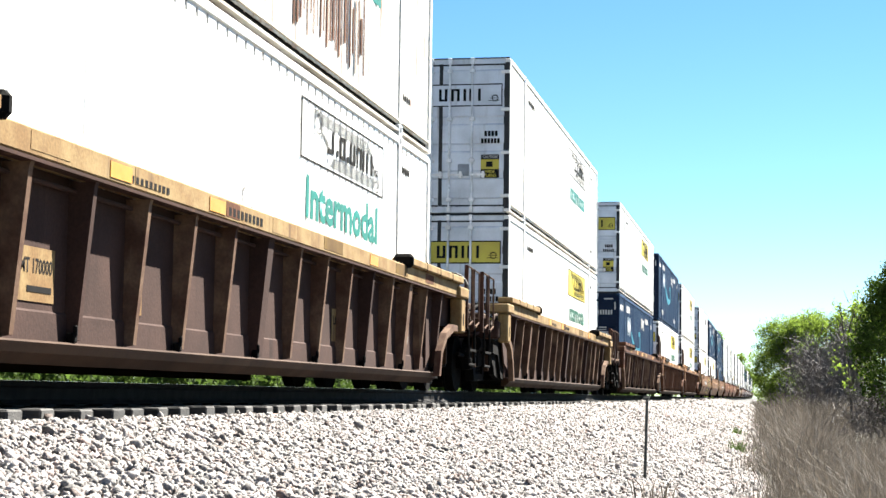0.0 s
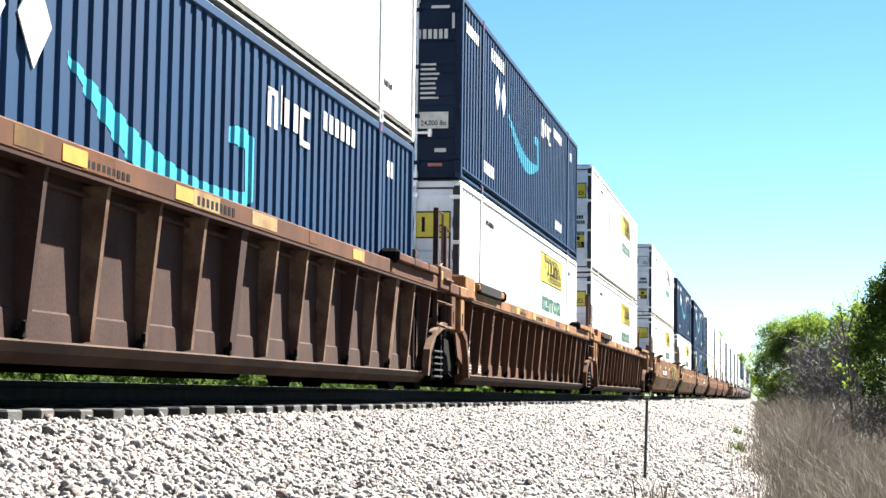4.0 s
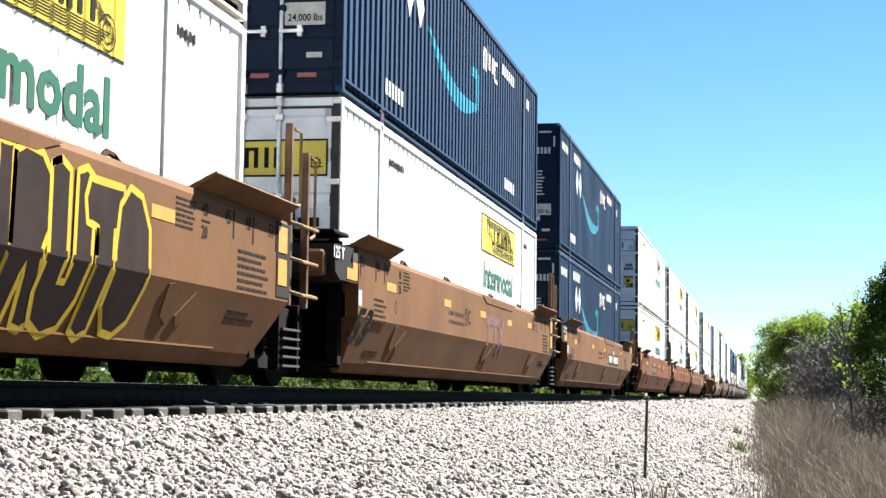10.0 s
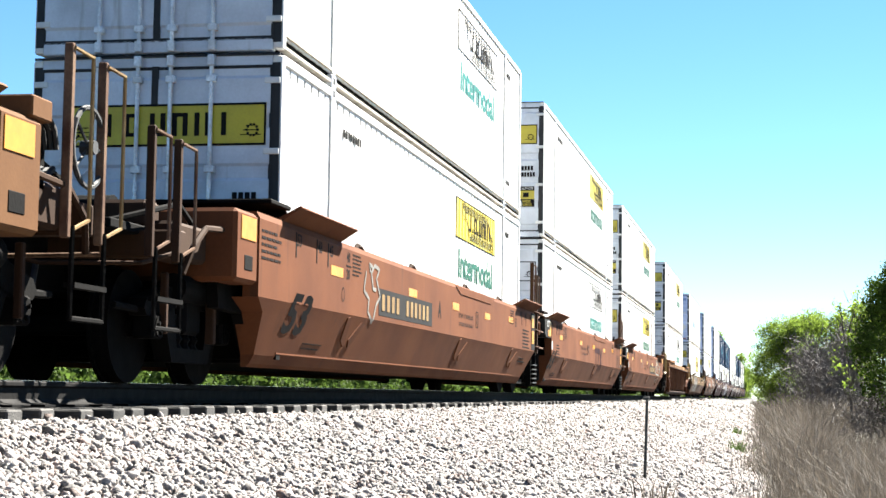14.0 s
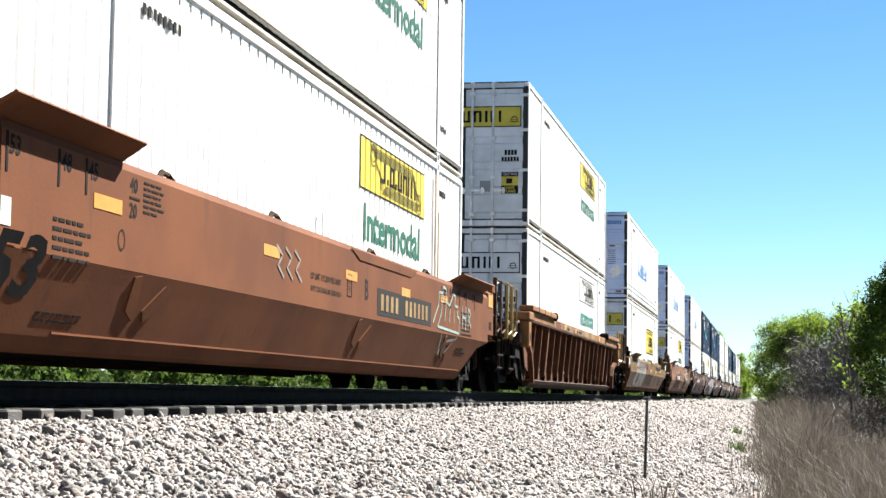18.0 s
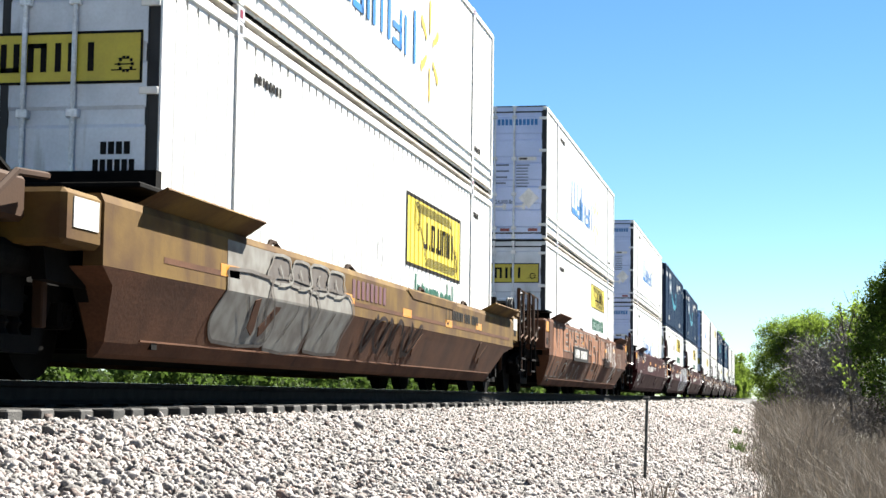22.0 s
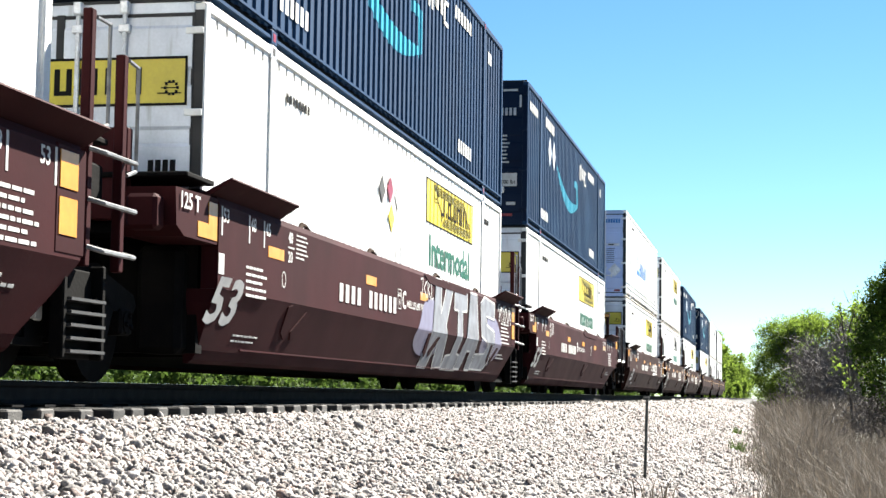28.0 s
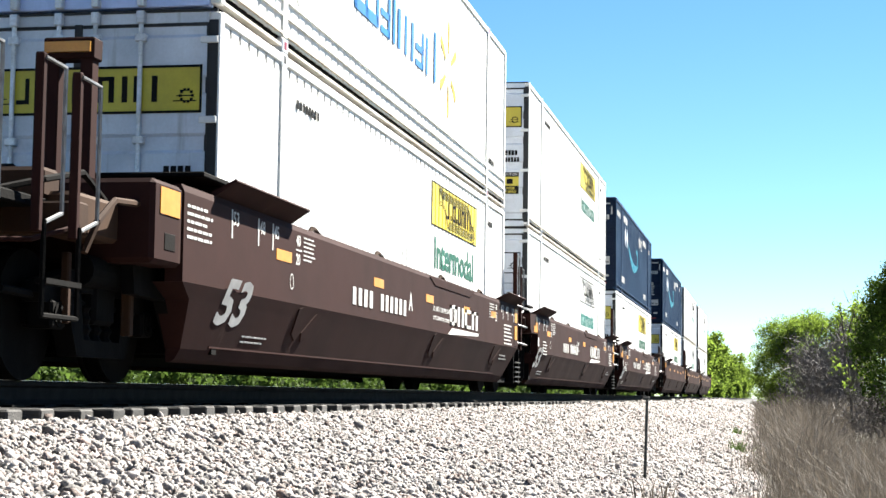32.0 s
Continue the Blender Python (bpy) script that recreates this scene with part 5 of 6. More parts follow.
def smooth_marks(car, ink, letter, number_at, panel=None, big=INK, limit="", late=False, numerals=None):
    """Stencilled data along a smooth side."""
    Y = -OUT - 0.003
    lean = math.degrees(math.atan2(0.2, 0.5))
    A, B, front, rear = car["sides"]
    F, E = A + (1.17 if front else 0.06), B - (0.85 if rear else 0.0)
    word(car, "53", F - 0.12, -smooth_y(0.49) - 0.004, 0.49, 0.42, big, width=0.74, lean=lean, bold=0.03)
    ticks = []
    for x, s in ((F, "53"), (F + 0.75, "48"), (F + 1.19, "45")):
        word(car, s, x + 0.05, Y, 1.33, 0.12, ink)
        ticks.append((x, x + 0.03, 1.22, 1.46))
    for x, s in ((E - 0.45, "53"), (E - 1.15, "48"), (E - 1.7, "45")):
        word(car, s, x - 0.22, Y, 1.33, 0.12, ink)
        ticks.append((x, x + 0.03, 1.22, 1.46))
    for x in (F + 1.98, E - 2.5):
        word(car, "40", x, Y, 1.33, 0.11, ink)
        word(car, "20", x, Y, 1.15, 0.11, ink)
        ticks.append((x, x + 0.2, 1.285, 1.3))
    part("tick_marking", plates(ticks, Y + 0.003, 0.004), ink, car)
    word(car, letter, 8.78 if late else 6.82, Y, 0.98, 0.23, ink)
    if panel:
        part("number_panel", plates([(number_at, number_at + 3.15, 0.84, 1.15)], Y + 0.003, 0.003), panel, car)
    if number_at:
        bars = glyph_bars(number_at + 0.15, 0.9, 1.05, 0.19, 4, 0.3) + glyph_bars(number_at + 1.5, 0.9, 1.5, 0.19, 6, 0.3)
        part("number_marking", plates(bars, Y - 0.001, 0.004), numerals or (SIGN_WHITE if panel else ink), car)
    lx, px = (6.5, 7.97) if late else (5.25, 6.55) if letter == "C" else (8.4, 9.85)
    if limit:
        word(car, limit, 7.08, Y, 0.99, 0.11, ink, width=1.28)
    if not limit:
        word(car, "LD LMT 117,300 PER UNIT", lx, Y, 1.05, 0.075, ink, width=1.2)
        word(car, "20 FT CONTAINER LMT 52500 EACH", lx, Y, 0.94, 0.055, ink, width=1.2)
    rows = text_lines(F + 2.25, 1.42, 0.45, 6, 0.042, 0.02, 3) + text_lines(F - 1.1 if front else F + 0.7, 1.36 if front else 1.0, 0.62, 5, 0.06, 0.03, 4) + text_lines(E - 1.55, 1.12, 0.95, 6, 0.062, 0.034, 5) + text_lines(E - 3.1, 1.4, 0.5, 6, 0.042, 0.02, 6)
    part("data_marking", plates(rows, Y + 0.003, 0.004), ink, car)
    low_text = part("data_marking", plates(text_lines(F + 0.8, 0.0, 0.9, 2, 0.05, 0.02, 7) + text_lines(E - 1.6, 0.2, 0.8, 2, 0.06, 0.03, 8), 0.0, 0.003), ink, car)
    low_text.matrix_basis = pose(0, -smooth_y(0.42) - 0.001, 0.42, lean)
    part("data_frame", plates([(px, px + 0.2, 0.97, 0.98), (px, px + 0.2, 1.2, 1.21), (px, px + 0.01, 0.97, 1.21), (px + 0.19, px + 0.2, 0.97, 1.21)], Y + 0.003, 0.004), ink, car)
    word(car, "PLATE", px + 0.03, Y, 1.12, 0.045, ink, width=0.14)
    word(car, "H", px + 0.07, Y, 1.02, 0.07, ink)
    pts = [(F + 1.85 + 0.06 * math.cos(t), 0.98 + 0.07 * math.sin(t)) for t in np.linspace(0, 2 * math.pi, 15)]
    part("round_stencil", ribbon(pts, 0.012, lambda z: Y), ink, car)


def owner_mark(car, material):
    """Crossed and capped bars of a painted owner's mark."""
    for k, line in enumerate(([(8.42, 1.13), (9.0, 1.13)], [(8.71, 1.1), (8.71, 0.64)], [(9.04, 1.13), (9.62, 1.13)], [(9.33, 1.1), (9.33, 0.64)], [(9.68, 1.18), (10.2, 0.64)], [(10.2, 1.18), (9.68, 0.64)])):
        part("owner_marking", wide_ribbon(line, 0.14, lambda z: -smooth_y(z) - 0.004 - 0.0006 * k), material, car)


def well_car(kind, label, front, rear, **k):
    car = thing("well_car", label, "rail car", "articulated and single well cars")
    pale = k.get("pale", k["paint"])
    rail = k.get("rail", pale)
    if kind == "ribbed":
        ribbed_well(car, k["paint"], k.get("chord", CHORD), front, rear, k.get("post", k["paint"]))
        A, B = RIBBED_FRONT, RIBBED_REAR
    else:
        A, B = k["sides"]
        smooth_well(car, k["paint"], front, rear, A, B, k.get("low"), k.get("box_paint"), k.get("top", 1.53))
    car["sides"] = [A, B, float(front), float(rear)]
    well_floor(car)
    end_paint = k.get("end_paint", k["paint"])
    tall, rise = k.get("tall", 0.0), k.get("rise", 1) if kind == "smooth" else 0
    for end, sgn, cpl, gap in ((A, -1, front, -0.1 - A), (B, 1, rear, B - LONG - 0.1)):
        if cpl:
            coupled_end(car, end, sgn, end_paint, pale, rail, k.get("wheel", "side") if sgn > 0 else "", tall, -gap, rise if sgn < 0 else min(rise, 1), k.get("top", 1.53))
        else:
            joined_end(car, end - (0.68 if kind == "ribbed" and sgn > 0 else 0.0), sgn, end_paint, pale, rail, -gap if sgn < 0 else min(-gap, 0.1))
    if front:
        truck(car, A - 0.42)
    truck(car, B + (0.5 if rear else 0.55 if kind == "ribbed" else 1.1))
    return car


# ---------------------------------------------------------------- ground, ballast and track


def ground_z(x, y):
    base = np.where(y < 0.3, -1.06 + 0.05 * np.clip(-y, 0, 9), np.where(y > 11.0, -0.75, -1.06))
    return base + 0.05 * np.sin(x * 0.35 + y * 0.6) + 0.04 * np.sin(x * 0.13 - y * 0.9)


def ballast_z(y):
    """Height of the ballast across the track, from the camera's side to the far side."""
    return np.interp(y, [-0.3, 0.1, 4.1, 4.6, 7.2, 7.8, 11.2], [-1.12, -1.0, -0.285, -0.262, -0.25, -0.26, -1.0])


def sheet(name, xs, ys, zf, material):
    X, Y = np.meshgrid(xs, ys, indexing="ij")
    V = np.stack([X, Y, zf(X, Y)], -1).reshape(-1, 3)
    n, m = len(xs), len(ys)
    i = (np.arange(n - 1)[:, None] * m + np.arange(m - 1)[None]).ravel()
    T = np.concatenate([np.stack([i, i + m, i + m + 1], 1), np.stack([i, i + m + 1, i + 1], 1)])
    return soup(name, V, T, material)


far_x = np.concatenate([[-300, -120, -60, -30], np.arange(-20, 140, 1.5), np.arange(140, 400, 12), [450, 600, 900, 1400, 2500, 4500]])
far_y = np.concatenate([[-3500, -1200, -500, -200, -90, -45], np.arange(-30, 36, 0.75), [45, 70, 120, 260, 600, 1500, 3500]])
ground = new("ground", sheet("ground", far_x, far_y, ground_z, SOIL))
tagged(ground, "grassy field earth beside the railway", "ground", kind="structure")

bed_y = np.concatenate([np.arange(-0.3, 4.8, 0.15), [5.2, 5.9, 6.6, 7.2, 7.8, 9.0, 11.2]])
bed_x = np.concatenate([[-60, -30, -10], np.arange(-5, 90, 0.5), np.arange(90, 300, 6), [350, 500, 800, 1200]])
# bed sheet whose dark colour gives the shade between the stones
bed = new("ballast_bed", sheet("ballast_bed", bed_x, bed_y, lambda X, Y: ballast_z(Y) - 0.035 + 0.02 * np.sin(X * 3.1 + Y * 7) * np.sin(X * 1.7 - Y * 5), BED_SHADE))
tagged(bed, "raised bed of crushed stone under the track, coloured as shaded gaps", "ballast", kind="structure")


def rocks(xs, ys, zs, sizes, seed, coarse=False):
    """Crushed stones: cut-down icosahedra, each with its own shape and turn."""
    rng = np.random.default_rng(seed)
    p = (1 + 5 ** 0.5) / 2
    ico = np.array([(-1, p, 0), (1, p, 0), (-1, -p, 0), (1, -p, 0), (0, -1, p), (0, 1, p), (0, -1, -p), (0, 1, -p), (p, 0, -1), (p, 0, 1), (-p, 0, -1), (-p, 0, 1)])
    ico = ico / np.linalg.norm(ico[0])
    tri = np.array([(0, 11, 5), (0, 5, 1), (0, 1, 7), (0, 7, 10), (0, 10, 11), (1, 5, 9), (5, 11, 4), (11, 10, 2), (10, 7, 6), (7, 1, 8), (3, 9, 4), (3, 4, 2), (3, 2, 6), (3, 6, 8), (3, 8, 9), (4, 9, 5), (2, 4, 11), (6, 2, 10), (8, 6, 7), (9, 8, 1)])
    if coarse:
        ico = np.array([(1, 0, 0), (-1, 0, 0), (0, 1, 0), (0, -1, 0), (0, 0, 1), (0, 0, -1)], float)
        tri = np.array([(0, 2, 4), (2, 1, 4), (1, 3, 4), (3, 0, 4), (2, 0, 5), (1, 2, 5), (3, 1, 5), (0, 3, 5)])
    n, k = len(xs), len(ico)
    r = rng.uniform(0.55, 1.3, (n, k, 1)) * (1.15 if coarse else 1)
    v = ico[None] * r * rng.uniform(0.5, 1.4, (n, 1, 3)) * np.array([1, 1, 0.75])
    q = rng.normal(size=(n, 4))
    q /= np.linalg.norm(q, axis=1, keepdims=True)
    w, x, y, z = q.T
    R = np.stack([1 - 2 * (y * y + z * z), 2 * (x * y - w * z), 2 * (x * z + w * y), 2 * (x * y + w * z), 1 - 2 * (x * x + z * z), 2 * (y * z - w * x), 2 * (x * z - w * y), 2 * (y * z + w * x), 1 - 2 * (x * x + y * y)], 1).reshape(n, 3, 3)
    v = np.einsum("nij,nkj->nki", R, v) * sizes[:, None, None]
    v += np.stack([xs, ys, zs], 1)[:, None, :]
    return v.reshape(-1, 3), (tri[None] + k * np.arange(n)[:, None, None]).reshape(-1, 3)


def ballast_stones():
    rng = np.random.default_rng(5)
    V, T, count = [], [], 0
    for x0, x1, per, size in ((-6, 5.5, 420, 0.03), (5.5, 12, 1300, 0.0225), (12, 22, 1100, 0.0225), (22, 40, 520, 0.028), (40, 80, 170, 0.045), (80, 170, 30, 0.08)):
        n = int((x1 - x0) * 4.9 * per)
        x, y = rng.uniform(x0, x1, n), rng.uniform(-0.15, 4.60, n)
        keep = (y > 0.0096 * x - 0.2) & ((x < 5.5) | (y < 0.55 * x + 0.8))
        x, y = x[keep], y[keep]
        s = size * 0.93 * rng.lognormal(0, 0.22, len(x))
        z = ballast_z(y) - 0.02 + rng.uniform(-0.2, 0.9, len(x)) * s
        v, t = rocks(x, y, z, s, int(abs(x0) * 10), x0 >= 22 or x0 < 0)
        V.append(v), T.append(t + count)
        count += len(v)
    me = soup("ballast_stones", np.concatenate(V), np.concatenate(T), STONE)
    tagged(new("ballast_stones", me), "loose pale grey and pinkish crushed ballast stones", "gravel", kind="stuff")


ballast_stones()


def rail_mesh(y):
    bm = bmesh.new()
    half = [(0.0, 0.0), (0.03, -0.002), (0.037, -0.012), (0.037, -0.035), (0.012, -0.05), (0.009, -0.13), (0.03, -0.155), (0.072, -0.168), (0.072, -0.178)]
    outline = [(y + a, z) for a, z in half] + [(y - a, z) for a, z in half[::-1][:-1]]
    length_prism(bm, outline, -60, 1200)
    return bm


track = tagged(new("railway_track"), "single line of rusty rails on weathered wooden ties", "railway track", kind="structure")
for s in (-1, 1):
    yy = TRACK_Y + s * 0.755
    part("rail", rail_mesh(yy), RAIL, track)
    part("rail_crown", boxes((-60, 1200, yy - 0.024, yy + 0.024, 0.0005, 0.003)), TREAD, track, "polished running surface")
bm = boxes((-0.115, 0.115, -1.40, 1.37, -0.36, -0.18), bevel=0.012)
tie_mesh = bpy.data.meshes.new("tie")
bm.to_mesh(tie_mesh)
bm.free()
rng = random.Random(3)
for k in range(150):
    ob = part_mesh("tie", tie_mesh, TIE, track)
    ob.matrix_basis = pose(-4 + 0.53 * k, TRACK_Y + rng.uniform(-0.06, 0.03), rng.uniform(-0.012, 0.006), 0, 0, rng.uniform(-1.5, 1.5))
bm = bmesh.new()
for k in range(150, 700):
    box(bm, -4.1 + 0.53 * k, -3.87 + 0.53 * k, TRACK_Y - 1.3, TRACK_Y + 1.3, -0.36, -0.18)
tagged(part("distant_ties", bm, TIE, track), kind="stuff")
plate = boxes((-0.09, 0.09, -0.18, 0.18, -0.182, -0.168))
plate_mesh = bpy.data.meshes.new("tie_plate")
plate.to_mesh(plate_mesh)
plate.free()
for k in range(40):
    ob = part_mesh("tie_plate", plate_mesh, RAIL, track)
    ob.matrix_basis = pose(-4 + 0.53 * k, TRACK_Y - 0.755, 0)

# thin marker post on the ballast
marker = thing("marker_post", "thin grey metal marker post stuck in the ballast", "post")
marker.matrix_world = pose(16.05, 1.14, -0.82)
bm = bmesh.new()
tube(bm, (0, 0, -0.1), (0.0, -0.02, 0.74), 0.014, 8)
part("rod", bm, POST, marker)
part("cap", boxes((-0.02, 0.02, -0.045, 0.02, 0.735, 0.765), bevel=0.005), POST, marker)

# ---------------------------------------------------------------- plants


def blades(name, x, y, z, height, width, lean, material, seed, label):
    rng = np.random.default_rng(seed)
    n = len(x)
    a, b = rng.uniform(0, 2 * np.pi, n), rng.uniform(0, 2 * np.pi, n)
    base = np.stack([x, y, z], 1)
    side = np.stack([np.cos(a), np.sin(a), 0 * a], 1) * (width / 2)[:, None]
    tip = np.stack([np.cos(b), np.sin(b), 0 * b], 1) * (lean * height)[:, None]
    up = np.stack([0 * x, 0 * x, height], 1)
    mid = base + tip * 0.3 + up * 0.6
    V = np.stack([base - side, base + side, mid - side * 0.7, mid + side * 0.7, base + tip + up], 1).reshape(-1, 3)
    i = 5 * np.arange(n)[:, None]
    T = np.concatenate([i + np.array([[0, 1, 3]]), i + np.array([[0, 3, 2]]), i + np.array([[2, 3, 4]])])
    return tagged(new(name, soup(name, V, T, material)), label, "grass", kind="stuff")


def meadow():
    rng = np.random.default_rng(11)
    xs, ys, hs, ws = [], [], [], []
    for x0, x1, per, h, w in ((7, 16, 800, 0.55, 0.0048), (16, 30, 520, 0.62, 0.0072), (30, 60, 100, 0.75, 0.016), (60, 130, 30, 1.0, 0.032), (130, 280, 9, 1.15, 0.07)):
        n = int((x1 - x0) * 7 * per * 0.55)
        x = rng.uniform(x0, x1, n)
        edge_y = 0.0103 * x - 0.17 - np.clip((22 - x) / 15, 0, 1) * 0.3 + 0.16 * np.sin(x * 0.9) + 0.1 * np.sin(x * 2.3 + 1) + np.abs(rng.normal(0, 0.14, n))
        y = edge_y - rng.power(0.8, n) * (0.085 * x + 1.3)
        tuft = 0.5 + 0.5 * np.sin(x * 1.9 + np.sin(y * 3) * 2) * np.sin(y * 4.1 + x * 0.7)
        keep = rng.uniform(0, 1, n) < (0.2 + 0.8 * tuft) * np.clip((edge_y - y) / 0.3, 0.15, 1)
        x, y, tuft, edge_y = x[keep], y[keep], tuft[keep], edge_y[keep]
        xs.append(x), ys.append(y)
        edge = np.clip((edge_y + 0.1 - y) / (0.3 + 0.012 * x), 0.25, 1)
        hs.append(h * rng.uniform(0.3, 1.35, len(x)) * (0.55 + 0.75 * tuft) * edge * np.where((x > 15) & (x < 40), np.interp(-y / x, [0.028, 0.040], [1.0, 0.5]), 1)), ws.append(w * rng.uniform(0.6, 1.4, len(x)))
    x, y, h, w = (np.concatenate(a) for a in (xs, ys, hs, ws))
    blades("dry_grass", x, y, np.maximum(ground_z(x, y), np.where(y > 0.1, ballast_z(y), -9)) - 0.02, h, w, rng.uniform(0.1, 1.1, len(x)), DRY, 12, "tall tangled dry brown grass beside the ballast")
    n = 16000
    x, y = rng.uniform(14, 160, n), rng.uniform(11.4, 34, n)
    blades("field_grass", x, y, ground_z(x, y), rng.uniform(0.25, 0.6, n), rng.uniform(0.02, 0.06, n), rng.uniform(0.1, 0.6, n), LUSH, 13, "fresh green field grass beyond the track")
    for cx, cy, n, r in ((40.0, 0.72, 90, 0.22), (28.5, 0.48, 120, 0.2), (13.2, 0.86, 45, 0.25)):
        x, y = rng.normal(cx, r, n), rng.normal(cy, r * 0.35, n)
        blades("weed_tuft", x, y, ballast_z(y), rng.uniform(0.06, 0.24, n), np.full(n, 0.012), rng.uniform(0.2, 0.9, n), LUSH if cx > 20 else DRY, int(cx), "small weed tuft growing in the ballast")


meadow()


def leaf_cloud(centres, radii, count, size, seed):
    """Leaves in uneven clumps round the given centres."""
    rng = np.random.default_rng(seed)
    wts = np.array(radii) ** 2
    pick = rng.choice(len(centres), count, p=wts / wts.sum())
    d = rng.normal(size=(count, 3))
    d /= np.linalg.norm(d, axis=1, keepdims=True)
    c = np.array(centres)[pick] + d * (np.array(radii)[pick] * rng.power(2.2, count) * rng.uniform(0.75, 1.2, count))[:, None]
    a = rng.normal(size=(count, 3))
    a /= np.linalg.norm(a, axis=1, keepdims=True)
    b = np.cross(a, rng.normal(size=(count, 3)))
    b /= np.linalg.norm(b, axis=1, keepdims=True)
    s = (size * rng.uniform(0.5, 1.3, count))[:, None]
    V = np.stack([c - a * s, c + b * s * 0.55, c + a * s, c - b * s * 0.55], 1).reshape(-1, 3)
    i = 4 * np.arange(count)[:, None]
    return V, np.concatenate([i + np.array([[0, 1, 2]]), i + np.array([[0, 2, 3]])])


def grow(rng, bm, tips, a, d, length, r, depth, spread):
    b = a + d * length
    tube(bm, a, b, r, 6 if depth > 1 else 4, r * 0.66)
    if depth == 0:
        tips.append(b)
        return
    for k in range(rng.choice((2, 3, 3))):
        n = Vector((rng.uniform(-1, 1), rng.uniform(-1, 1), rng.uniform(-0.35, 0.9))).normalized()
        nd = (d * (1 - spread) + n * spread).normalized()
        grow(rng, bm, tips, b if k else a + d * length * rng.uniform(0.6, 1.0), nd, length * rng.uniform(0.6, 0.85), r * 0.64, depth - 1, spread)


def tree(name, label, x, y, h, leaves, leaf_size, clump, material, seed, depth=4, spread=0.5, bark=None, wide=0.0, low=0.3, fill=40, twigs=0):
    """A trunk with forking limbs, and leaves in clumps at their tips and through an uneven crown."""
    rng = random.Random(seed)
    z = float(ground_z(np.array(x), np.array(y))) - 0.1
    top = thing(name, label, "tree" if "tree" in name else "shrub")
    top.matrix_world = pose(x, y, z)
    bm, tips = bmesh.new(), []
    stems = 1 if "tree" in name else 5
    for k in range(stems):
        lean = 0.2 if stems == 1 else 0.7
        d = Vector((rng.uniform(-lean, lean), rng.uniform(-lean, lean), 1)).normalized()
        grow(rng, bm, tips, Vector((0, 0, 0)), d, h * 0.26, h * 0.022 if stems == 1 else h * 0.012, depth, spread)
    k = (h - clump * 0.7) / max(t.z for t in tips)
    reach = max(max(abs(t.x), abs(t.y)) for t in tips)
    w = (wide - clump * 0.5) / reach if wide else k
    bmesh.ops.scale(bm, vec=(w, w, k), verts=bm.verts[:])
    part("trunk", bm, bark or BARK, top)
    c = [(t.x * w, t.y * w, max(t.z * k, h * low)) for t in tips]
    if leaves:
        for _ in range(fill if wide else 0):
            a, r, e = rng.uniform(0, 6.28), rng.random() ** 0.6, rng.uniform(-1, 1)
            rr = wide * 0.92 * r * math.sqrt(1 - e * e * 0.8)
            c.append((rr * math.cos(a), rr * math.sin(a), h * (low + 0.9) / 2 + e * h * (0.9 - low) / 2))
        V, T = leaf_cloud(c, [clump * rng.uniform(0.45, 1.2) for _ in c], leaves, leaf_size, seed)
        V[:, 2] = np.maximum(V[:, 2], 0.05)
        part_mesh("crown", soup("crown", V, T, material), material, top)
    if twigs:
        rg = np.random.default_rng(seed)
        p = np.array(c)[rg.integers(0, len(c), twigs)] + rg.normal(0, h * 0.06, (twigs, 3))
        p[:, 2] *= rg.uniform(0.35, 1.0, twigs)
        d = rg.normal(size=(twigs, 3)) + np.array([0, 0, 0.9])
        d *= (h * rg.uniform(0.06, 0.2, twigs) / np.linalg.norm(d, axis=1))[:, None]
        s = np.cross(d, rg.normal(size=(twigs, 3)))
        s *= 0.013 / np.linalg.norm(s, axis=1, keepdims=True)
        V = np.stack([p - s, p + s, p + d], 1).reshape(-1, 3)
        me = soup("twig_spray", V, np.arange(twigs * 3).reshape(-1, 3), TWIG)
        part_mesh("twig_spray", me, TWIG, top)
    return top


tree("leafy_tree", "dense dark green tree at the edge of the dry grass", 36, -3.0, 4.15, 52000, 0.036, 0.34, LEAF_DARK, 21, 4, 0.55, wide=1.5, low=0.17, fill=170)
# dark twigs added to give the tree's shade on the grass
tree("leafless_shrub", "dark twigs added for the shade below the green tree", 37, -2.45, 1.5, 0, 0, 0.1, LEAF_DARK, 45, 3, 0.6, BARK, wide=1.2, twigs=2600)
tree("leafy_tree", "slender leaning young tree with few leaves", 41, -1.95, 3.6, 900, 0.045, 0.18, LEAF, 24, 4, 0.5, wide=0.7)
tree("leafy_tree", "rounded fresh green tree beside the track", 112, -0.95, 6.6, 52000, 0.062, 0.75, LEAF, 31, 4, 0.62, wide=2.45, low=0.12, fill=110)
tree("leafy_tree", "spreading fresh green tree behind the brush", 104, -3.4, 6.4, 32000, 0.065, 0.75, LEAF, 32, 4, 0.62, wide=2.6, low=0.15, fill=90)
tree("leafy_tree", "rounded fresh green tree behind the dark tree", 84, -6.5, 6.0, 9000, 0.1, 0.75, LEAF, 33, 4, 0.62, wide=2.6, low=0.12, fill=90)
tree("leafless_shrub", "bare grey thicket of twigs", 66, -2.3, 4.1, 0, 0, 0.1, LEAF, 41, 4, 0.42, TWIG, wide=1.7, twigs=2600)
tree("leafless_shrub", "bare grey thicket of twigs with few leaves", 74, -1.7, 4.2, 500, 0.07, 0.3, LEAF, 42, 4, 0.42, TWIG, wide=1.6, twigs=2600)
tree("leafless_shrub", "bare grey thicket of twigs", 58, -2.9, 4.2, 0, 0, 0.1, LEAF, 43, 4, 0.42, TWIG, wide=1.4, twigs=2000)
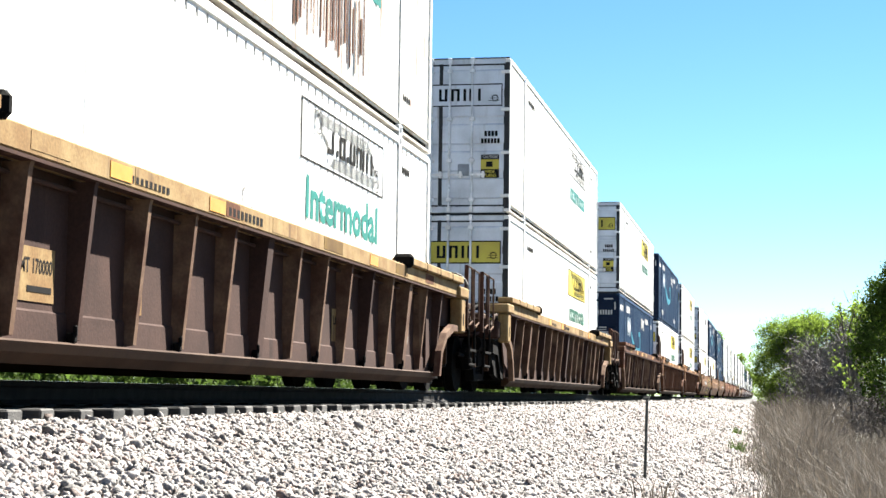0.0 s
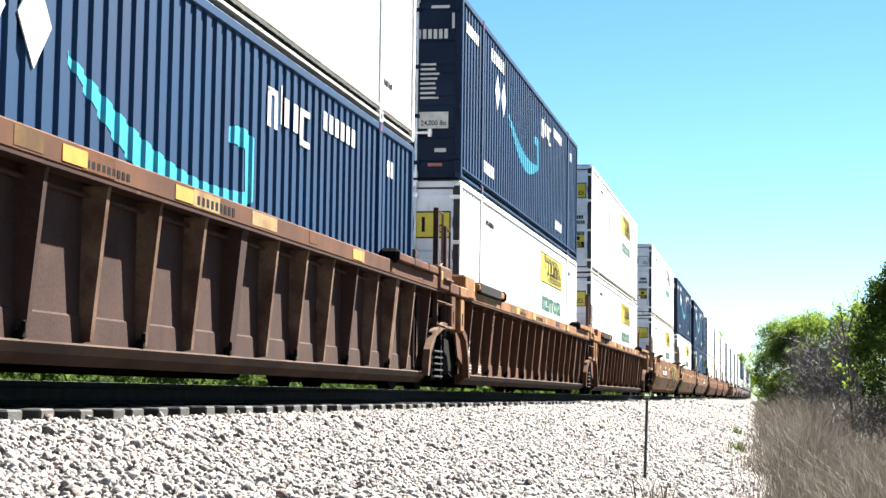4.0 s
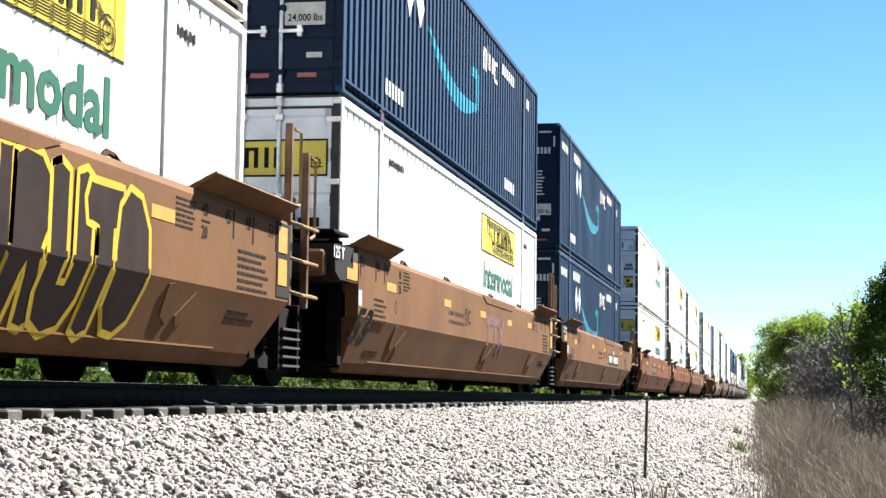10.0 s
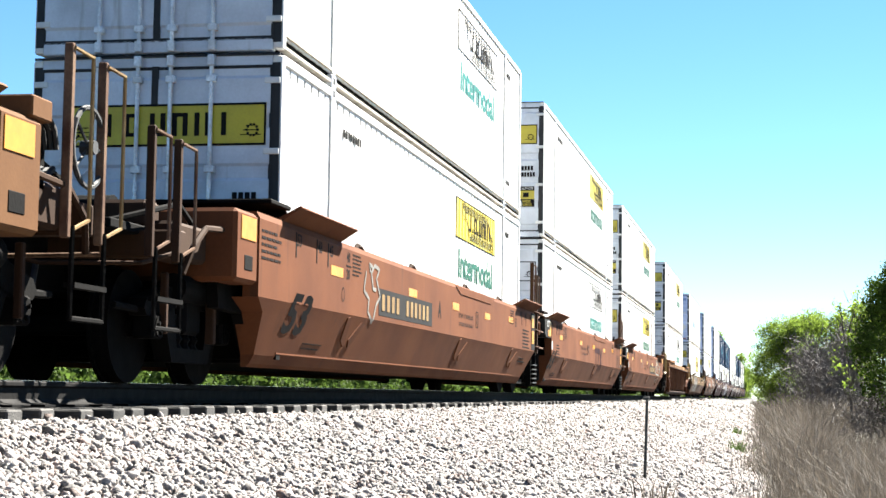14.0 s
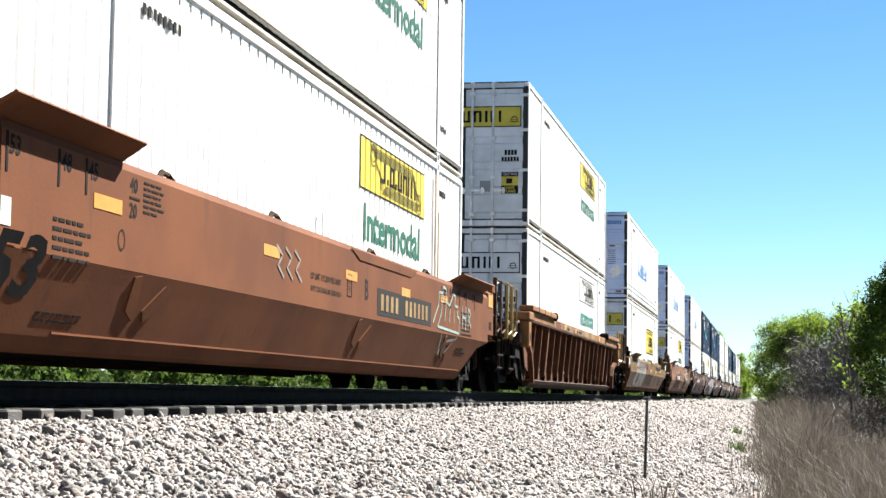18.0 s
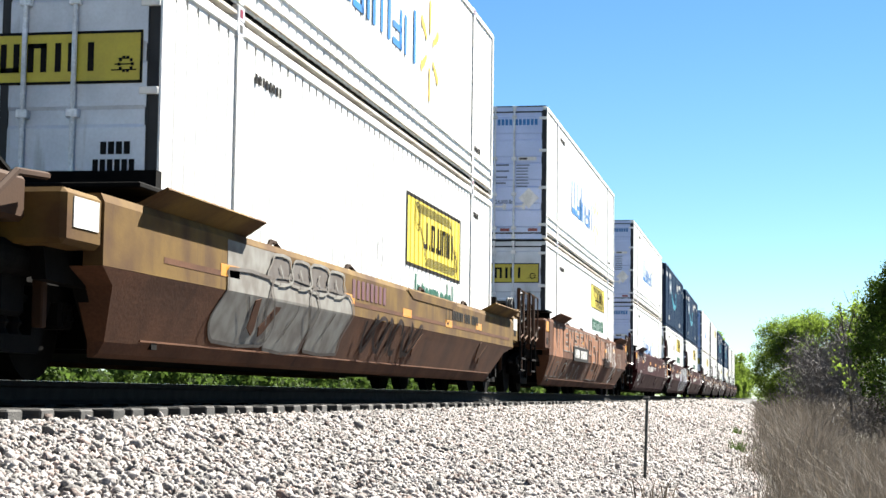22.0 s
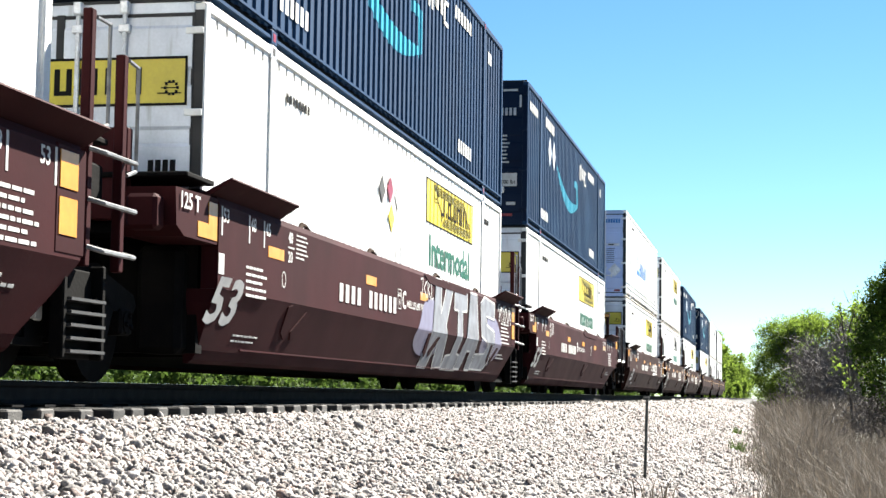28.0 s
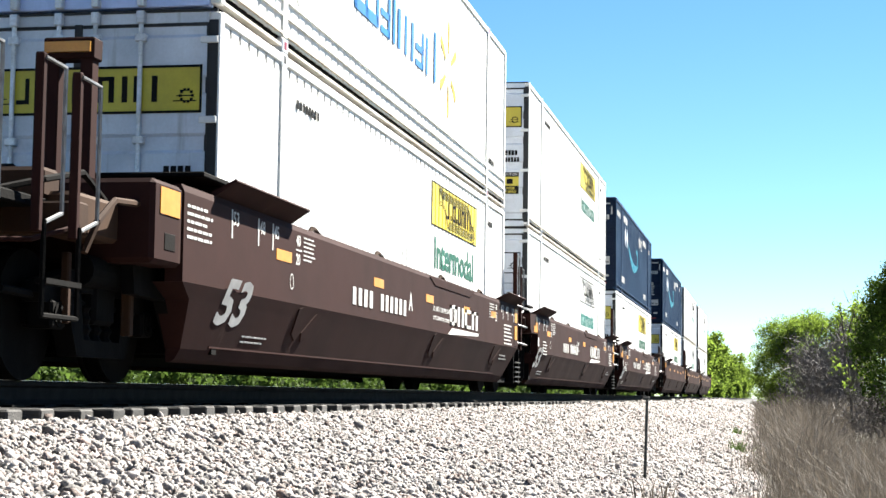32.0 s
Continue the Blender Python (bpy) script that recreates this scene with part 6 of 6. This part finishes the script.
tree("leafless_shrub", "dark leaning stems below the green tree", 38, -2.15, 2.7, 260, 0.04, 0.16, LEAF, 44, 3, 0.35, BARK, wide=0.8)
for k, (x, y, w, h) in enumerate(((310, 13.0, 4.5, 12.5), (390, 13.0, 4.6, 16.0), (470, 12.8, 4.6, 15.5), (580, 12.8, 4.8, 16), (720, 12.5, 4.8, 16), (900, 12, 5, 17))):
    tree("leafy_tree", "tall green tree beside the far track", x, y, h, 7000, 0.34, 1.6, LEAF, 60 + k, 4, 0.6, wide=w, low=0.06, fill=120)
for k, (x, y, w, h) in enumerate(((350, 10.3, 1.8, 4.5), (440, 10.2, 1.9, 5.5), (560, 10.3, 2.0, 7), (700, 10.2, 2.0, 9))):
    tree("leafy_shrub", "green shrubs crowding the far track", x, y, h, 2600, 0.28, 1.0, LEAF, 80 + k, 3, 0.6, wide=w, low=0.05)


def hedge(name, label, x0, x1, y, h, count, size, seed):
    rng = np.random.default_rng(seed)
    n = int((x1 - x0) / (h * 0.7))
    c = [(rng.uniform(x0, x1), y + rng.normal(0, 1.6), -0.7 + h * rng.uniform(0.1, 0.75)) for _ in range(n * 3)]
    V, T = leaf_cloud(c, [h * rng.uniform(0.2, 0.42) for _ in c], count, size, seed)
    V[:, 2] = np.maximum(V[:, 2], -0.8)
    tagged(new(name, soup(name, V, T, HEDGE)), label, "hedge", kind="stuff")


hedge("hedgerow", "overgrown green hedgerow across the field", 30, 110, 24, 1.9, 32000, 0.15, 91)
hedge("hedgerow", "tall green hedgerow behind the field", 60, 330, 36, 4.2, 30000, 0.3, 95)
hedge("hedgerow", "overgrown green hedgerow across the field", 110, 330, 26, 2.6, 26000, 0.28, 92)


def far_woods():
    rng = np.random.default_rng(93)
    c = [(1260 + rng.normal(0, 12), rng.uniform(-60, 90), rng.uniform(0, 17)) for _ in range(260)]
    V, T = leaf_cloud(c, [rng.uniform(2.5, 5) for _ in c], 16000, 0.9, 94)
    V[:, 2] = np.maximum(V[:, 2], -1)
    tagged(new("far_woods", soup("far_woods", V, T, LEAF)), "distant line of green woods", "woods", kind="stuff")


far_woods()

# ---------------------------------------------------------------- the train
K = {
    "yellow": container("white", "white ribbed freight container with yellow haulier panel", "yellow", "yellow"),
    "pale": container("white", "white freight container with black outlined haulier panel", "outline", "plain"),
    "rusty": container("rusty", "rust-streaked white freight container", "outline", "plain"),
    "framed": container("white", "clean white freight container with black-framed yellow panel", "framed", "yellow"),
    "blue": container("blue", "corrugated blue freight container with cyan smile mark", "smile", ""),
    "retail": container("retail", "smooth white freight container with blue bars and yellow spark", "retail", ""),
}
for name in ("blue", "yellow", "pale"):
    K["far " + name] = container("blue" if name == "blue" else "white", {"blue": "corrugated blue freight container with cyan smile mark", "yellow": "white ribbed freight container with yellow haulier panel", "pale": "white freight container with black outlined haulier panel"}[name], {"blue": "smile", "yellow": "yellow", "pale": "outline"}[name], "" if name == "blue" else "yellow" if name == "yellow" else "plain", True)
STACKS = ["rusty pale", "pale yellow", "yellow blue", "blue yellow", "yellow yellow", "pale yellow", "blue yellow", "blue blue", "pale yellow",
          "yellow pale", "yellow yellow", "yellow pale", "retail framed", "retail yellow", "retail retail", "blue yellow", "blue yellow",
          "retail yellow", "yellow pale", "blue yellow", "blue yellow", "pale pale", "pale pale"]
used = set()
for u, pair in enumerate(STACKS):
    for kind, z in zip(pair.split(), (0.345 + TALL, 0.345)):
        kind = "far " + kind if u > 19 else kind
        ob = K[kind]
        m = pose(FRONTS[u], TRACK_Y, z)
        if kind in used:
            ob = copy_thing(ob, m)
        else:
            used.add(kind)
            ob.matrix_basis = m
        KEYED.append((ob, FRONTS[u], z))

RED_CARS = "rust-brown ribbed well car with tan top chord"
CARS = []


def place(u, car, ahead=0.0):
    """Put a car under its stack; ahead: how far its well is off the container's end."""
    car.matrix_basis = pose(FRONTS[u] + ahead, TRACK_Y, 0)
    KEYED.append((car, FRONTS[u] + ahead, 0.0))
    CARS.append(car)
    return car


def ribbed_marks(car, pale, patched):
    Y = -1.322
    word(car, "53", 14.05, Y - 0.003, 0.56, 0.34, INK if not patched else pale, width=0.5, bold=0.04)
    for k, (x, w) in enumerate(((2.72, 0.62), (4.6, 0.34), (10.6, 0.4))):
        if patched:
            part("faded_patch", plates([(x, x + w, 0.5, 0.85)], Y, 0.003), CHORD, car)
        word(car, "LMT 170000" if k == 0 else "LMT", x + 0.04, Y - 0.005, 0.68, 0.1, INK, width=w - 0.08)
        part("data_marking", plates([(x + 0.2, x + w - 0.05, 0.56, 0.6)], Y - 0.003, 0.003), INK, car)
    part("chord_marking", plates(glyph_bars(6.3, 1.4, 1.0, 0.07, 9) + glyph_bars(4.0, 1.4, 0.9, 0.05, 10), -OUT - 0.001, 0.003), INK, car)


place(0, well_car("ribbed", RED_CARS, True, True, paint=BROWN_RUST, post=WORN_LIT, pale=RUST, rail=WORN_LIT, wheel="end"), 0.14)
place(1, well_car("ribbed", RED_CARS, True, True, paint=BROWN_RUST, post=WORN_LIT, pale=RUST, rail=WORN_LIT, wheel="end"), 0.2)
for u in (2, 3, 4):
    c = place(u, well_car("ribbed", "orange-brown rusted ribbed well car unit", u == 2, u == 4, paint=BROWN_RUST if u == 2 else UMBER, chord=TAGGED_BROWN if u == 2 else ORANGE_CHORD, post=WORN_LIT if u == 2 else UMBER, pale=BROWN_RUST, rail=WORN_LIT, wheel=""), {2: 0.45, 3: 0.62, 4: 0.62}[u])
    if u == 3:
        graffiti(c, 9.3, 11.0, 0.4, 1.1, SPRAY_PINK, 5, 0.12, 2, False)
        graffiti(c, 12.2, 13.6, 0.55, 0.95, SPRAY_PALE, 6, 0.035, 2, False, SPRAY_GREEN)
    if u == 4:
        graffiti(c, 6.0, 9.2, 0.45, 1.0, SPRAY_PALE, 7, 0.04, 3, False)
        graffiti(c, 9.5, 14.2, 0.45, 1.0, SPRAY_GREEN, 8, 0.05, 5, False, SPRAY_PALE)
    if u in (3, 4):
        part("stencil_panel", plates([(-0.49, 0.41, 0.46, 1.3)], -1.320, 0.003), PATCH, c)
        word(c, "25T", -0.42, -1.326, 0.54, 0.27, SIGN_WHITE, width=0.66, bold=0.04)
        word(c, "20", 1.44, -1.492, 1.13, 0.09, INK)
        word(c, "40", 1.44, -1.484, 1.0, 0.09, INK)
        part("data_marking", plates([(-0.3, 0.2, 0.3 + 0.045 * j, 0.318 + 0.045 * j) for j in range(3)] + [(0.62, 1.1, 0.3 + 0.045 * j, 0.318 + 0.045 * j) for j in range(3)], -1.346, 0.003), SIGN_WHITE, c)
        part("data_marking", plates([(-0.4, -0.05, 0.86 + 0.04 * j, 0.875 + 0.04 * j) for j in range(2)], -1.324, 0.003), SIGN_WHITE, c)
        part("stencil_panel", plates([(14.98, 15.9, 0.46, 1.3)], -1.320, 0.003), PATCH, c)
        word(c, "53", 15.62, -1.326, 1.12, 0.11, SIGN_WHITE)
        part("data_marking", plates(text_lines(15.05, 0.98, 0.7, 7, 0.07, 0.035, 9), -1.324, 0.003), SIGN_WHITE, c)
for u, l in ((5, "A"), (6, "C"), (7, "B")):
    c = place(u, well_car("smooth", "tan-painted smooth-sided well car unit", u == 5, u == 7, paint=TAN, pale=WORN_LIT, rail=CHORD, box_paint=PATCH, rise=2, tall=0.4 if u == 5 else 0.3, sides={5: (-1.08, 16.82), 6: (-0.1, 16.85), 7: (-0.52, 17.08)}[u]))
    smooth_marks(c, INK, l, {"A": 3.25, "B": 9.4, "C": 0}[l], PATCH if l != "C" else None, late=l == "B")
    if l == "A":
        block_letters(c, [("O", 9.1, 9.75, 0.34, 1.36), ("A", 9.65, 10.3, 0.32, 1.36), ("N", 10.2, 10.9, 0.3, 1.4), ("R", 10.85, 11.55, 0.3, 1.42), ("U", 11.4, 12.15, 0.3, 1.4), ("T", 11.98, 12.72, 0.3, 1.36), ("O", 12.48, 13.2, 0.32, 1.36)], SPRAY_DARK, SPRAY_YELLOW, 0.055)
    if l != "A":
        word(c, "125 T", -1.2, -OUT - 0.004, 1.34, 0.13, SIGN_WHITE, width=0.44)
    if l == "C":
        owner_mark(c, SPRAY_PINK)
for u, l in ((8, "A"), (9, "C"), (10, "B")):
    c = place(u, well_car("smooth", "red-brown smooth-sided well car unit", u == 8, u == 10, paint=REDBROWN, pale=MUD, rail=WORN_LIT, box_paint=PATCH, sides={8: (-1.44, 16.46), 9: (-0.45, 16.4), 10: (-0.37, 17.2)}[u]))
    smooth_marks(c, INK, l, {"A": 3.25, "B": 9.4, "C": 0}[l], PATCH if l != "C" else None, late=l == "B", numerals=CHORD)
    if l == "A":
        tag_lines(c, [[(2.6, 1.3), (2.5, 1.08), (2.75, 1.0), (2.7, 0.85), (2.95, 0.74), (3.1, 0.95), (3.3, 1.05), (3.1, 1.25), (3.25, 1.36), (3.0, 1.39), (2.85, 1.3), (2.95, 1.12), (3.1, 1.12)], [(2.8, 1.3), (2.75, 1.4), (2.9, 1.36)]], 0.045, SPRAY_PALE)
    if l != "A":
        word(c, "125 T", -1.2, -OUT - 0.004, 1.34, 0.13, SIGN_WHITE, width=0.44)
    if l == "C":
        owner_mark(c, MAROON)
    if l == "B":
        tag_lines(c, [[(12.68, 0.9), (13.05, 1.15), (13.1, 1.33), (13.35, 1.33), (13.35, 1.42), (13.6, 1.4), (13.58, 1.24), (13.85, 1.18), (14.15, 1.36), (14.3, 1.34), (14.25, 1.2), (14.5, 1.2), (14.48, 1.06), (14.65, 1.04), (14.6, 0.84)],
                      [(13.35, 1.33), (13.25, 1.05), (13.0, 0.86), (14.6, 0.82)], [(13.6, 1.2), (13.5, 0.95)], [(13.9, 1.15), (13.85, 0.95)], [(14.2, 1.12), (14.2, 0.95)],
                      [(13.32, 0.77), (13.6, 0.48), (13.65, 0.66), (14.0, 0.7), (14.4, 0.72), (13.95, 0.52), (14.5, 0.76)],
                      [(14.88, 1.24), (14.9, 0.9)], [(14.88, 1.08), (15.14, 1.06)], [(15.16, 1.24), (15.14, 0.88)], [(15.36, 1.22), (15.34, 0.94)], [(15.36, 1.22), (15.55, 1.15), (15.4, 1.06), (15.6, 0.94)]], 0.035, SPRAY_MINT)
        tag_lines(c, [[(5.3 + 0.3 * k, 1.28), (5.5 + 0.3 * k, 1.2), (5.35 + 0.3 * k, 1.1), (5.55 + 0.3 * k, 1.0)] for k in range(3)], 0.03, SPRAY_PALE)
c = place(11, well_car("ribbed", "orange-rusted ribbed well car with worn chord", True, True, paint=ORANGE_RUST, chord=ORANGE_CHORD, post=ORANGE_RUST, pale=SPRAY_GOLD, wheel=""), 0.36)
part("graffiti", ribbon([(3.0 + 0.2 * t + 0.12 * math.sin(2.6 * t), 1.435 + 0.055 * math.sin(3.1 * t + 1)) for t in np.linspace(0, 26, 120)], 0.018, lambda z: -OUT - 0.005), SPRAY_PALE, c)
graffiti(c, 0.2, 6.0, 0.45, 1.2, SPRAY_SILVER, 18, 0.04, 6, False)
graffiti(c, 9.0, 15.0, 0.45, 1.2, SPRAY_PALE, 19, 0.05, 5, False)
c = place(12, well_car("smooth", "soiled ochre and brown smooth-sided well car", True, True, paint=OCHRE, low=UMBER, pale=MUD, rail=WORN_LIT, top=1.27, box_paint=OCHRE, sides=(-1.67, 17.05)))
part("graffiti", plates([(1.0, 2.4, 0.94, 1.2)], -OUT, 0.003), SPRAY_PALE, c)
bubble_graffiti(c, 1.0, 5.2, 0.32, 1.0, 3, SPRAY_PALE, SPRAY_GREY, 0.03, 8.0, -0.08, 9)
bubble_graffiti(c, 2.2, 4.9, 0.92, 1.2, 4, SPRAY_GREY, SPRAY_PALE, 0.028, 3.0, 0.03, 10, 0.0075)
part("soiled_band", boxes((-0.5, 16.6, -OUT - 0.003, -OUT + 0.02, 0.885, 0.93)), UMBER, c)
graffiti(c, 6.0, 9.0, 0.42, 0.82, SPRAY_DARK, 71, 0.06, 6)
part("number_marking", plates(glyph_bars(5.3, 0.97, 1.7, 0.2, 8), -OUT - 0.003), SPRAY_PINK, c)
part("owner_marking", plates(glyph_bars(11.2, 1.0, 0.9, 0.13, 7) + glyph_bars(12.2, 1.0, 0.5, 0.13, 4) + glyph_bars(12.8, 1.0, 0.6, 0.13, 5), -OUT - 0.003), PATCH, c)
part("round_stencil", ribbon([(10.85 + 0.13 * math.cos(t), 1.07 + 0.15 * math.sin(t)) for t in np.linspace(0, 2 * math.pi, 17)], 0.03, lambda z: -OUT - 0.004), PATCH, c)
c = place(13, well_car("smooth", "graffiti-covered brown smooth-sided well car", True, True, paint=TAGGED_BROWN, low=TAGGED_BROWN, pale=MUD, rail=WORN_LIT, sides=(-1.3, 17.4)))
block_letters(c, [("N", -0.7, 0.35, 0.36, 1.46), ("A", 0.2, 1.1, 0.36, 1.42), ("E", 1.1, 2.0, 0.94, 1.44), ("N", 2.05, 3.0, 0.94, 1.42), ("S", 3.2, 4.1, 1.1, 1.44), ("E", 4.2, 5.1, 1.1, 1.44), ("N", 5.2, 6.2, 1.1, 1.46), ("I", 6.4, 7.0, 0.98, 1.47), ("E", 7.0, 8.0, 0.37, 1.46), ("I", 7.85, 8.6, 0.36, 1.38), ("N", 8.75, 9.62, 0.37, 1.45), ("U", 9.7, 10.35, 0.95, 1.44)], SPRAY_TAN, SPRAY_PALE, 0.022, SPRAY_DARK)
graffiti(c, 0.0, 6.2, 0.34, 0.68, SPRAY_PALE, 22, 0.024, 9, True, SPRAY_DARK)
graffiti(c, 10.8, 12.4, 0.9, 1.4, SIGN_WHITE, 24, 0.028, 5)
tag_lines(c, [[(12.2, 1.4), (12.45, 1.44), (12.6, 1.2), (12.35, 1.05), (12.15, 1.2), (12.2, 1.4)], [(12.9, 0.8), (13.0, 1.25), (13.35, 1.4), (13.65, 1.15), (13.5, 0.85), (13.05, 0.5), (12.95, 0.38), (13.3, 0.36), (13.55, 0.7), (13.85, 0.92), (14.05, 0.82), (13.8, 0.55), (13.6, 0.36)], [(13.05, 0.75), (13.2, 1.2), (13.4, 1.22), (13.4, 0.8)]], 0.05, SIGN_WHITE, 0.008)
graffiti(c, 14.4, 15.6, 0.7, 1.2, SPRAY_PALE, 26, 0.025, 3)
part("owner_marking", plates([(10.3, 12.1, 0.74 + 0.045 * k, 0.76 + 0.045 * k) for k in range(6)], -OUT + 0.03, 0.055), SPRAY_DARK, c)
part("number_panel", plates([(2.95, 6.1, 0.76, 1.08)], -OUT, 0.03), PATCH, c)
part("number_marking", plates(glyph_bars(3.25, 0.83, 0.9, 0.19, 4) + glyph_bars(4.4, 0.83, 1.4, 0.19, 6), -OUT - 0.03), SIGN_WHITE, c)
for u, l in ((14, "A"), (15, "C"), (16, "B")):
    c = place(u, well_car("smooth", "maroon smooth-sided well car unit", u == 14, u == 16, paint=MAROON, pale=MAROON, rail=RAIL_GREY, tall=0.15, sides={14: (-1.39, 16.15), 15: (-0.28, 16.18), 16: (-0.3, 17.03)}[u]))
    smooth_marks(c, SIGN_WHITE, l, 3.55, big=SIGN_WHITE, limit="WELL LD LMT 118,300")
    if l != "A":
        word(c, "125 T", -1.2, -OUT - 0.004, 1.34, 0.13, SIGN_WHITE, width=0.44)
    if l == "C":
        bubble_graffiti(c, 7.9, 9.6, 0.44, 1.2, 1, SPRAY_LILAC, None, 0.05, 2.4, 0.0, 35)
        bubble_graffiti(c, 12.9, 14.5, 0.42, 1.2, 1, SPRAY_LILAC, None, 0.05, 2.4, 0.0, 36)
        block_letters(c, [("K", 8.6, 10.2, 0.3, 1.5), ("I", 10.2, 11.4, 0.3, 1.48), ("A", 11.2, 12.5, 0.32, 1.47), ("S", 12.5, 13.95, 0.34, 1.48)], SPRAY_SILVER, SIGN_WHITE, 0.028, SPRAY_DARK, 0.0068)
        tag_lines(c, [[(7.9, 1.42), (8.05, 1.44), (8.0, 1.2), (7.9, 1.26)], [(8.3, 1.42), (8.12, 1.32), (8.3, 1.2)], [(8.36, 1.42), (8.38, 1.2)], [(8.52, 1.42), (8.4, 1.32), (8.55, 1.2)], [(8.6, 1.42), (8.62, 1.2), (8.75, 1.22)]], 0.025, SIGN_WHITE)
        graffiti(c, 14.3, 15.6, 1.15, 1.4, SIGN_WHITE, 37, 0.022, 5)
for u, l in ((17, "A"), (18, "C"), (19, "B")):
    c = place(u, well_car("smooth", "dark brown smooth-sided well car unit", u == 17, u == 19, paint=MAROON_BROWN, pale=MAROON_BROWN, rail=RAIL_GREY, rise=2, tall=0.15, sides={17: (-1.5, 16.15), 18: (-0.28, 16.18), 19: (-0.3, 17.03)}[u]))
    smooth_marks(c, SIGN_WHITE, l, 3.75, big=SIGN_WHITE)
    part("owner_marking", plates(letter_bars("B", 9.6, 10.1, 0.92, 1.2, True) + letter_bars("N", 10.2, 10.7, 0.92, 1.2, True) + letter_bars("E", 10.8, 11.3, 0.92, 1.2, True) + letter_bars("P", 11.4, 11.9, 0.92, 1.2, True), -OUT - 0.003), SIGN_WHITE, c)
    bm = bmesh.new()
    prism(bm, [(9.5, 0.78), (12.0, 0.84), (12.0, 0.88), (9.8, 0.88)], -OUT - 0.004, -OUT + 0.02)
    part("swoosh_bar", bm, SIGN_WHITE, c)
for u in (20, 21, 22):
    place(u, well_car("smooth", "dark brown smooth-sided well car unit", u == 20, u == 22, paint=MAROON_BROWN, pale=MAROON_BROWN, sides={20: (-1.45, 16.15), 21: (-0.28, 16.18), 22: (-0.3, 17.03)}[u]))


def wear(u, lower):
    """The container of a stack, to add what sets it apart."""
    return KEYED[2 * u + (1 if lower else 0)][0]


Y = -HALF + 0.012
rng = random.Random(8)
part("rust_streak", plates([(x, x + rng.uniform(0.02, 0.07), 0.35 + rng.uniform(0, 0.3), 0.9 + rng.uniform(0, 0.9)) for x in np.arange(9.0, 12.2, 0.13)], Y), ORANGE_RUST, wear(0, False), "rust streaks")
part("rust_streak", plates([(x, x + rng.uniform(0.03, 0.08), 0.5 + rng.uniform(0, 0.6), 1.6 + rng.uniform(0, 0.9)) for x in np.arange(5.2, 7.6, 0.27)], Y), GRIME_SHADE, wear(4, False), "black dribbled streaks")
part("rust_streak", plates([(13.95, 14.03, 0.2, 2.7), (14.2, 14.26, 0.2, 2.2)], Y - 0.02), CHORD, wear(10, True), "brown stained post")
for x, z, m in ((6.75, 2.1, BLACK), (7.2, 2.15, RED), (7.65, 2.1, SIGN_WHITE), (7.3, 1.8, YELLOW)):
    part("hazard_placard", prism(bmesh.new(), [(x - 0.17, z), (x, z - 0.17), (x + 0.17, z), (x, z + 0.17)], Y - 0.006, Y), m, wear(15, True), "diamond hazard placard")
bm = bmesh.new()
length_prism(bm, [(-0.95, 0.95), (-0.7, 0.7), (-0.45, 0.95), (-0.7, 1.2)], -0.03, -0.024)
part("hazard_placard", bm, BLACK, wear(15, True), "black and white hazard placard")
word(wear(15, True), "CORROSIVE", -0.033, -0.5, 0.92, 0.06, SIGN_WHITE, width=0.4, face_x=True)
for u in (0, 1, 2, 3, 4, 11):
    ribbed_marks(CARS[u], SPRAY_PALE, u < 2)


# ---------------------------------------------------------------- what moves
def motions():
    times = [0, 1, 2, 4, 6, 8, 10, 12, 14, 16, 18, 20, 22, 24, 26, 28, 30, 31, 32]
    for ob, front, z in KEYED:
        walk(ob, [(t, pose(front - gone(t), TRACK_Y, z)) for t in times])
    # wheels roll without slipping; axles at the same place on their cars turn alike
    turned = {}
    for car in CARS:
        for ob in car.children_recursive:
            if "axle" not in ob:
                continue
            x = round(ob["axle"], 3)
            if x not in turned:
                walk(ob, [(k / FPS, pose(x, 0, 0.46, 0, -math.degrees(gone(k / FPS) / 0.46), 0)) for k in range(32 * FPS + 1)])
                turned[x] = ob.animation_data
            else:
                ob.rotation_mode = "QUATERNION"
                keys = ob.animation_data_create()
                keys.action = turned[x].action
                keys.action_slot = turned[x].action_slot


motions()
